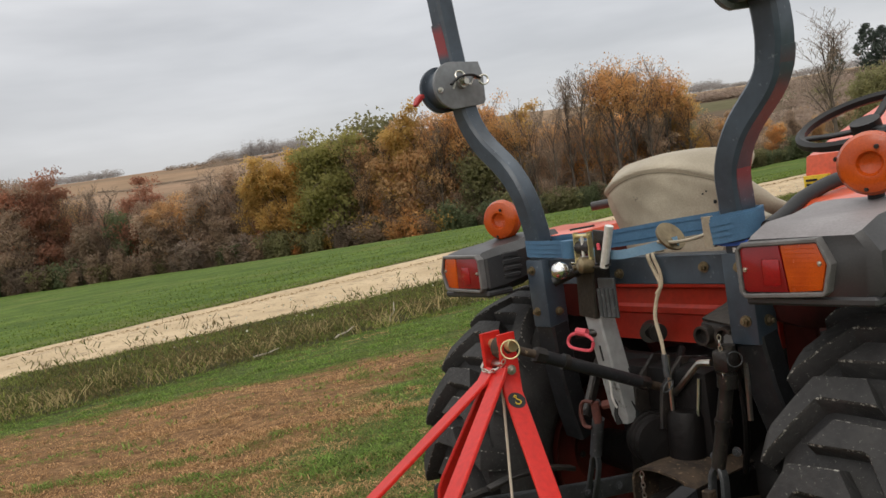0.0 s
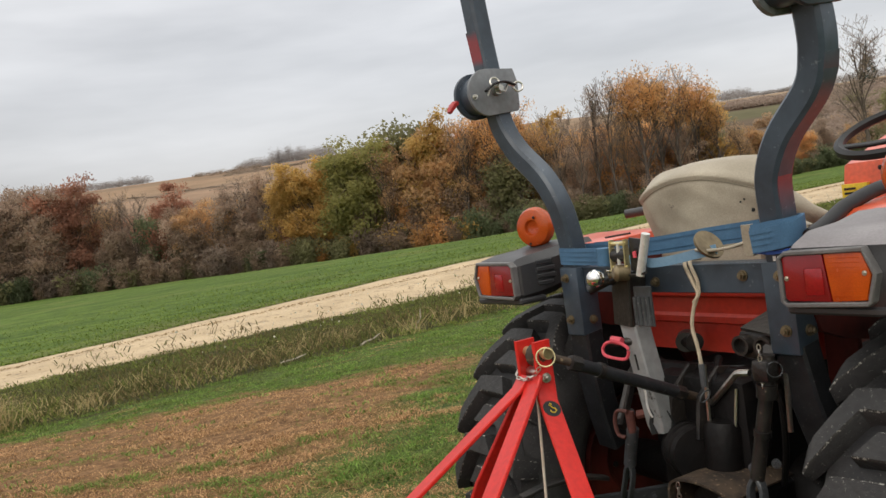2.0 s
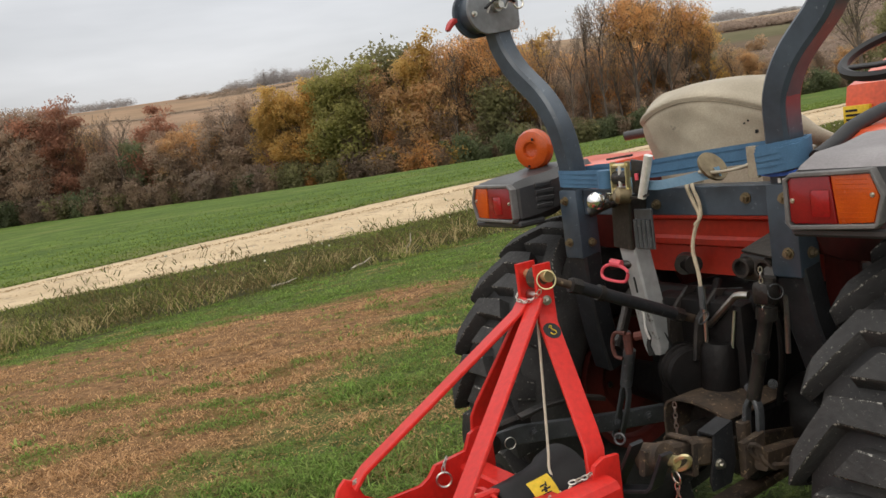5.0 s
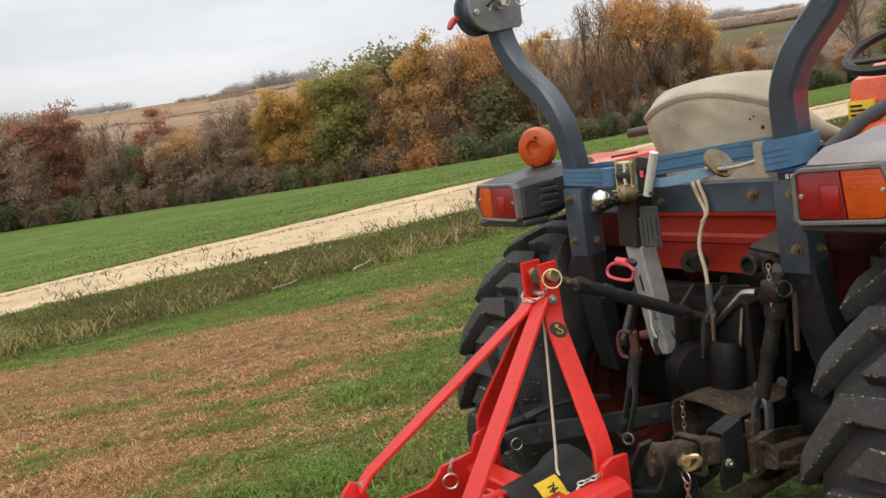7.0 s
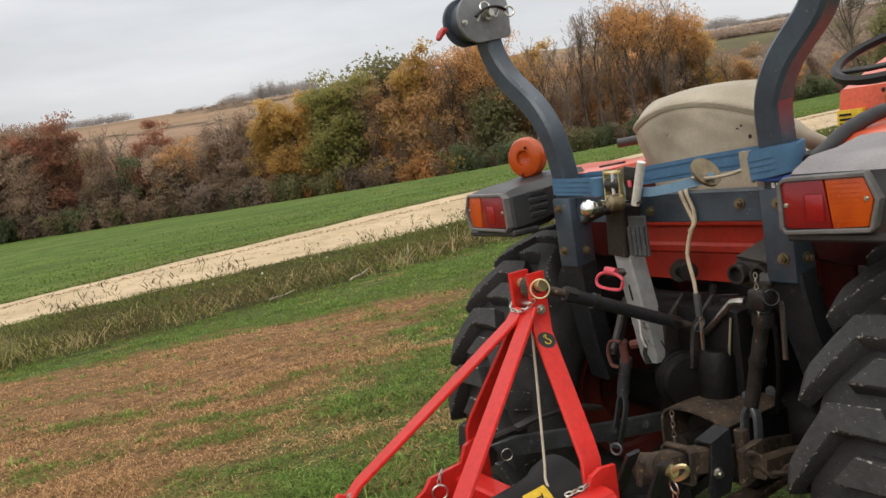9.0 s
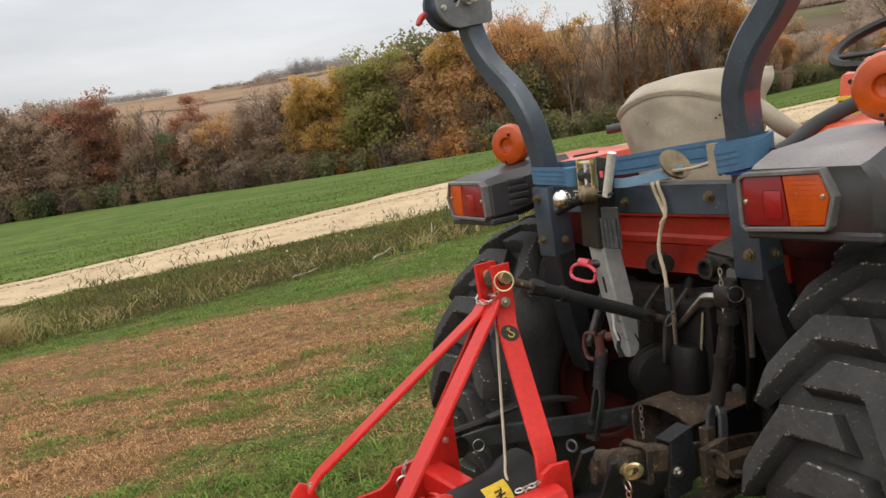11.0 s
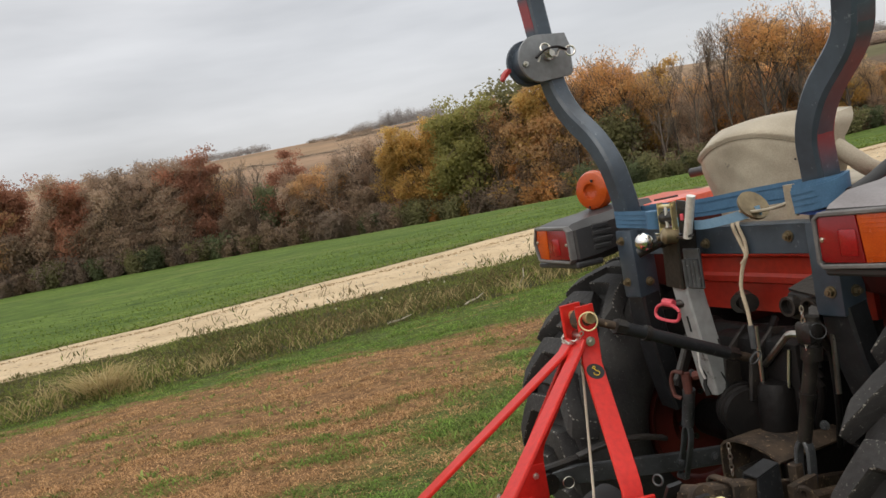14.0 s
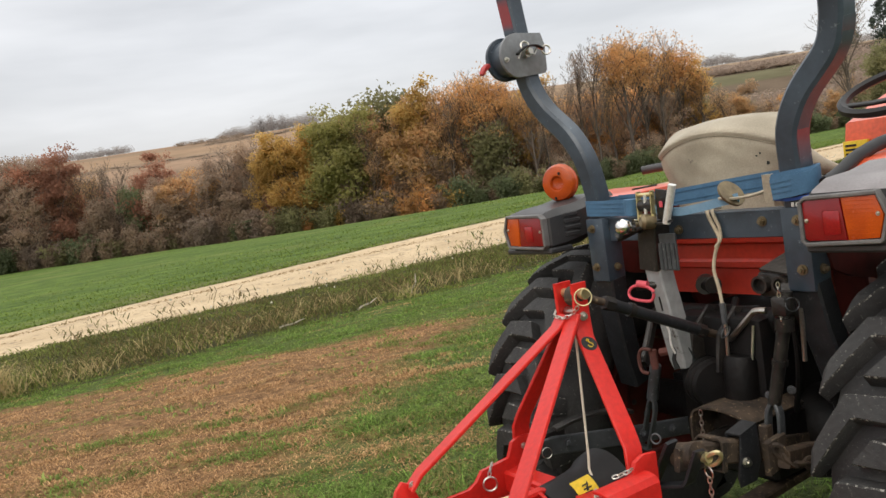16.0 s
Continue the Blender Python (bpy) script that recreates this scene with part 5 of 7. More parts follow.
pinr = part("lynch_pin", b, BRASS, low_r, "yellow zinc lynch pin")
b = B()
loop_ring(b, (0.305, -0.270, 0.562), (0.26, 1, 0.1), 0.014, 0.002, 16)
chain(b, [(0.305, -0.27, 0.550), (0.308, -0.272, 0.465)], 0.017, 0.0016)
part("chain", b, ZINC, pinr)
b = B()
loop_ring(b, (0.205, -0.315, 0.632), (0.4, -0.9, 0.2), 0.011, 0.0025, 16)
part("ring", b, LINK, pinr)
b = B()
chain(b, smooth_path([(0.30, -0.03, 0.545), (0.32, 0.0, 0.50), (0.33, 0.06, 0.485), (0.31, 0.14, 0.49), (0.25, 0.24, 0.46)], 6), 0.045, 0.006)
part("check_chain", b, RUSTY, tractor, "heavy rusty check chain")
b = B()
sweep(b, [(0.31, -0.02, 0.515), (0.29, 0.10, 0.49), (0.25, 0.30, 0.43)], rect(0.045, 0.03, 0.004), ref=(0, 0, 1))
part("stabiliser_bar", b, RUSTY, tractor)
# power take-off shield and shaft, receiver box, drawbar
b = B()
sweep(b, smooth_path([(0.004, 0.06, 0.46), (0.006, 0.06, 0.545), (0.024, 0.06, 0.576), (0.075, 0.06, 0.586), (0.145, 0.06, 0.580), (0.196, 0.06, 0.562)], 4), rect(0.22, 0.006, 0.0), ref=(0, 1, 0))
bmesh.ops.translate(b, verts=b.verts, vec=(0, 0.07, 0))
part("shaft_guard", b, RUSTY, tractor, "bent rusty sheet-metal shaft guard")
# added black block, standing in for the dark hollow under the guard
part("shaft_housing", box(B(), (0.014, 0.11, 0.38), (0.188, 0.26, 0.552), 0.01), SHADEBLACK, tractor)
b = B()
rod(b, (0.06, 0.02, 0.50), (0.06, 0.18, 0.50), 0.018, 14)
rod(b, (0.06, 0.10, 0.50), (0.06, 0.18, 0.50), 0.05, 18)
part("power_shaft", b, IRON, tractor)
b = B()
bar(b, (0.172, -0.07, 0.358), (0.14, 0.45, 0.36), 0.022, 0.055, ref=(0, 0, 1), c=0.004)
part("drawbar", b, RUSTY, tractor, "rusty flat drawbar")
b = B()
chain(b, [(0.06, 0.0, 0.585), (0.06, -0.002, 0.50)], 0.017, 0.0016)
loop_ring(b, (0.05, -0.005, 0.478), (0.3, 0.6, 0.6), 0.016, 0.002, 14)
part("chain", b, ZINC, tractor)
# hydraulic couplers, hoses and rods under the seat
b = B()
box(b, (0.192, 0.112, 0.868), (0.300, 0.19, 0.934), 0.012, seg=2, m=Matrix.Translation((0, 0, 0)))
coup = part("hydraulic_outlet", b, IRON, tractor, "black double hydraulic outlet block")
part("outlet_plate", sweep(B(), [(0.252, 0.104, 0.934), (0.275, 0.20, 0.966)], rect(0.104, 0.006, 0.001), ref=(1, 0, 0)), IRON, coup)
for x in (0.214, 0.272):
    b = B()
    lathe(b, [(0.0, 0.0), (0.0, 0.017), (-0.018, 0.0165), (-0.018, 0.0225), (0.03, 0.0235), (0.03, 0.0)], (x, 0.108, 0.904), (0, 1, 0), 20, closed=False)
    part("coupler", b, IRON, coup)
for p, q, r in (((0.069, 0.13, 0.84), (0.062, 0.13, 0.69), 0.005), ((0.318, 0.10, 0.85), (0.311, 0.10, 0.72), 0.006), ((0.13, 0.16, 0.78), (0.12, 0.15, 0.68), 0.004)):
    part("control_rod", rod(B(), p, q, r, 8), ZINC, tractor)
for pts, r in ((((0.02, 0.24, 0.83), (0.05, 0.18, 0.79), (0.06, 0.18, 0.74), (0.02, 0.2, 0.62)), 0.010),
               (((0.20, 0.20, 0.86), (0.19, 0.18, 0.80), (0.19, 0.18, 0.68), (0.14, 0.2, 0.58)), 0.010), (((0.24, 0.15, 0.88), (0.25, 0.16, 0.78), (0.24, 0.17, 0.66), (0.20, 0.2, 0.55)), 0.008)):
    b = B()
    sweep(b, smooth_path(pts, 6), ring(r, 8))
    part("hydraulic_hose", b, SHADEBLACK, tractor)
b = B()
lathe(b, [(-0.02, 0.02), (-0.02, 0.026), (0.03, 0.026), (0.03, 0.012)], (-0.06, 0.22, 0.875), (0.6, -0.8, 0), 16, closed=False)
lathe(b, [(-0.02, 0.0), (-0.02, 0.024), (0.045, 0.024), (0.045, 0.0)], (-0.06, 0.225, 0.875), (1, -0.5, 0), 16, closed=False)
part("oil_filter", b, IRON, tractor)
bolts("bolt", [(0.28, 0.08, 0.65), (0.20, 0.1, 0.62), (-0.28, 0.2, 0.66), (0.08, 0.16, 0.68)], (0.3, -1, 0.1), 0.008, 0.007, LINK, tractor)
part("pin_ring", loop_ring(B(), (0.337, 0.040, 0.872), (0.8, -0.5, 0.2), 0.016, 0.0013, 18), LINK, tractor)
b = B()
chain(b, [(0.312, 0.03, 0.925), (0.312, 0.028, 0.83)], 0.014, 0.0014)
part("pin_chain", b, ZINC, tractor)

# ---- upright ball mount stored on the bar ----
mount = thing("trailer_ball_mount", STAND, 0.60, "grey square-tube trailer ball mount hung upright on the tractor", "ball mount")
b = B()
sweep(b, [(-0.095, 0.085, 1.085), (-0.112, 0.09, 0.945)], rect(0.072, 0.066, 0.004), ref=(0, 1, 0))
part("receiver_sleeve", b, IRON, mount, "black receiver sleeve")
b = B()
sweep(b, [(-0.108, 0.09, 0.955), (-0.067, 0.10, 0.690), (-0.064, 0.10, 0.664)], rect(0.056, 0.054, 0.004), ref=(0, 1, 0), sizes=[1.0, 1.02, 0.86])
tube = part("square_tube", b, GREYTUBE, mount, "chipped light grey square tube")
b = B()
sweep(b, [(-0.066, 0.0705, 0.664), (-0.074, 0.0700, 0.690), (-0.066, 0.0695, 0.715), (-0.070, 0.069, 0.728)], rect(0.004, 0.013, 0.0), ref=(0, 1, 0), sizes=[1.4, 0.9, 0.7, 0.2])
part("torn_edge", b, BLACKINK, tube)
b = B()
sweep(b, [(-0.0365, 0.105, 0.668), (-0.0395, 0.112, 0.690), (-0.0440, 0.100, 0.720)], rect(0.010, 0.004, 0.0), ref=(0, 1, 0), sizes=[1.2, 0.8, 0.3])
part("torn_edge", b, BLACKINK, tube)
b = B()
sweep(b, smooth_path([(-0.074, 0.058, 0.792), (-0.066, 0.058, 0.770), (-0.062, 0.054, 0.738), (-0.052, 0.056, 0.712)], 4), ring(0.0030, 7))
part("loose_wire", b, BRIGHT, tube)
b = B()
sweep(b, [(-0.0925, 0.0640, 0.868), (-0.0870, 0.0650, 0.828)], rect(0.004, 0.0032, 0.0), ref=(0, 1, 0))
part("slot", b, BLACKINK, tube)
b = B()
sweep(b, [(-0.0540, 0.118, 0.800), (-0.0500, 0.120, 0.770)], rect(0.004, 0.004, 0.0), ref=(1, 0, 0))
part("slot", b, BLACKINK, tube)
b = B()
rod(b, (-0.15, -0.01, 1.045), (-0.095, 0.05, 1.075), 0.013, 14)
lathe(b, [(-0.010, 0.018), (0.0, 0.019), (0.012, 0.013)], (-0.105, 0.035, 1.07), (0.6, 0.65, 0.3), 16)
part("ball_shank", b, IRON, mount)
b = B()
bmesh.ops.create_uvsphere(b, u_segments=24, v_segments=14, radius=0.0235, matrix=Matrix.Translation((-0.116, -0.012, 1.075)))
lathe(b, [(-0.03, 0.012), (-0.015, 0.014), (0.0, 0.02)], (-0.104, 0.015, 1.075), (-0.5, -0.9, 0), 16)
part("tow_ball", b, CHROME, mount, "chrome tow ball")
b = B()
lathe(b, [(-0.02, 0.012), (-0.018, 0.020), (0.012, 0.021), (0.02, 0.012)], (-0.062, 0.025, 1.083), (-0.4, -0.9, 0.1), 16)
part("locknut", b, DULLBRASS, mount)
b = B()
box(b, (-0.055, 0.05, 0.945), (0.002, 0.058, 1.045), 0.002)
for i in range(4):
    rod(b, (-0.048 + i * 0.014, 0.046, 0.95), (-0.048 + i * 0.014, 0.046, 1.02), 0.006, 8)
part("side_bracket", b, LINK, mount)
b = B()
rod(b, (-0.145, 0.035, 0.90), (-0.10, 0.075, 0.90), 0.011, 12)
hp = part("hitch_pin", b, IRON, mount)
b = B()
sweep(b, smooth_path([(-0.11, 0.032, 0.905), (-0.15, 0.030, 0.902), (-0.168, 0.028, 0.886), (-0.158, 0.026, 0.868), (-0.10, 0.030, 0.862), (-0.084, 0.032, 0.872), (-0.082, 0.032, 0.892), (-0.11, 0.032, 0.905)], 5), ring(0.0044, 8))
rod(b, (-0.135, 0.032, 0.910), (-0.105, 0.038, 0.906), 0.0105, 10)
part("pin_handle", b, PINK, hp, "faded red plastic loop handle")

# ---- blue ratchet strap round both posts ----
strap = thing("ratchet_strap", STAND, 1.09, "blue webbing ratchet strap tied between the roll bar posts", "strap")


def web(bm, pts, w=0.046, ref=(0, 0, 1), per=6):
    return sweep(bm, smooth_path(pts, per), rect(w, 0.0025, 0.0), ref=ref)


b = B()
web(b, [(-0.295, 0.165, 1.126), (-0.345, 0.160, 1.126), (-0.374, 0.145, 1.126), (-0.376, 0.105, 1.124), (-0.350, 0.084, 1.124), (-0.28, 0.078, 1.122), (-0.20, 0.062, 1.122), (-0.12, 0.050, 1.118)], per=5)
band = part("webbing", b, STRAP, strap)
for dz in (-0.013, 0.0, 0.013):
    b = B()
    web(b, [(-0.350, 0.0822, 1.124 + dz), (-0.28, 0.0762, 1.122 + dz), (-0.20, 0.0602, 1.122 + dz), (-0.12, 0.0482, 1.118 + dz)], 0.0014, per=5)
    part("stripe", b, WEBLINE, band, "dark woven line")
b = B()
web(b, [(-0.30, 0.165, 1.128), (-0.1, 0.168, 1.13), (0.1, 0.168, 1.145), (0.30, 0.166, 1.158)], 0.046)
band = part("webbing", b, STRAP, strap)
for dz in (-0.012, 0.013):
    b = B()
    web(b, [(-0.30, 0.1632, 1.128 + dz), (-0.1, 0.1662, 1.13 + dz), (0.1, 0.1662, 1.145 + dz), (0.30, 0.1642, 1.158 + dz)], 0.0014)
    part("stripe", b, WEBLINE, band, "dark woven line")
b = B()
for k in range(3):
    e = 0.003 * k
    web(b, [(0.30, 0.165 + e, 1.158), (0.345 + e, 0.160 + e, 1.160), (0.373 + e, 0.14, 1.160), (0.376 + e, 0.095, 1.158 - 0.004 * k), (0.352, 0.068 - e, 1.156 - 0.006 * k), (0.30, 0.070 - e, 1.150 - 0.006 * k)], 0.048)
wrap = part("webbing_wrap", b, STRAP, strap, "wrapped layers of blue webbing")
for dz in (-0.026, -0.012, 0.0, 0.012):
    b = B()
    web(b, [(0.376, 0.104, 1.150 + dz), (0.3795, 0.092, 1.150 + dz), (0.352, 0.0605, 1.146 + dz), (0.302, 0.0625, 1.140 + dz)], 0.0016)
    part("stripe", b, WEBLINE, wrap, "dark woven line")
b = B()
web(b, [(-0.05, 0.044, 1.114), (0.02, 0.046, 1.103), (0.08, 0.056, 1.107), (0.15, 0.064, 1.118), (0.20, 0.072, 1.126)], 0.022)
part("loose_webbing", b, LOOSEWEB, strap, "slack lighter blue end of webbing")
b = B()
for x in (-0.098, -0.048):
    sweep(b, [(x, 0.036, 1.086), (x + 0.004, 0.036, 1.165)], rect(0.018, 0.004, 0.001), ref=(0, 1, 0))
rod(b, (-0.101, 0.036, 1.096), (-0.043, 0.036, 1.096), 0.006, 8)
rod(b, (-0.097, 0.036, 1.155), (-0.039, 0.036, 1.155), 0.006, 8)
rt_ = part("ratchet_frame", b, BRASS, strap, "yellow zinc ratchet buckle")
b = B()
sweep(b, [(0.004, 0.03, 1.080), (0.036, 0.03, 1.170)], rect(0.016, 0.010, 0.003), ref=(0, 1, 0))
rod(b, (0.0025, 0.026, 1.076), (0.038, 0.026, 1.176), 0.0105, 14)
part("ratchet_handle", b, BRIGHT, strap, "bright steel ratchet handle")
b = B()
box(b, (-0.022, 0.033, 1.118), (-0.012, 0.038, 1.134), 0.001)
part("red_release_tab", b, PINK, rt_)
part("webbing_coil", lathe(B(), [(-0.022, 0.006), (-0.022, 0.019), (0.022, 0.019), (0.022, 0.006)], (-0.128, 0.038, 1.124), (0.05, 0, 1), 22), STRAP, rt_, "rolled blue webbing")
part("pawl_plate", prism(B(), [(-0.040, 1.086), (0.006, 1.082), (0.024, 1.160), (-0.036, 1.168)], 0.040, 0.046, "y", 0.001), IRON, rt_)
part("spool_bar", rod(B(), (-0.070, 0.031, 1.098), (-0.066, 0.031, 1.155), 0.0045, 10), BRIGHT, rt_)
part("spool", rod(B(), (-0.094, 0.042, 1.126), (-0.046, 0.042, 1.126), 0.017, 14), IRON, rt_)
part("base_arm", sweep(B(), [(-0.118, 0.04, 1.078), (-0.003, 0.03, 1.076), (0.027, 0.02, 1.084)], rect(0.010, 0.005, 0.001), ref=(0, 1, 0)), IRON, rt_)
part("base_arm", sweep(B(), [(-0.118, 0.045, 1.172), (-0.033, 0.042, 1.178)], rect(0.010, 0.005, 0.001), ref=(0, 1, 0)), IRON, rt_)
b = B()
lathe(b, [(-0.003, 0.0), (-0.003, 0.037), (0.003, 0.037), (0.003, 0.0)], (0.180, 0.072, 1.137), (0.80, -0.05, 0.55), 28, closed=False)
part("round_plate", b, DULLBRASS, strap, "dull brass-coloured round plate")
b = B()
sweep(b, smooth_path([(0.155, 0.06, 1.128), (0.20, 0.06, 1.125), (0.25, 0.068, 1.130), (0.285, 0.08, 1.14)], 5), rect(0.016, 0.007, 0.002), ref=(0, 1, 0))
sweep(b, [(0.287, 0.074, 1.108), (0.286, 0.074, 1.175)], rect(0.012, 0.026, 0.002), ref=(0, 1, 0))
part("strap_hook", b, DULLZINC, strap, "flat steel strap hook")
b = B()
web(b, [(0.30, 0.075, 1.115), (0.34, 0.075, 1.112), (0.39, 0.09, 1.118)], 0.007)
part("bright_blue_tie", b, material("bright_blue_plastic", (0.03, 0.12, 0.55), 0.5), strap)

# ---- cream cord looped over the bar ----
cord = thing("cord", STAND, 0.76, "frayed cream cord looped over the cross bar", "cord")
b = B()
sweep(b, smooth_path([(0.066, 0.150, 1.097), (0.068, 0.12, 1.099), (0.076, 0.101, 1.088), (0.094, 0.099, 1.05), (0.108, 0.096, 1.02), (0.092, 0.094, 0.985), (0.084, 0.090, 0.94), (0.095, 0.088, 0.89), (0.100, 0.086, 0.85)], 6), ring(0.0047, 8))
part("cord_loop", b, ROPE, cord)
b = B()
sweep(b, smooth_path([(0.082, 0.150, 1.097), (0.084, 0.12, 1.1), (0.092, 0.101, 1.09), (0.110, 0.098, 1.05), (0.112, 0.095, 1.02), (0.096, 0.092, 1.0)], 6), ring(0.0044, 8))
part("cord_tail", b, ROPE, cord)
b = B()
rod(b, (0.100, 0.086, 0.855), (0.102, 0.084, 0.80), 0.0075, 10)
loop_ring(b, (0.102, 0.083, 0.778), (0.9, -0.3, 0), 0.017, 0.0018, 16, 0.5)
part("snap_hook", b, LINK, cord)

# ---- red implement on the hitch ----
GI = -0.055
tiller = thing("three_point_implement", STAND, GI, "new red three-point implement with A-frame mast on the tractor's hitch", "implement")


def strip(pts, w=0.05, t=0.010, ref=(0, 1, 0), per=0):
    b = B()
    return sweep(b, smooth_path(pts, per) if per else pts, rect(w, t, 0.0022), ref=ref)


# two mast cheeks, bent out into the front legs
b = strip([(-0.047, -0.262, 0.972), (-0.047, -0.262, 0.882), (-0.032, -0.275, 0.84), (0.151, -0.352, 0.652), (0.176, -0.362, 0.620), (0.188, -0.372, 0.562)], 0.048, 0.010, (0, 1, 0.1))
leg_r = part("mast_leg", b, RED, tiller, "red flat-bar mast leg")
b = strip([(-0.108, -0.262, 0.972), (-0.108, -0.262, 0.882), (-0.122, -0.275, 0.84), (-0.225, -0.355, 0.63), (-0.232, -0.365, 0.60), (-0.232, -0.372, 0.535)], 0.055, 0.010, (0, 1, 0.1))
leg_l = part("mast_leg", b, RED, tiller, "red flat-bar mast leg")
b = strip([(-0.052, -0.285, 0.892), (-0.046, -0.31, 0.862), (0.215, -0.715, 0.640), (0.222, -0.735, 0.62), (0.222, -0.745, 0.590)], 0.052, 0.010, (1, 0, 0.25))
brace_r = part("mast_brace", b, RED, tiller, "red flat-bar brace")
b = strip([(-0.092, -0.285, 0.892), (-0.098, -0.31, 0.862), (-0.212, -0.70, 0.582), (-0.217, -0.73, 0.550)], 0.052, 0.010, (1, 0, 0.25))
brace_l = part("mast_brace", b, RED, tiller, "red flat-bar brace")
b = B()
rod(b, (-0.130, -0.262, 0.945), (-0.022, -0.262, 0.945), 0.0115, 14)
lathe(b, [(-0.006, 0.012), (-0.006, 0.0145), (0.006, 0.0145), (0.006, 0.012)], (-0.028, -0.262, 0.945), (1, 0, 0), 18)
pin = part("top_pin", b, BRASS, tiller, "zinc top link pin")
b = B()
loop_ring(b, (-0.022, -0.272, 0.938), (0.75, -0.6, 0.25), 0.021, 0.0019, 24)
part("ring", b, BRASS, pin)
b = B()
chain(b, [(-0.024, -0.29, 0.918), (-0.046, -0.297, 0.898), (-0.076, -0.30, 0.888), (-0.112, -0.295, 0.892), (-0.122, -0.28, 0.905)], 0.016, 0.0017)
part("chain", b, ZINC, pin)
b = B()
bolt(b, (-0.041, -0.264, 0.888), (1, -0.2, 0), 0.0085, 0.008)
part("bolt", b, ZINC, leg_r)
b = B()
rod(b, (-0.102, -0.262, 0.897), (-0.052, -0.262, 0.897), 0.012, 14)
part("spacer", b, ZINC, leg_r)
for pp, dd, own in (((0.201, -0.372, 0.585), (1, -0.45, 0), leg_r), ((-0.226, -0.372, 0.552), (1, -0.4, 0), leg_l), ((0.228, -0.742, 0.612), (1, -0.2, 0), brace_r), ((-0.211, -0.722, 0.559), (1, -0.2, 0), brace_l)):
    b = B()
    bolt(b, pp, dd, 0.0085, 0.008)
    part("bolt", b, ZINC, own)
# hook sticker on the front leg, with its sign
d0, d1 = Vector((-0.032, -0.275, 0.84)), Vector((0.151, -0.352, 0.652))
axis_ = (d1 - d0).normalized()
nrm = Vector((0.0, 1, 0.1))
nrm = (nrm - axis_ * nrm.dot(axis_)).normalized()
outw = axis_.cross(nrm)
if outw.x < 0:
    outw = -outw
c = d0.lerp(d1, 0.10) + outw * 0.0052
b = B()
vs = [b.verts.new(c + nrm * (0.021 * math.cos(w)) + axis_ * (0.021 * math.sin(w)) + outw * 0.0008) for w in [2 * math.pi * k / 28 for k in range(28)]]
vb = [b.verts.new(v.co - outw * 0.0012) for v in vs]
b.faces.new(vs)
for k in range(28):
    b.faces.new((vs[k], vb[k], vb[(k + 1) % 28], vs[(k + 1) % 28]))
disc = part("round_sticker", b, BLACKINK, leg_r, "round black sticker with yellow hook sign")
b = B()
zed = Vector((0, 0, 1))
upv = (zed - outw * zed.dot(outw)).normalized()
rgt = upv.cross(outw)
hook = [(0.0, 0.013), (0.004, 0.010), (0.0, 0.006), (-0.004, 0.010), (0.0, 0.013)]
sweep(b, [c + outw * 0.0018 + rgt * x + upv * y for x, y in hook], rect(0.0034, 0.001), ref=outw)
hook = [(0.0, 0.006), (0.001, 0.001), (0.006, -0.003), (0.006, -0.009), (0.0, -0.012), (-0.006, -0.009), (-0.007, -0.004)]
sweep(b, smooth_path([c + outw * 0.0018 + rgt * x + upv * y for x, y in hook], 4), rect(0.0036, 0.001), ref=outw)
part("hook_sign", b, YELLOW, disc)
# headstock: two cranked side plates, the right one riding higher, with folded hitch channels
for s, dz in ((-1, 0.0), (1, 0.042)):
    b = B()
    x = s * 0.225
    prism(b, [(y, z + dz) for y, z in ((-0.345, 0.575), (-0.345, 0.45), (-0.46, 0.38), (-0.80, 0.34), (-0.80, 0.45), (-0.775, 0.53), (-0.765, 0.555), (-0.745, 0.572), (-0.722, 0.560), (-0.707, 0.518), (-0.66, 0.488), (-0.56, 0.488), (-0.535, 0.500), (-0.515, 0.526), (-0.46, 0.530), (-0.425, 0.532), (-0.41, 0.57), (-0.385, 0.58))], x - 0.006, x + 0.006, "x", 0.002)
    part("side_plate", b, RED, tiller, "red cut-out side plate")
# folded channel for the lower hitch pin, open to the rear
b = B()
sweep(b, [(0.222, -0.460, 0.584), (0.245, -0.460, 0.586), (0.262, -0.460, 0.582), (0.270, -0.460, 0.572), (0.271, -0.460, 0.54), (0.272, -0.460, 0.490)], rect(0.146, 0.007, 0.001), ref=(0, 1, 0))
hb = part("hitch_channel", b, RED, tiller, "red folded lower hitch channel")
b = B()
chain(b, [(0.20, -0.38, 0.572), (0.222, -0.405, 0.596), (0.224, -0.44, 0.596), (0.214, -0.47, 0.593)], 0.017, 0.0018)
part("chain", b, ZINC, hb)
b = B()
chain(b, [(0.205, -0.51, 0.578), (0.25, -0.540, 0.548), (0.268, -0.525, 0.535), (0.280, -0.487, 0.535)], 0.019, 0.0020)
part("chain", b, ZINC, hb)
b = B()
loop_ring(b, (0.282, -0.470, 0.540), (1, -0.3, 0.1), 0.019, 0.003, 18, 1.0)
rod(b, (0.270, -0.470, 0.540), (0.286, -0.470, 0.540), 0.012, 12)
sweep(b, smooth_path([(0.284, -0.460, 0.553), (0.285, -0.435, 0.543), (0.286, -0.415, 0.520)], 4), rect(0.012, 0.005, 0.001), ref=(1, 0, 0))
part("lynch_pin", b, DULLBRASS, hb)
b = B()
chain(b, [(-0.212, -0.485, 0.54), (-0.206, -0.50, 0.525), (-0.205, -0.505, 0.51)], 0.016, 0.0017)
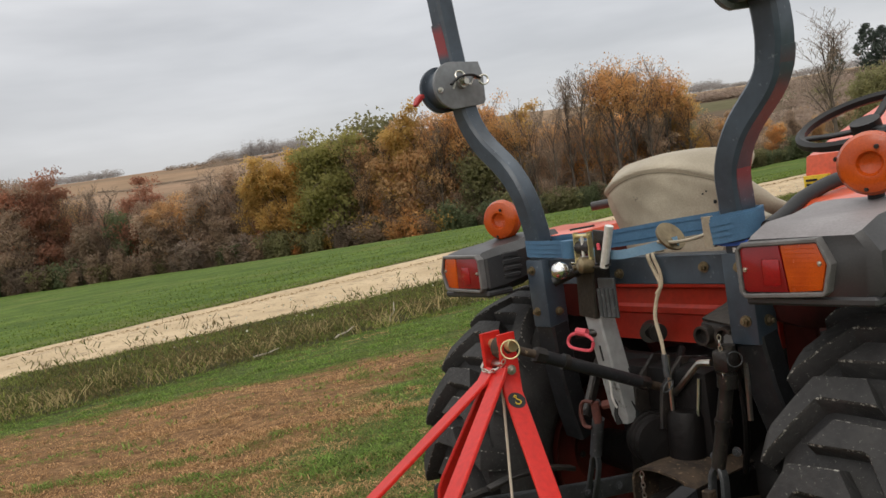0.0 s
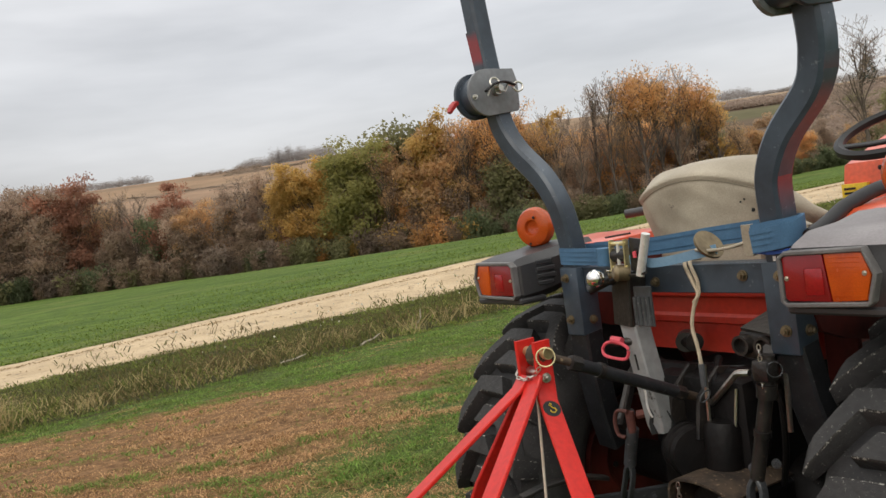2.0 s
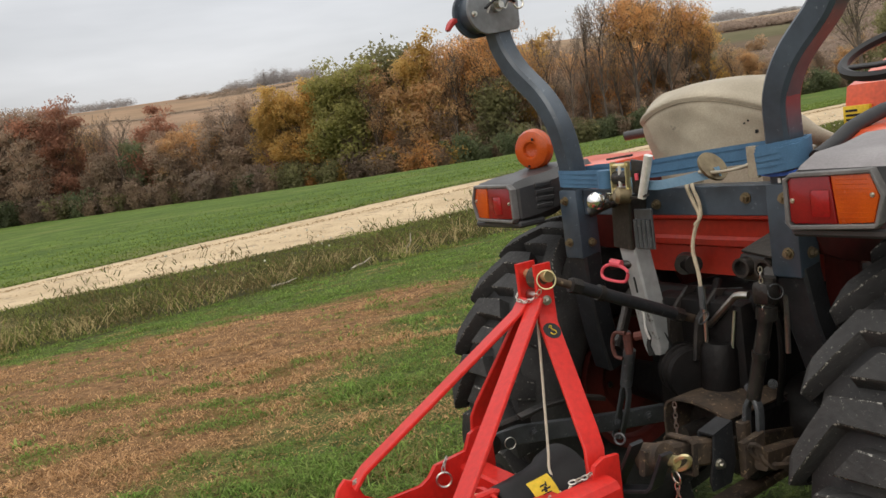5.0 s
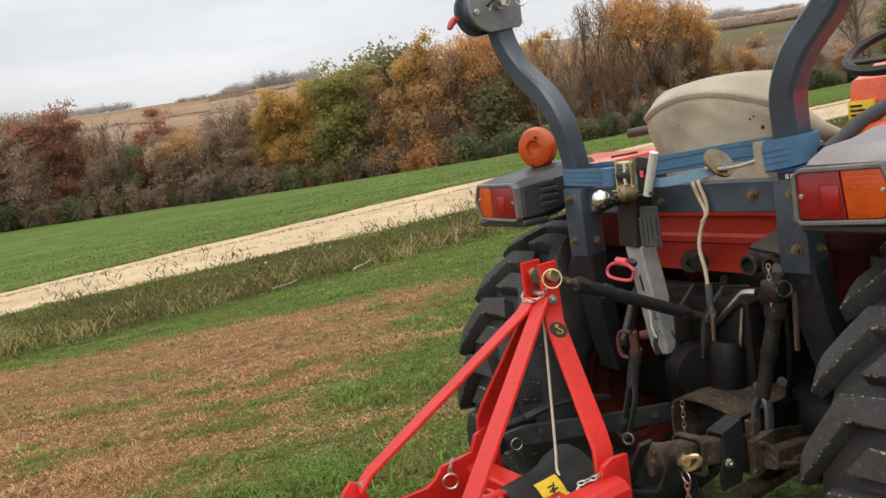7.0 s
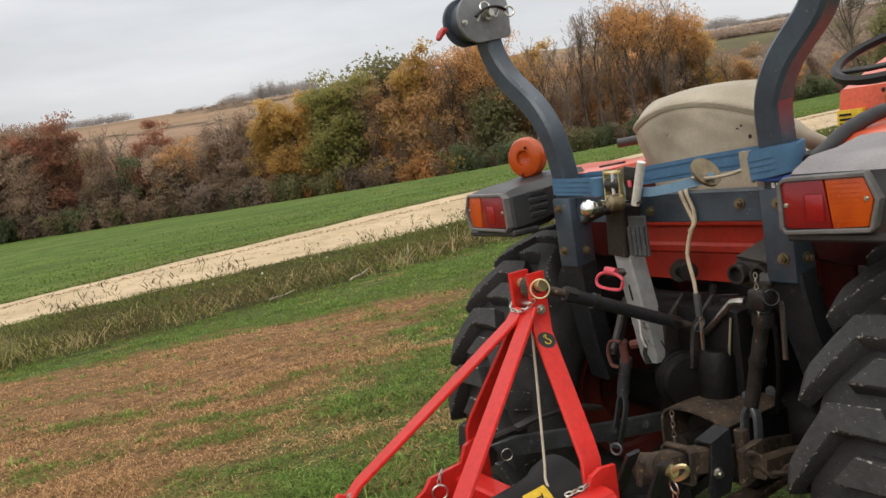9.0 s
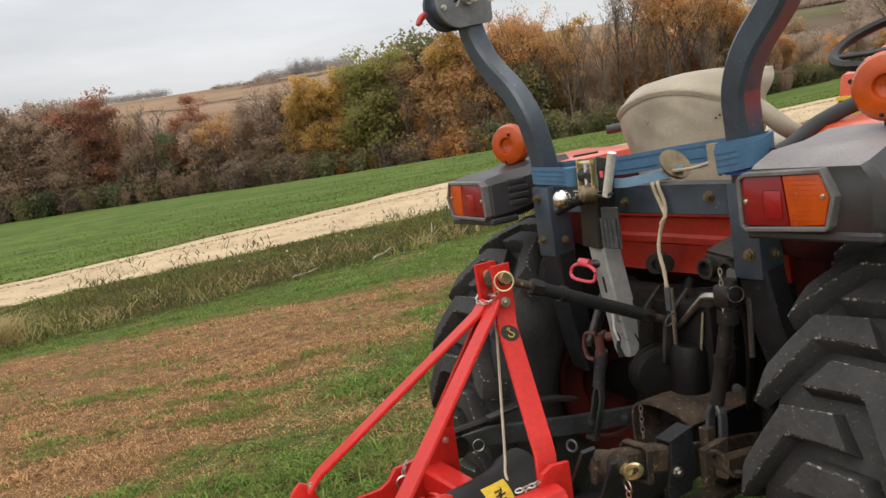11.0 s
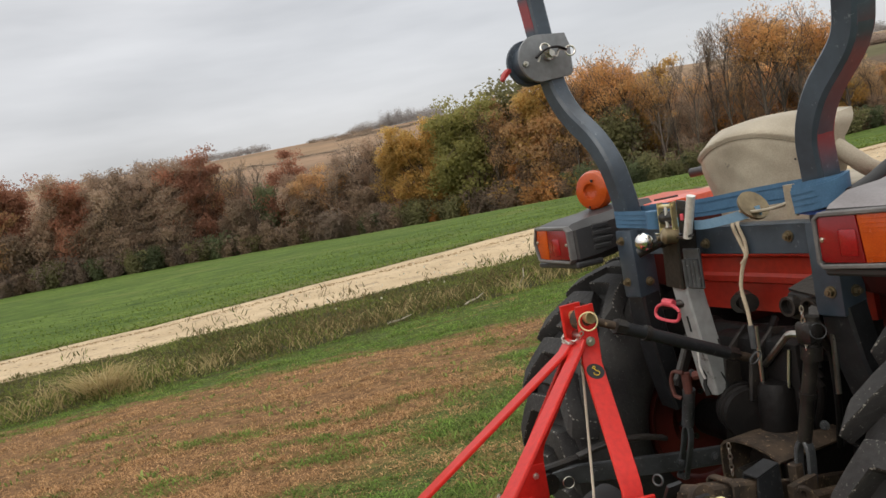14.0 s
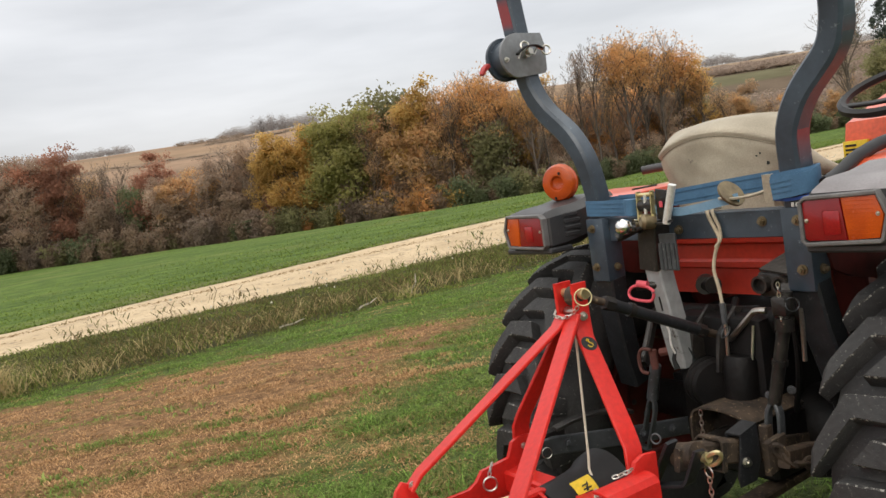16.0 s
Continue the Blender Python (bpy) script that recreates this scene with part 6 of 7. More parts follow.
loop_ring(b, (-0.205, -0.505, 0.492), (0.9, -0.4, 0), 0.018, 0.0028, 18)
part("lynch_pin", b, ZINC, tiller)
for y, z, r in ((-0.42, 0.475, 0.03), (-0.74, 0.46, 0.03)):
    b = B()
    sweep(b, [(-0.222, y, z), (0.222, y, z)], rect(r * 2, r * 2, 0.006), ref=(0, 1, 0))
    part("cross_tube", b, RED, tiller)
b = B()
box(b, (-0.42, -1.25, 0.30), (0.42, -0.45, 0.36), 0.012, seg=2)
part("deck", b, RED, tiller, "red sheet-metal deck")
b = B()
for sx in (-1, 1):
    prism(b, [(-1.25, 0.35), (-0.45, 0.35), (-0.43, 0.16), (-0.50, GI), (-1.20, GI), (-1.27, 0.18)], sx * 0.42 - 0.006, sx * 0.42 + 0.006, "x", 0.002)
part("deck_skirt", b, RED, tiller)
# gearbox and shaft guard
b = B()
lathe(b, [(-0.15, 0.045), (-0.14, 0.066), (-0.03, 0.070), (-0.01, 0.064), (0.045, 0.062), (0.05, 0.05)], (0.0, -0.56, 0.45), (0, 1, 0), 20)
box(b, (-0.085, -0.72, 0.36), (0.085, -0.58, 0.475), 0.02, seg=2)
lathe(b, [(0.0, 0.088), (0.010, 0.088), (0.010, 0.05)], (0.0, -0.53, 0.45), (0, 1, 0), 20, closed=False)
gear = part("gearbox", b, RED, tiller, "red cast gearbox")
for k in range(6):
    b = B()
    w = radians(60 * k + 20)
    rod(b, (0.080 * math.cos(w), -0.56, 0.45 + 0.080 * math.sin(w)), (0.080 * math.cos(w), -0.515, 0.45 + 0.080 * math.sin(w)), 0.012, 10)
    bolt(b, (0.080 * math.cos(w), -0.515, 0.45 + 0.080 * math.sin(w)), (0, 1, 0), 0.008, 0.008)
    part("flange_bolt", b, RED, gear)
b = B()
lathe(b, [(0.0, 0.066), (0.015, 0.072), (0.05, 0.074), (0.11, 0.080), (0.145, 0.088), (0.165, 0.100), (0.20, 0.108), (0.205, 0.104), (0.17, 0.094), (0.14, 0.080), (0.0, 0.060)], (0.0, -0.50, 0.455), (0.0, 1, 0.0), 40, closed=False)
cone = part("shaft_guard_cone", b, BLACKRUB, tiller, "black plastic bell guard over the drive shaft")
b = B()
rod(b, (0, -0.52, 0.455), (0, -0.36, 0.455), 0.017, 14)
part("input_shaft", b, ZINC, tiller)
# yellow warning label wrapped on the cone
b = B()
rows = []
for i in range(9):
    w = radians(24 + 44 * i / 8)
    rows.append([b.verts.new((0.0 + rr_ * math.cos(w), yy, 0.455 + rr_ * math.sin(w))) for yy, rr_ in ((-0.438, 0.0765), (-0.41, 0.0790), (-0.380, 0.0825))])
for r0, r1 in zip(rows, rows[1:]):
    for j in range(2):
        b.faces.new((r0[j], r0[j + 1], r1[j + 1], r1[j]))
ys = part("warning_label", b, YELLOW, cone, "square yellow warning label with a dark sign")
b = B()
for i, (a0, a1, y0, y1) in enumerate(((36, 40, -0.424, -0.400), (41, 50, -0.412, -0.406), (44, 47, -0.420, -0.396), (51, 54, -0.418, -0.402), (49, 57, -0.405, -0.400))):
    vsq = [b.verts.new((rr_ * math.cos(radians(w)), yy, 0.455 + rr_ * math.sin(radians(w)))) for w, yy, rr_ in ((a0, y0, 0.0792), (a1, y0 + 0.004, 0.0792), (a1, y1 + 0.004, 0.0815), (a0, y1, 0.0815))]
    b.faces.new(vsq)
part("label_sign", b, BLACKINK, ys)
# cord from the mast to the guard
twine = thing("twine", STAND, 0.50, "pale nylon cord tied from the mast to the shaft guard", "cord")
b = B()
sweep(b, smooth_path([(-0.050, -0.288, 0.875), (-0.030, -0.308, 0.79), (-0.004, -0.335, 0.68), (0.020, -0.360, 0.575), (0.030, -0.371, 0.538), (0.050, -0.374, 0.515), (0.078, -0.378, 0.490), (0.074, -0.352, 0.505)], 6), ring(0.0032, 7))
part("twine_line", b, TWINE, twine)
# pale plank lying across the frame, and a crank
plank = thing("plank", STAND, 0.49, "pale worn wooden lath lying on the red frame", "plank")
b = B()
sweep(b, smooth_path([(0.0, -0.52, 0.515), (-0.03, -0.56, 0.512), (-0.06, -0.64, 0.508), (-0.09, -0.80, 0.505), (-0.105, -1.0, 0.50)], 5), rect(0.014, 0.042, 0.004), ref=(0, 0, 1))
part("lath", b, WOOD, plank)
b = B()
bar(b, (-0.2, -0.86, 0.49), (-0.04, -0.90, 0.485), 0.03, 0.04, ref=(0, 0, 1))
part("rest_block", b, RED, tiller)
crank = thing("crank_handle", STAND, 0.46, "zinc crank handle with black grip", "crank")
b = B()
sweep(b, smooth_path([(-0.265, -0.93, 0.505), (-0.27, -0.88, 0.505), (-0.262, -0.862, 0.503), (-0.23, -0.87, 0.495), (-0.18, -0.885, 0.48), (-0.15, -0.89, 0.47)], 6), ring(0.0065, 8))
part("rod", b, BRASS, crank)
b = B()
rod(b, (-0.262, -0.985, 0.505), (-0.265, -0.925, 0.505), 0.0135, 12)
rod(b, (-0.19, -0.955, 0.475), (-0.145, -0.89, 0.472), 0.022, 14)
part("grip", b, BLACKRUB, crank)
b = B()
rod(b, (-0.23, -1.02, 0.455), (-0.14, -0.88, 0.465), 0.016, 12)
part("socket", b, IRON, crank)

# ---- woods along the far edge of the field ----
BARK = material("dark_brown_bark", (0.118, 0.094, 0.078), 0.95, 0.0, (0.074, 0.060, 0.051), 1.2, 0.8, 9, 0.7, 0.03, object_random=0.25, spec=0.1)
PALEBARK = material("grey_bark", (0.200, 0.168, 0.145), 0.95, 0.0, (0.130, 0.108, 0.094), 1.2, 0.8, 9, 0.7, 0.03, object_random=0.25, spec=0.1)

TWIG = material("grey_brown_twigs", (0.215, 0.170, 0.142), 0.95, 0.0, (0.150, 0.118, 0.098), 1.2, 0.8, 9, 0.7, 0.02, object_random=0.2, spec=0.1)


def wood_leaf(name, color, second, glow=0.6, spread=0.2):
    return leafy(name, tuple(1.08 * v for v in color), tuple(1.08 * v for v in second), spread, glow, 0.55, 0.22)


# leaf tones lightened and greyed in place of haze over the woods
LEAF = {
    "russet": wood_leaf("russet_leaves", (0.330, 0.165, 0.112), (0.450, 0.235, 0.155)),
    "dusk": wood_leaf("grey_brown_leaves", (0.340, 0.252, 0.188), (0.480, 0.362, 0.268)),
    "brown": wood_leaf("brown_leaves", (0.400, 0.256, 0.138), (0.620, 0.405, 0.210)),
    "orange": wood_leaf("orange_leaves", (0.500, 0.285, 0.130), (0.780, 0.470, 0.205)),
    "yellow": wood_leaf("yellow_leaves", (0.440, 0.290, 0.098), (0.680, 0.455, 0.165)),
    "green": wood_leaf("turning_green_leaves", (0.200, 0.200, 0.074), (0.370, 0.338, 0.122)),
    "olive": wood_leaf("olive_leaves", (0.180, 0.180, 0.092), (0.300, 0.280, 0.140)),
    "thicket": wood_leaf("dim_thicket_leaves", (0.320, 0.226, 0.144), (0.490, 0.346, 0.212)),
    "deep": wood_leaf("dark_green_leaves", (0.125, 0.150, 0.086), (0.205, 0.228, 0.118)),
    "pale": wood_leaf("pale_tan_leaves", (0.480, 0.365, 0.275), (0.640, 0.475, 0.345)),
    # far ridge: distance haze put into the leaf colour
    "faded": wood_leaf("hazed_far_leaves", (0.290, 0.275, 0.270), (0.360, 0.340, 0.325)),
    # dimmer brown for the low growth along the wood edge
    "dim": wood_leaf("dim_brown_leaves", (0.290, 0.218, 0.160), (0.385, 0.286, 0.206)),
    "scrub": wood_leaf("stubble_edge_scrub", (0.235, 0.190, 0.150), (0.300, 0.240, 0.185)),
    "haze": wood_leaf("far_brown_leaves", (0.270, 0.212, 0.172), (0.350, 0.272, 0.216)),
    "evergreen": wood_leaf("evergreen_needles", (0.050, 0.066, 0.055), (0.082, 0.102, 0.080), 0.2),
}


def limbs(rg, tall, spread, levels, low=False, slim=1.0, share=0.62):
    """Branching segments (start, end, radii) and the tips where twigs end."""
    segs, tips = [], []

    def grow(p, d, length, r, level):
        steps = 4 if level == 0 else (3 if level == 1 else (2 if level == 2 else 1))
        for k in range(steps):
            d2 = (d + Vector((rg.uniform(-1, 1), rg.uniform(-1, 1), rg.uniform(-0.3, 0.7))) * (0.16 if level else 0.06)).normalized()
            e = p + d2 * (length / steps)
            r2 = r * (0.84 if level else 0.86)
            segs.append((p.copy(), e.copy(), r, r2, level))
            if level >= 2:
                tips.append((p.lerp(e, 0.5), d.copy()))
            if level < levels and (level > 0 or k > 0 or low):
                for _ in range(2 if level else 3):
                    w = rg.uniform(0, 2 * math.pi)
                    side = Vector((math.cos(w), math.sin(w), 0))
                    up = rg.uniform(0.55, 1.1) if level == 0 else rg.uniform(0.15, 0.8)
                    if level == 0 and k == 0:
                        up *= 0.5
                    nd = (side * spread + Vector((0, 0, up)) + d2 * 0.35).normalized()
                    grow(p.lerp(e, rg.uniform(0.4, 1.0)), nd, length * rg.uniform(0.38, 0.58) * 0.62 / share, r2 * rg.uniform(0.40, 0.56), level + 1)
            p, d, r = e, d2, r2
        if level >= levels - 1 or level >= 2:
            tips.append((p.copy(), d.copy()))
        if level == 0:
            for _ in range(2):
                w = rg.uniform(0, 2 * math.pi)
                grow(p, Vector((math.cos(w) * 0.5, math.sin(w) * 0.5, 1)).normalized(), length * 0.36, r * 0.7, 1)

    grow(Vector((0, 0, -0.3)), Vector((rg.uniform(-0.06, 0.06), rg.uniform(-0.06, 0.06), 1)).normalized(), tall * share, tall * 0.0155 * slim, 0)
    return segs, tips


def limb_mesh(segs):
    vs, fs, fine = [], [], []
    for p, q, r0, r1, level in segs:
        n = 6 if level == 0 else (4 if level == 1 else 3)
        r0, r1 = max(r0, 0.016), max(r1, 0.012)
        t = (q - p).normalized()
        u = t.orthogonal().normalized()
        v = t.cross(u)
        b0 = len(vs)
        for c, r in ((p, r0), (q, r1)):
            for k in range(n):
                w = 2 * math.pi * k / n
                vs.append(tuple(c + u * (r * math.cos(w)) + v * (r * math.sin(w))))
        for k in range(n):
            k2 = (k + 1) % n
            fs.append((b0 + k, b0 + k2, b0 + n + k2, b0 + n + k))
            fine.append(1 if level >= 2 else 0)
    me = grid_mesh("limbs", np.array(vs), np.array(fs))
    me.polygons.foreach_set("material_index", fine)
    return me


def leaf_turns(g, out, rough):
    """Two axes for each leaf, which faces out of its spray and up, more or less."""
    n = out / np.maximum(np.linalg.norm(out, axis=1, keepdims=True), 1e-6) + (0, 0, 0.30) + rough * g.normal(size=out.shape)
    n /= np.linalg.norm(n, axis=1, keepdims=True)
    a = np.cross(n, g.normal(size=out.shape))
    a /= np.linalg.norm(a, axis=1, keepdims=True)
    return a, np.cross(n, a)


def leaf_mesh(rg, tips, count, size, loose, drop=0.0, sprays=130):
    """Small leaves gathered in sprays round the twig ends."""
    g = np.random.default_rng(rg.randrange(10 ** 6))
    base = np.array([t[0] for t in tips])
    base = base[g.permutation(len(base))[:sprays]]
    pick = g.integers(0, len(base), count)
    swell = g.uniform(0.6, 1.35, len(base))[pick][:, None]
    off = g.normal(size=(count, 3))
    off *= loose * 1.9 * g.random((count, 1)) ** 0.42 / np.linalg.norm(off, axis=1, keepdims=True)
    c = base[pick] + off * swell * (1.1, 1.1, 0.62)
    c[:, 2] -= drop * g.random(count)
    a, b = leaf_turns(g, off, 0.85)
    s = size * g.uniform(0.6, 1.3, (count, 1))
    v = np.stack([c - a * s, c + a * s * 0.6 + b * s * 0.8, c + a * s * 0.6 - b * s * 0.8], 1).reshape(-1, 3)
    f = np.arange(count * 3).reshape(-1, 3)
    return grid_mesh("crown", v, f, smooth=False)


KINDS = {}


def tree_kind(key, seed, tall, spread, levels, leaf, count, size, loose, bark, label, drop=0.6, low=False, slim=1.0, share=0.62, sprays=130, bare_to=0.0):
    """A kind of tree; its leaves begin at the share bare_to of its height."""
    rg = random.Random(seed)
    segs, tips = limbs(rg, tall, spread, levels, low, slim, share)
    top_z = max(q.z for _, q, *_ in segs)
    tips = [t for t in tips if t[0].z > bare_to * top_z]
    ob = new("tree")
    t = new("trunk", limb_mesh(segs))
    t.data.materials.append(bark)
    t.data.materials.append(TWIG)
    t.parent = ob
    if count:
        c = new("crown", leaf_mesh(rg, tips, count, size, loose, drop, sprays))
        c.data.materials.append(LEAF[leaf])
        c.parent = ob
    tagged(ob, label, "tree", "trees of the wood edge")
    ob.location = (0, 0, -500)
    KINDS[key] = (ob, max(s[1].z for s in segs))


tree_kind("green", 11, 12, 0.78, 3, "green", 15000, 0.150, 0.60, BARK, "full-crowned tree with dull green turning leaves", low=True, sprays=150)
tree_kind("orange", 12, 12, 0.56, 3, "orange", 12500, 0.140, 0.52, BARK, "autumn tree with orange-brown leaves", low=True)
tree_kind("gold", 13, 12, 0.60, 3, "yellow", 12500, 0.140, 0.54, BARK, "autumn tree with golden-yellow leaves", low=True)
tree_kind("russet", 14, 12, 0.66, 3, "russet", 13500, 0.145, 0.58, BARK, "autumn oak with dark russet leaves", low=True)
tree_kind("brown", 15, 12, 0.60, 3, "brown", 12500, 0.140, 0.56, BARK, "autumn tree with brown withered leaves", low=True)
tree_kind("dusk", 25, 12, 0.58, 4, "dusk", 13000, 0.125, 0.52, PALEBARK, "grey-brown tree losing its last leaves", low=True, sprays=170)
tree_kind("thin", 16, 12, 0.46, 4, "orange", 2600, 0.085, 0.42, BARK, "half-bare tree with orange leaves in its crown", slim=0.85, bare_to=0.55)
tree_kind("crowned", 26, 12, 0.60, 4, "orange", 5600, 0.090, 0.46, BARK, "tall dark-limbed tree with an orange-gold crown", slim=1.1, share=0.64, bare_to=0.66)
tree_kind("bare", 17, 12, 0.40, 4, "dusk", 1800, 0.060, 0.30, BARK, "bare dark tree with fine upright branches", slim=0.72, share=0.70)
tree_kind("bare_wide", 18, 12, 0.68, 4, "dusk", 1500, 0.055, 0.30, BARK, "bare dark tree with spreading branches")
tree_kind("tan", 19, 12, 0.48, 4, "brown", 2200, 0.080, 0.46, BARK, "nearly bare tree with faded tan leaves", slim=0.8, bare_to=0.3)
tree_kind("olive", 20, 9, 0.72, 3, "olive", 10000, 0.145, 0.58, BARK, "small tree with dark olive leaves", low=True)
tree_kind("sapling_brown", 51, 7, 0.66, 3, "dim", 5600, 0.130, 0.48, BARK, "young brown-leaved tree at the wood edge", 0.9, True)
tree_kind("sapling_dusk", 52, 7, 0.62, 4, "dim", 4200, 0.100, 0.48, BARK, "young grey-brown tree at the wood edge", 0.9, True)
tree_kind("sapling_olive", 53, 7, 0.66, 3, "olive", 5600, 0.130, 0.48, BARK, "young olive-leaved tree at the wood edge", 0.9, True)
tree_kind("sapling_russet", 55, 7, 0.64, 3, "russet", 5600, 0.130, 0.48, BARK, "young russet-leaved tree at the wood edge", 0.9, True)
tree_kind("sapling_orange", 54, 7, 0.58, 3, "orange", 4200, 0.120, 0.46, BARK, "young orange-leaved tree at the wood edge", 0.9, True)
tree_kind("sapling_green", 56, 7, 0.62, 3, "deep", 5600, 0.130, 0.46, BARK, "young dark green tree at the wood edge", 0.9, True)
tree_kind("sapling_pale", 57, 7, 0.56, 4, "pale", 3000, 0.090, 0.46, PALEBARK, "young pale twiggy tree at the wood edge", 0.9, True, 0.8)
tree_kind("fill_brown", 21, 12, 0.66, 3, "thicket", 5600, 0.15, 0.72, BARK, "brown-leaved tree deep in the wood", 1.0, True)
tree_kind("fill_russet", 22, 12, 0.66, 3, "russet", 5600, 0.15, 0.72, BARK, "russet-leaved tree deep in the wood", 1.0, True)
tree_kind("fill_orange", 23, 12, 0.66, 3, "orange", 5000, 0.15, 0.70, BARK, "orange-leaved tree deep in the wood", 1.0, True)
tree_kind("fill_olive", 24, 12, 0.66, 3, "olive", 5600, 0.15, 0.72, BARK, "olive-leaved tree deep in the wood", 1.0, True)


# pale leaves here stand in for the misty air between the trunks
tree_kind("fill_haze", 27, 12, 0.58, 4, "pale", 5200, 0.120, 0.62, PALEBARK, "twiggy tree deep in the wood, leaf colour paled for haze", 1.0, True, 0.7)


def shrub_kind(key, seed, leaf, count, label):
    rg = random.Random(seed)
    tips = []
    segs = []
    for _ in range(16):
        w, tilt = rg.uniform(0, 2 * math.pi), rg.uniform(0.1, 0.8)
        d = Vector((math.cos(w) * tilt, math.sin(w) * tilt, 1)).normalized()
        q = d * rg.uniform(1.4, 3.2)
        segs.append((Vector((0, 0, -0.2)), q * 0.5, 0.035, 0.025, 1))
        segs.append((q * 0.5, q, 0.025, 0.012, 2))
        tips += [(q, d), (q * 0.75, d), (q * 0.5, d), (q * 0.25, d)]
    ob = new("shrub")
    t = new("stem", limb_mesh(segs))
    t.data.materials.append(BARK)
    t.data.materials.append(TWIG)
    t.parent = ob
    c = new("foliage", leaf_mesh(rg, tips, count, 0.140, 0.38, 0.4))
    c.data.materials.append(LEAF[leaf])
    c.parent = ob
    tagged(ob, label, "shrub", "shrubs of the wood edge")
    ob.location = (0, 0, -500)
    KINDS[key] = (ob, 3.2)


shrub_kind("shrub_brown", 31, "dim", 2300, "tangled brown shrub at the wood edge")
shrub_kind("shrub_olive", 32, "olive", 2300, "dark olive shrub at the wood edge")
shrub_kind("shrub_dusk", 33, "haze", 2300, "grey-brown shrub at the wood edge")
shrub_kind("shrub_orange", 35, "orange", 1500, "thin orange-leaved shrub at the wood edge")
shrub_kind("shrub_yellow", 34, "yellow", 900, "thin yellowing shrub at the wood edge")
shrub_kind("shrub_green", 37, "deep", 2300, "dark green shrub at the wood edge")


def plant(key, az, dist, tall, turn=None, base=None):
    """A copy of a kind at a bearing and distance, tall metres high."""
    ob, h0 = KINDS[key]
    x, y = dist * math.sin(radians(az)), dist * math.cos(radians(az))
    k = tall / h0
    wide = k * rnd.uniform(0.9, 1.15)
    z = float(height(x, y)) if base is None else base
    c = copy_thing(ob, pose(x, y, z, 0, 0, rnd.uniform(0, 360) if turn is None else turn))
    c.scale = (wide, wide, k)
    return c


def edge_distance(az):
    """How far the wood edge lies in a bearing."""
    return float(np.interp(az, (-48, -37, -27, -18, -10, 3.5, 9, 15, 21, 27, 40), (110, 108, 103, 97, 90, 80, 80, 84, 92, 100, 110)))


# the trees that stand out: kind, bearing, how far behind the edge, elevation of the top
STANDING = (
    ("russet", -46.0, 3, 5.3), ("dusk", -43.5, 2, 5.1), ("russet", -41.0, 3, 5.6), ("dusk", -39.4, 1, 5.4), ("brown", -38.0, 2, 5.3), ("russet", -36.4, 4, 5.8), ("dusk", -34.6, 3, 5.4), ("russet", -33.0, 3, 5.3), ("dusk", -31.6, 2, 5.3), ("dusk", -30.4, 1, 5.4), ("dusk", -29.0, 3, 5.5), ("dusk", -28.2, 4, 5.7), ("dusk", -27.4, 1, 5.5),
    ("russet", -26.7, 3, 5.5), ("russet", -25.6, 3, 5.3), ("tan", -24.3, 4, 4.5), ("tan", -23.4, 2, 4.4), ("bare", -22.6, 3, 4.5), ("bare", -21.6, 1, 4.6), ("russet", -19.9, 4, 4.1), ("dusk", -19.0, 1, 3.2), ("brown", -18.3, 2, 3.0), ("brown", -17.4, 4, 3.4),
    ("orange", -16.3, 3, 3.1), ("dusk", -15.3, 2, 3.9), ("bare_wide", -14.6, 5, 4.7), ("dusk", -14.0, 6, 4.6), ("bare_wide", -13.3, 4, 4.9), ("gold", -12.2, 2, 4.0), ("gold", -11.2, 3, 4.7), ("gold", -10.0, 2, 4.9), ("gold", -8.9, 4, 4.9), ("green", -7.7, 1, 5.5), ("green", -6.3, 3, 6.0), ("tan", -5.1, 1, 5.4), ("brown", -4.3, 4, 5.8), ("olive", -3.3, 7, 6.6),
    ("brown", -2.5, 2, 6.3), ("gold", -1.6, 3, 6.8), ("brown", -0.6, 2, 6.4), ("tan", 0.4, 1, 6.6), ("crowned", 1.3, 4, 6.9), ("thin", 2.2, 4, 6.7), ("thin", 3.1, 2, 6.4), ("crowned", 4.2, 3, 7.2), ("gold", 5.2, 7, 5.9), ("thin", 6.2, 2, 5.6), ("bare", 7.2, 3, 6.3), ("bare", 8.2, 2, 5.9), ("bare", 9.5, 4, 7.7), ("bare", 10.6, 2, 8.0), ("tan", 11.6, 4, 7.5),
    ("crowned", 12.7, 2, 7.7), ("crowned", 13.8, 4, 7.9), ("thin", 14.9, 3, 7.5), ("crowned", 16.0, 5, 6.5), ("gold", 16.8, 7, 5.2), ("thin", 17.4, 4, 4.9), ("tan", 18.6, 3, 3.5), ("brown", 19.6, 4, 2.9), ("dusk", 20.6, 5, 2.6), ("tan", 21.6, 4, 2.4), ("orange", 22.7, 2, 2.1),
    ("dusk", 23.8, 4, 2.7), ("brown", 25.0, 2, 2.0), ("tan", 26.0, 5, 3.0), ("olive", 28.0, 4, 4.2), ("olive", 29.4, 5, 4.4), ("brown", 31.5, 5, 4.0), ("olive", 33.5, 6, 4.5),
)
EYE_Z = 1.3
for key, az, behind, el in STANDING:
    d = edge_distance(az) + behind
    ground_z = float(height(d * math.sin(radians(az)), d * math.cos(radians(az))))
    plant(key, az, d, EYE_Z + d * math.tan(radians(el)) - ground_z)
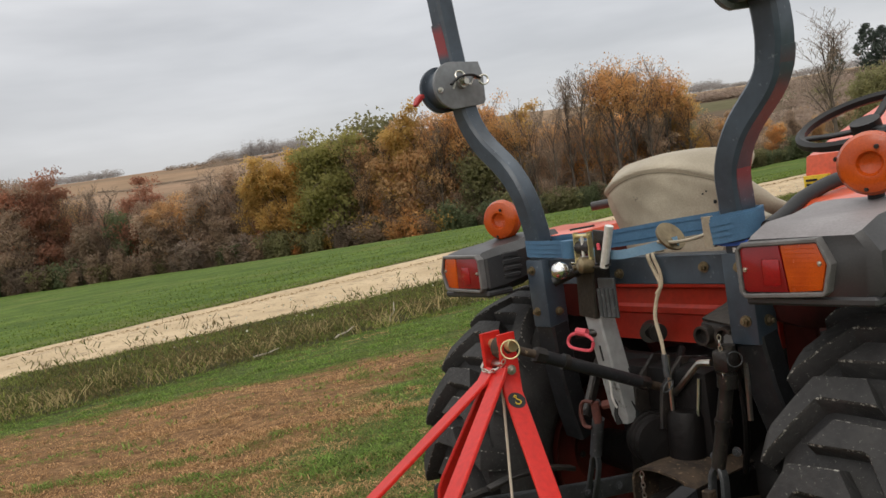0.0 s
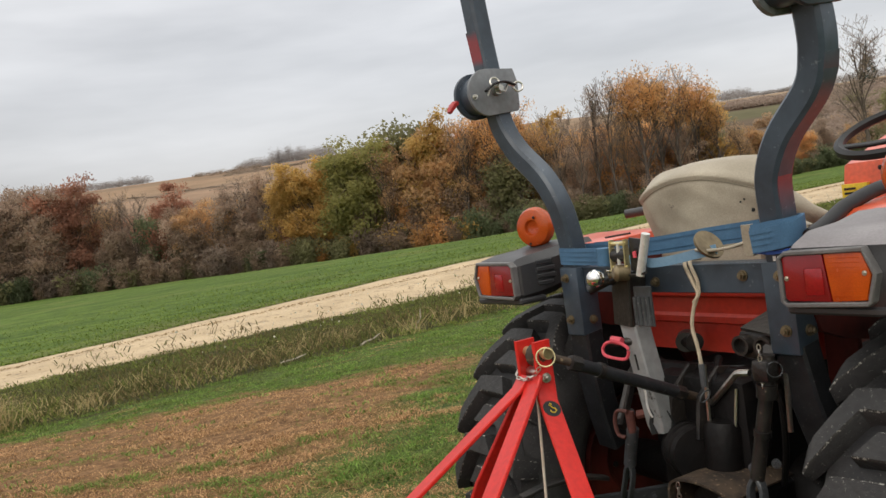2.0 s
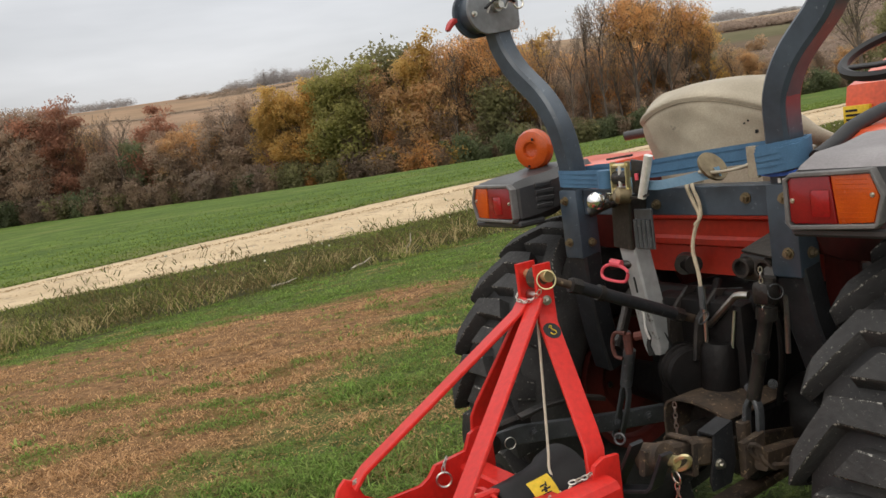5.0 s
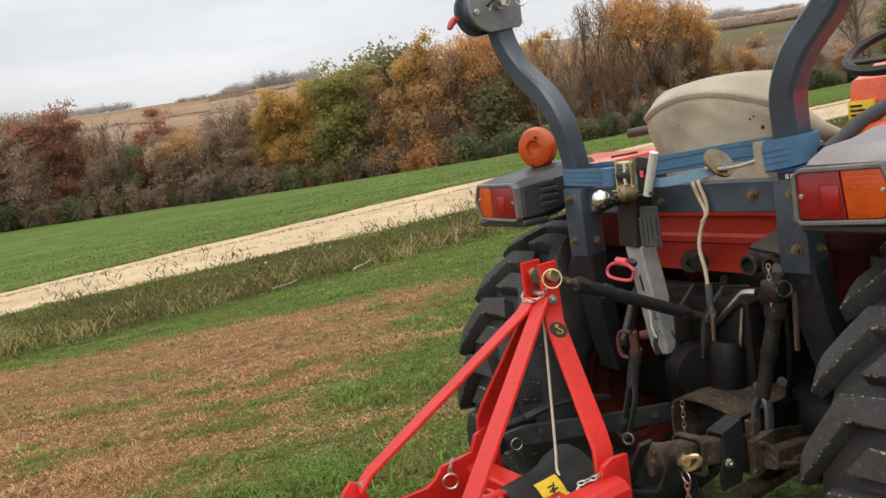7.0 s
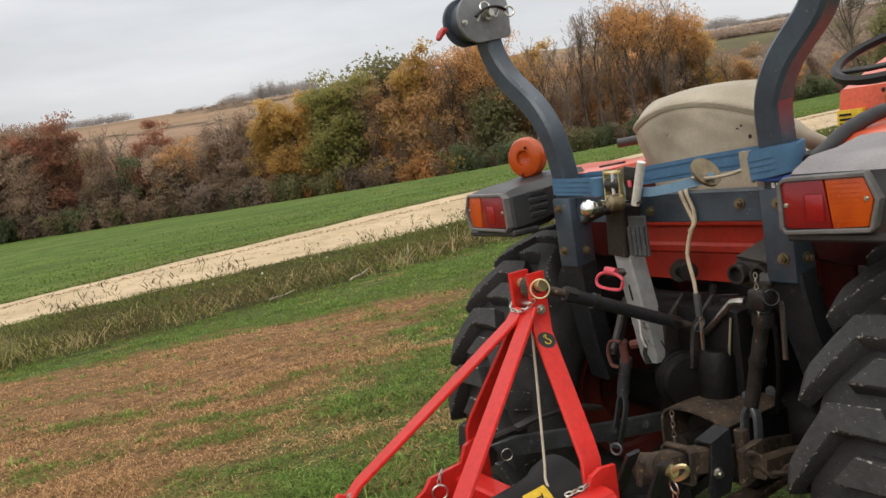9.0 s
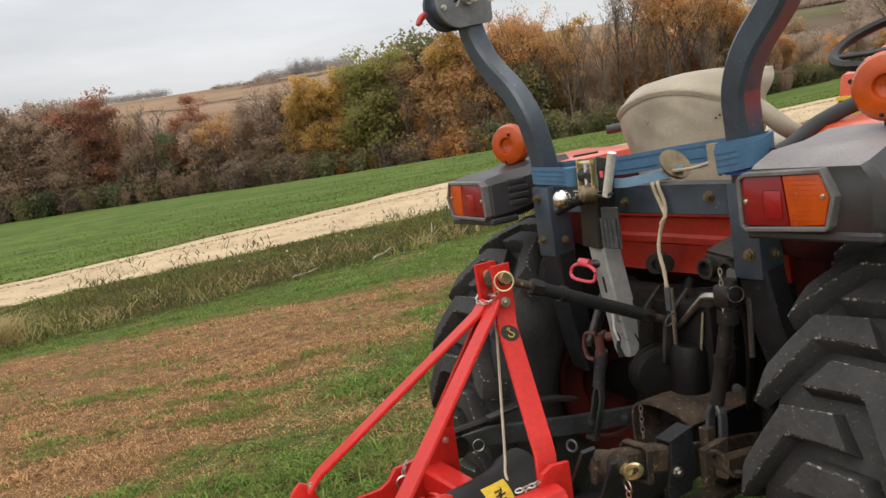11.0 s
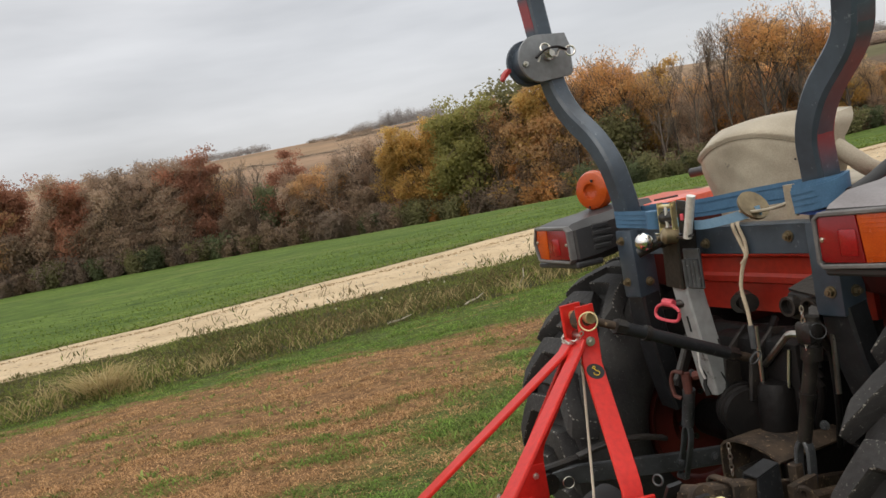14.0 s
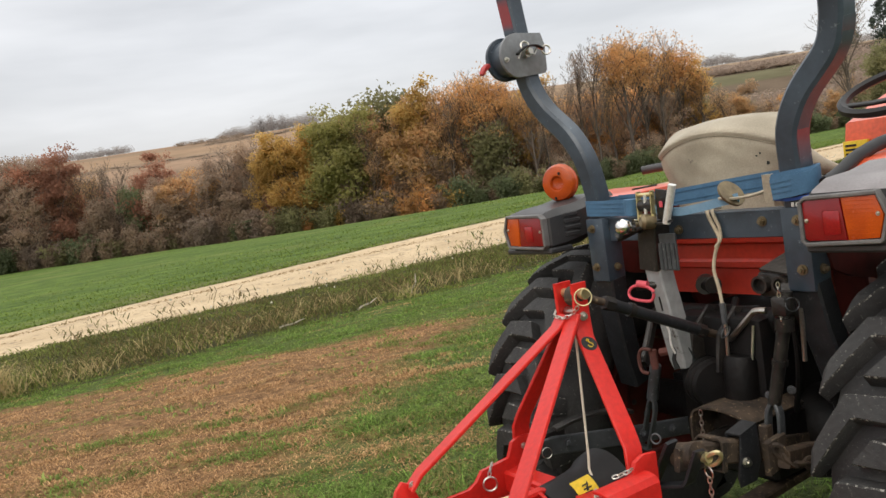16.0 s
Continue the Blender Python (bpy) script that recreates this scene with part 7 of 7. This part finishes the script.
# second and third ranks, lower and mixed, and the shrubs under the edge
for rank, (back, share) in enumerate(((7, 0.80), (15, 0.86))):
    az = -47.0 + rank * 0.6
    while az < 36:
        near = [e for k, a, b_, e in STANDING if abs(a - az) < 2.5] or [3.0]
        el = (0.4 * min(near) + 0.6 * sum(near) / len(near)) * share * rnd.uniform(0.84, 1.02)
        if 4.5 < az < 17.5:
            el = min(el, rnd.uniform(3.4, 5.0))
        d = edge_distance(az) + back + rnd.uniform(-2, 3)
        ground_z = float(height(d * math.sin(radians(az)), d * math.cos(radians(az))))
        key = rnd.choice(("fill_russet", "fill_brown", "dusk", "fill_brown") if az < -12 else (("fill_olive", "fill_brown", "fill_orange") if az < -3 else ("fill_haze", "fill_haze", "tan", "fill_haze", "fill_orange") if az < 17 else ("fill_brown", "tan", "fill_brown", "fill_olive")))
        plant(key, az, d, max(3.0, EYE_Z + d * math.tan(radians(el)) - ground_z))
        az += rnd.uniform(0.9, 1.5) * (0.6 if 1 < az < 17 else 1.0)
az = -48.0
while az < 37:
    d = edge_distance(az) + rnd.uniform(-1.2, 1.6)
    key = rnd.choice(("shrub_brown", "shrub_green", "shrub_olive", "shrub_green") if az > 1 else ("shrub_brown", "shrub_dusk", "shrub_olive", "shrub_green", "shrub_dusk", "shrub_brown", "shrub_brown", "shrub_yellow", "shrub_orange") if az > -16 else ("shrub_brown", "shrub_olive", "shrub_brown", "shrub_dusk", "shrub_green", "shrub_dusk"))
    plant(key, az, d, rnd.uniform(1.6, 3.4) * (1.05 if az < -12 else 1.0 if az < 6 else 0.8))
    az += rnd.uniform(0.30, 0.55)
az = -47.6
while az < 26:
    key = rnd.choice(("sapling_pale", "sapling_pale", "sapling_dusk") if az > 3 else ("sapling_brown", "sapling_pale", "sapling_dusk", "sapling_olive", "sapling_orange") if az > -4 else ("sapling_brown", "sapling_dusk", "sapling_brown", "sapling_dusk", "sapling_russet", "sapling_dusk", "sapling_green", "sapling_brown"))
    low = 0.5 if az > 3 else 0.8 if -12 < az < -3.5 else 1.1
    plant(key, az, edge_distance(az) + rnd.uniform(0.5, 3), rnd.uniform(4.0, 8.0) * low)
    az += rnd.uniform(0.8, 1.5) * (0.62 if az < -12 else 0.85 if az < 3 else 1.3)
# undergrowth deeper in the wood
for back in (8, 16):
    az = -48.0 + back * 0.03
    while az < 30:
        plant(rnd.choice(("shrub_brown", "shrub_olive", "shrub_brown", "shrub_dusk")), az, edge_distance(az) + back, rnd.uniform(3.0, 5.0))
        az += rnd.uniform(1.0, 1.6)
# a lone bare tree nearer on the right, with evergreens on the rise behind
plant("bare_wide", 26.1, 70, 11.7, 40)


def evergreen_kind():
    rg = random.Random(41)
    tips = []
    for k in range(46):
        z = 1.0 + 9.0 * k / 45
        r = 2.9 * math.sin(math.pi * min(1.0, (z + 1.2) / 11.4)) ** 0.7 * rg.uniform(0.75, 1.1)
        for j in range(7):
            w = rg.uniform(0, 6.28)
            tips.append((Vector((math.cos(w) * r * rg.uniform(0.3, 1), math.sin(w) * r * rg.uniform(0.3, 1), z - 0.2 * r)), None))
    ob = new("conifer")
    t = new("trunk", limb_mesh([(Vector((0, 0, -0.3)), Vector((0, 0, 9.8)), 0.16, 0.03, 0)]))
    t.data.materials.append(BARK)
    t.data.materials.append(TWIG)
    t.parent = ob
    c = new("crown", leaf_mesh(rg, tips, 5200, 0.17, 0.26, 0.1, 999))
    c.data.materials.append(LEAF["evergreen"])
    c.parent = ob
    tagged(ob, "dark evergreen conifer on the hill", "tree", "conifers on the hill")
    ob.location = (0, 0, -500)
    KINDS["conifer"] = (ob, 10.2)


evergreen_kind()
for az, d, top in ((26.5, 420, 5.9), (28.35, 400, 6.9), (29.15, 405, 6.6), (30.0, 410, 7.0), (31.2, 402, 6.9), (32.5, 410, 6.7)):
    x, y = d * math.sin(radians(az)), d * math.cos(radians(az))
    plant("conifer", az, d, 1.3 + d * math.tan(radians(top)) - float(height(x, y)))


# ---- far woods: too small to count ----
def far_woods(name, clumps, leaf, label, size=0.38, n=260):
    """Leafy clumps (bearing, distance, height, width) merged into one far-off belt."""
    g = np.random.default_rng(len(clumps))
    vs = []
    for az, d, tall, wide in clumps:
        x, y = d * math.sin(radians(az)), d * math.cos(radians(az))
        off = g.normal(size=(n, 3))
        off *= g.random((n, 1)) ** 0.4 / np.linalg.norm(off, axis=1, keepdims=True)
        c = off * (wide * 0.62, wide * 0.62, tall * 0.55) + (x, y, float(height(x, y)) + tall * 0.45)
        a, b = leaf_turns(g, off, 0.4)
        k = size * g.uniform(0.5, 1.2, (n, 1))
        vs.append(np.stack([c - a * k, c + b * k * 0.7, c + a * k, c - b * k * 0.7], 1).reshape(-1, 3))
    v = np.concatenate(vs)
    me = grid_mesh(name, v, np.arange(len(v)).reshape(-1, 4), smooth=False)
    me.materials.append(LEAF[leaf])
    return tagged(new(name, me), label, "woods", kind="stuff")


def belt(lo, hi, n, d0, d1, t0, t1, wide):
    return [(lo + (hi - lo) * (i + rnd.random()) / n, rnd.uniform(d0, d1), rnd.uniform(t0, t1), wide * rnd.uniform(0.7, 1.4)) for i in range(n)]


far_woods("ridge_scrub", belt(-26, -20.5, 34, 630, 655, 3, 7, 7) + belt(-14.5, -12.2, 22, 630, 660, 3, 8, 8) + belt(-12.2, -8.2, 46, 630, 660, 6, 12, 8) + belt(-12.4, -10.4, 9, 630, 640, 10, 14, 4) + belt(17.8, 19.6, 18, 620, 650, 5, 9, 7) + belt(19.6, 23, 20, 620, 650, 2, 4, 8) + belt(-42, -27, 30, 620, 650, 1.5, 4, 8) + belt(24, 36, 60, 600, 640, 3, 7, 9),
          "faded", "scrub along the far ridge, leaf colour paled for haze", 0.42)
far_woods("stubble_scrub", belt(-15.5, -8.5, 30, 515, 545, 0.5, 1.6, 8) + belt(-17.6, -13, 16, 550, 575, 1.5, 4, 6) + belt(-24, -12, 18, 400, 425, 0.2, 0.8, 7),
          "scrub", "thin scrub strips between the stubble fields", 0.36, 180)
far_woods("hillside_scrub", belt(-10, 17, 60, 300, 420, 3, 7, 8),
          "haze", "brown scrub behind the wood", 0.42)
far_woods("lone_bush", belt(-19.7, -19.0, 6, 436, 442, 4.0, 5.5, 4.5), "russet", "dark brown bush alone on the hillside", 0.42, 160)
far_woods("hillside_woods", belt(9, 25, 170, 190, 300, 4, 7, 10) + belt(17, 24, 70, 435, 468, 2, 4, 11) + belt(24, 36, 190, 200, 420, 5, 9, 11), "haze", "brown woods climbing the rise", 0.6)
far_woods("hillside_oaks", belt(15, 18, 7, 230, 300, 5, 8, 7) + belt(20.0, 20.8, 2, 330, 345, 4, 6, 4) + belt(22, 35, 8, 220, 320, 4, 7, 6), "thicket", "tan autumn oaks on the rise", 0.5)
far_woods("hillside_thicket", belt(13, 36, 36, 180, 290, 3, 6, 7) + belt(25, 30, 20, 330, 370, 5, 8, 8), "olive", "olive thicket on the rise", 0.5)
for key in KINDS:
    for o in (*KINDS[key][0].children_recursive, KINDS[key][0]):
        bpy.data.objects.remove(o)

# ---- grass and weeds ----
BLADE_GREEN = leafy("green_grass_blades", (0.050, 0.080, 0.014), (0.300, 0.375, 0.110), glow=0.4, clump=6.0, own=0.85)
BLADE_BROWN = leafy("scorched_grass_blades", (0.130, 0.066, 0.028), (0.680, 0.430, 0.220), glow=0.35, clump=6.0, own=0.85)
BLADE_LUSH = leafy("lush_grass_blades", (0.048, 0.098, 0.013), (0.260, 0.395, 0.090), glow=0.4, clump=6.0, own=0.85)
BLADE_PALE = leafy("yellowing_grass_blades", (0.200, 0.165, 0.055), (0.420, 0.340, 0.140), glow=0.4)
BLADE_WEED = leafy("rank_weed_blades", (0.062, 0.076, 0.020), (0.240, 0.236, 0.078), glow=0.4, clump=6.0, own=0.85)
BLADE_HERB = leafy("green_herb_leaves", (0.070, 0.100, 0.020), (0.220, 0.250, 0.062), glow=0.4)
BLADE_STRAW = leafy("dry_straw_blades", (0.36, 0.27, 0.12), (0.66, 0.54, 0.28), glow=0.45)
BLADE_DARK = leafy("withered_dark_stalks", (0.105, 0.082, 0.038), (0.24, 0.180, 0.085), glow=0.35)
SEEDHEAD = leafy("pale_seed_heads", (0.38, 0.36, 0.28), (0.60, 0.58, 0.48), glow=0.3)
FIELD_LEAF = leafy("young_crop_leaves", (0.075, 0.115, 0.022), (0.205, 0.265, 0.060), glow=0.35)
gen = np.random.default_rng(5)


def blades(x, y, tall, wide, bend, base=None):
    """Curved blades, each two tapering pieces, from their roots."""
    n = len(x)
    z = height(x, y) if base is None else base
    w = gen.uniform(0, 2 * math.pi, n)
    side = np.stack([np.cos(w), np.sin(w), np.zeros(n)], 1)
    w2 = gen.uniform(0, 2 * math.pi, n)
    away = np.stack([np.cos(w2), np.sin(w2), np.zeros(n)], 1)
    root = np.stack([x, y, z - 0.004], 1)
    up = np.array([0, 0, 1.0])
    t, wd, bn = tall[:, None], wide[:, None], (bend * tall)[:, None]
    mid = root + up * t * 0.6 + away * bn * 0.35
    tip = root + up * t * (1 - 0.3 * np.clip(bend, 0, 1.2))[:, None] + away * bn
    v = np.stack([root - side * wd, root + side * wd, mid + side * wd * 0.75, mid - side * wd * 0.75, tip], 1).reshape(-1, 3)
    k = np.arange(n)[:, None] * 5
    f = np.concatenate([k + np.array([[0, 1, 2]]), k + np.array([[0, 2, 3]]), k + np.array([[3, 2, 4]])], 1).reshape(-1, 3)
    return v, f


def stuff(name, v, f, mat, label, category):
    me = grid_mesh(name, v, f, smooth=False)
    me.materials.append(mat)
    return tagged(new(name, me), label, category, kind="stuff")


def scatter(n, s0, s1, q0, q1, power=1.0):
    s = s0 + (s1 - s0) * gen.random(n) ** power
    q = q0 + (q1 - q0) * gen.random(n)
    return s, q


def seen_side(s, q):
    """The stretch of land in front of the tractor's flank."""
    x, y = OX - s * WX + q * FX, OY - s * WY + q * FY
    az, r = np.degrees(np.arctan2(x, y)), np.hypot(x, y)
    return (az > -44) & (az < 33) & (r > 1.7)


# lawn: tufts of blades, green or scorched
c_s, c_q = scatter(21000, -0.6, 9.3, -5.0, 9.0, 1.15)
n_s, n_q = scatter(5000, 0.4, 4.6, -3.2, 1.6)
c_s, c_q = np.concatenate([c_s, n_s]), np.concatenate([c_q, n_q])
ok = seen_side(c_s, c_q)
c_s, c_q = c_s[ok], c_q[ok]
shaded = (np.abs(c_s) < 0.8) & (c_q > -1.3) & (c_q < 2.2) & (gen.random(len(c_s)) < 0.75)
c_s, c_q = c_s[~shaded], c_q[~shaded]
dry = lawn_brown(c_s, c_q) - 0.4 * (1 - smoothstep(0.3, 1.2, c_s)) + gen.normal(0, 0.16, len(c_s))
rank_ = smoothstep(0.0, 0.7, wobble(c_s * 1.7, c_q, 2.1) + 0.6 * gen.normal(0, 0.5, len(c_s)))
for name, pick, mat, scale, label in (
        ("scorched_grass", dry > 0.52, BLADE_BROWN, 0.72, "scorched brown lawn grass"),
        ("straw_grass", (dry > 0.36) & (dry <= 0.52), BLADE_PALE, 0.85, "yellowing lawn grass"),
        ("green_grass", (dry <= 0.36) & (gen.random(len(dry)) < 0.55), BLADE_GREEN, 1.0, "short green lawn grass"),
        ("lush_grass", None, BLADE_LUSH, 1.15, "lush bright green lawn grass")):
    if pick is None:
        pick = (dry <= 0.36) & ~used
    used = pick if name == "green_grass" else None
    n = 20
    ks, kq = c_s[pick], c_q[pick]
    m = len(ks)
    tuft = np.repeat(gen.uniform(0.7, 1.3, m) * (0.8 + 1.1 * rank_[pick]), n)
    s = np.repeat(ks, n) + gen.normal(0, 0.034, m * n)
    q = np.repeat(kq, n) + gen.normal(0, 0.046, m * n)
    x, y = OX - s * WX + q * FX, OY - s * WY + q * FY
    v, f = blades(x, y, gen.uniform(0.010, 0.031, m * n) * tuft * scale, gen.uniform(0.0020, 0.0046, m * n), gen.uniform(0.7, 2.4, m * n))
    stuff(name, v, f, mat, label, "grass")
# broad-leaved clumps in the lawn
c_s, c_q = scatter(260, 0.2, 8.6, -4, 8)
n = 16
s = np.repeat(c_s, n) + gen.normal(0, 0.05, 260 * n)
q = np.repeat(c_q, n) + gen.normal(0, 0.07, 260 * n)
ok = seen_side(s, q)
x, y = OX - s[ok] * WX + q[ok] * FX, OY - s[ok] * WY + q[ok] * FY
v, f = blades(x, y, gen.uniform(0.025, 0.055, ok.sum()), gen.uniform(0.005, 0.010, ok.sum()), gen.uniform(0.5, 1.4, ok.sum()))
stuff("lawn_clumps", v, f, BLADE_GREEN, "broad-leaved green clumps in the lawn", "grass")
# tall rough growth on the bank between lawn and track: leafy herbs, stalks, drooping bleached leaves
s, q = scatter(190000, 8.95, 16.7, -8, 42)
ok = seen_side(s, q)
s, q = s[ok], q[ok]
x, y = OX - s * WX + q * FX, OY - s * WY + q * FY
swell = smoothstep(-0.5, 0.8, wobble(x, y, 0.8) + 0.7 * wobble(x, y, 2.6))
foot = smoothstep(8.9, 9.8, s) * (1 - smoothstep(11.0, 13.2, s))
rough_h = 0.05 + (0.16 + 0.34 * swell) * foot * (1 - 0.25 * smoothstep(4, 12, q)) + 0.10 * swell * (1 - foot)
bush = np.exp(-((s - 11.9) ** 2 + (q - 7.2) ** 2) / 0.35)
clod = smoothstep(0.0, 0.75, wobble(x * 1.1, y * 1.1, 2.4) + 0.5 * wobble(x, y, 5.2))
rough_h = rough_h * (0.45 + 1.0 * clod) + 0.45 * bush
rough_h = rough_h * (1 - 0.6 * smoothstep(14.2, 16.2, s))
lift = rough_h * gen.random(len(s)) ** 0.8
v, f = blades(x, y, gen.uniform(0.03, 0.10, len(s)) * (0.7 + 0.6 * foot), gen.uniform(0.004, 0.011, len(s)), gen.uniform(0.6, 1.9, len(s)), base=height(x, y) + lift)
kind = 0.55 * gen.random(len(s)) + 0.45 * (0.5 + 0.8 * wobble(x, y, 1.1)) + 0.22 * foot * smoothstep(-1.5, 2, q) * (1 - smoothstep(6, 11, q)) + 0.25 * bush
for name, pick, mat, label in (("bank_weeds", (kind >= 0.42) & (kind < 0.86), BLADE_WEED, "rank olive weeds on the roadside bank"), ("bank_herbs", kind < 0.42, BLADE_HERB, "green herbs among the weeds"), ("bank_thatch", kind >= 0.86, BLADE_DARK, "withered brown leaves among the weeds")):
    t3 = np.arange(len(s))[pick]
    vv = v.reshape(-1, 5, 3)[t3].reshape(-1, 3)
    k = np.arange(len(t3))[:, None] * 5
    ff = np.concatenate([k + np.array([[0, 1, 2]]), k + np.array([[0, 2, 3]]), k + np.array([[3, 2, 4]])], 1).reshape(-1, 3)
    stuff(name, vv, ff, mat, label, "weeds")
c_s, c_q = scatter(420, 9.2, 12.6, -8, 42)
s, q = np.repeat(c_s, 14) + gen.normal(0, 0.16, 420 * 14), np.repeat(c_q, 14) + gen.normal(0, 0.3, 420 * 14)
ok = seen_side(s, q)
x, y = OX - s[ok] * WX + q[ok] * FX, OY - s[ok] * WY + q[ok] * FY
v, f = blades(x, y, gen.uniform(0.12, 0.46, ok.sum()), gen.uniform(0.0025, 0.005, ok.sum()), gen.uniform(0.0, 0.9, ok.sum()))
stuff("withered_stalks", v, f, BLADE_DARK, "withered dark weed stalks on the bank", "weeds")
N_REED = 150
c_s = 9.35 + 2.6 * gen.random(N_REED) ** 1.7
c_q = np.concatenate([gen.uniform(-5.0, 2.6, 84), gen.uniform(2.6, 12.0, 66)])
n = 16
s = np.repeat(c_s, n) + gen.normal(0, 0.09, N_REED * n)
q = np.repeat(c_q, n) + gen.normal(0, 0.11, N_REED * n)
x, y = OX - s * WX + q * FX, OY - s * WY + q * FY
reach = np.repeat(gen.uniform(0.5, 1.25, N_REED), n)
v, f = blades(x, y, gen.uniform(0.16, 0.46, len(s)) * reach, gen.uniform(0.003, 0.008, len(s)), gen.uniform(0.5, 2.2, len(s)))
n = 300
x0, y0 = place(9.8, -1.4)
x, y = x0 + gen.normal(0, 0.10, n), y0 + gen.normal(0, 0.10, n)
v2, f2 = blades(x, y, gen.uniform(0.30, 0.66, n), gen.uniform(0.005, 0.010, n), gen.uniform(1.0, 2.4, n))
v, f = np.concatenate([v, v2]), np.concatenate([f, f2 + len(v)])
stuff("dry_reeds", v, f, BLADE_STRAW, "bleached drooping grass at the foot of the bank", "weeds")
# bleached fallen branches at the foot of the bank
BONE = material("bleached_wood", (0.42, 0.37, 0.29), 0.8, 0.0, (0.30, 0.26, 0.20), 12, 0.7, 60, 0.3, 0.002)
for s0, q0, dq, tall in ((9.25, 2.3, 0.42, 0.05), (9.15, 3.5, 0.34, 0.10), (9.5, 4.6, 0.14, 0.30)):
    b = B()
    pts = []
    for k in range(5):
        x0, y0 = place(s0 + 0.05 * math.sin(k * 2.1), q0 + dq * k / 4)
        pts.append((x0, y0, float(height(x0, y0)) + 0.03 + tall * k / 4))
    sweep(b, smooth_path(pts, 4), ring(0.016, 7), sizes=[1.0 - 0.04 * k for k in range(17)])
    tagged(part("branch", b, BONE), "bleached fallen branch lying in the weeds", "branch")
# pale seed heads
s, q = scatter(420, 10.5, 16.0, 2, 30)
ok = seen_side(s, q)
x, y = OX - s[ok] * WX + q[ok] * FX, OY - s[ok] * WY + q[ok] * FY
z = height(x, y) + gen.uniform(0.30, 0.55, len(x))
v, f = blades(x, y, gen.uniform(0.03, 0.05, len(x)), gen.uniform(0.012, 0.022, len(x)), gen.uniform(0, 0.6, len(x)), base=z)
stuff("seed_heads", v, f, SEEDHEAD, "pale seed heads above the weeds", "weeds")
# crop on the field beyond the track
s, q = scatter(110000, 21.6, 66, -12, 70, 1.9)
ok = seen_side(s, q) & (s < wood_edge(q)) & (gen.random(len(s)) < 0.9 - (s - 21.6) / 26)
ok &= wobble(s * 1.1, q * 0.35, 0.5) + gen.normal(0, 0.5, len(s)) > -0.25
x, y = OX - s[ok] * WX + q[ok] * FX, OY - s[ok] * WY + q[ok] * FY
v, f = blades(x, y, gen.uniform(0.03, 0.085, ok.sum()), gen.uniform(0.012, 0.030, ok.sum()), gen.uniform(0.6, 1.8, ok.sum()))
stuff("field_crop", v, f, FIELD_LEAF, "low green crop on the field", "crop")

# clods and dead leaves strewn along the ruts of the track
s = np.concatenate([gen.normal(19.95, 0.12, 3800), gen.normal(18.2, 0.9, 420)])
q = gen.uniform(-8, 45, len(s))
ok = seen_side(s, q)
s, q = s[ok], q[ok]
x, y = OX - s * WX + q * FX, OY - s * WY + q * FY
v, f = blades(x, y, gen.uniform(0.015, 0.04, len(s)), gen.uniform(0.012, 0.035, len(s)), gen.uniform(0.5, 1.8, len(s)), base=height(x, y) + 0.055)
stuff("road_litter", v, f, leafy("tan_road_litter", (0.22, 0.165, 0.095), (0.40, 0.31, 0.19), glow=0.3), "dead leaves and clods along the ruts", "litter")
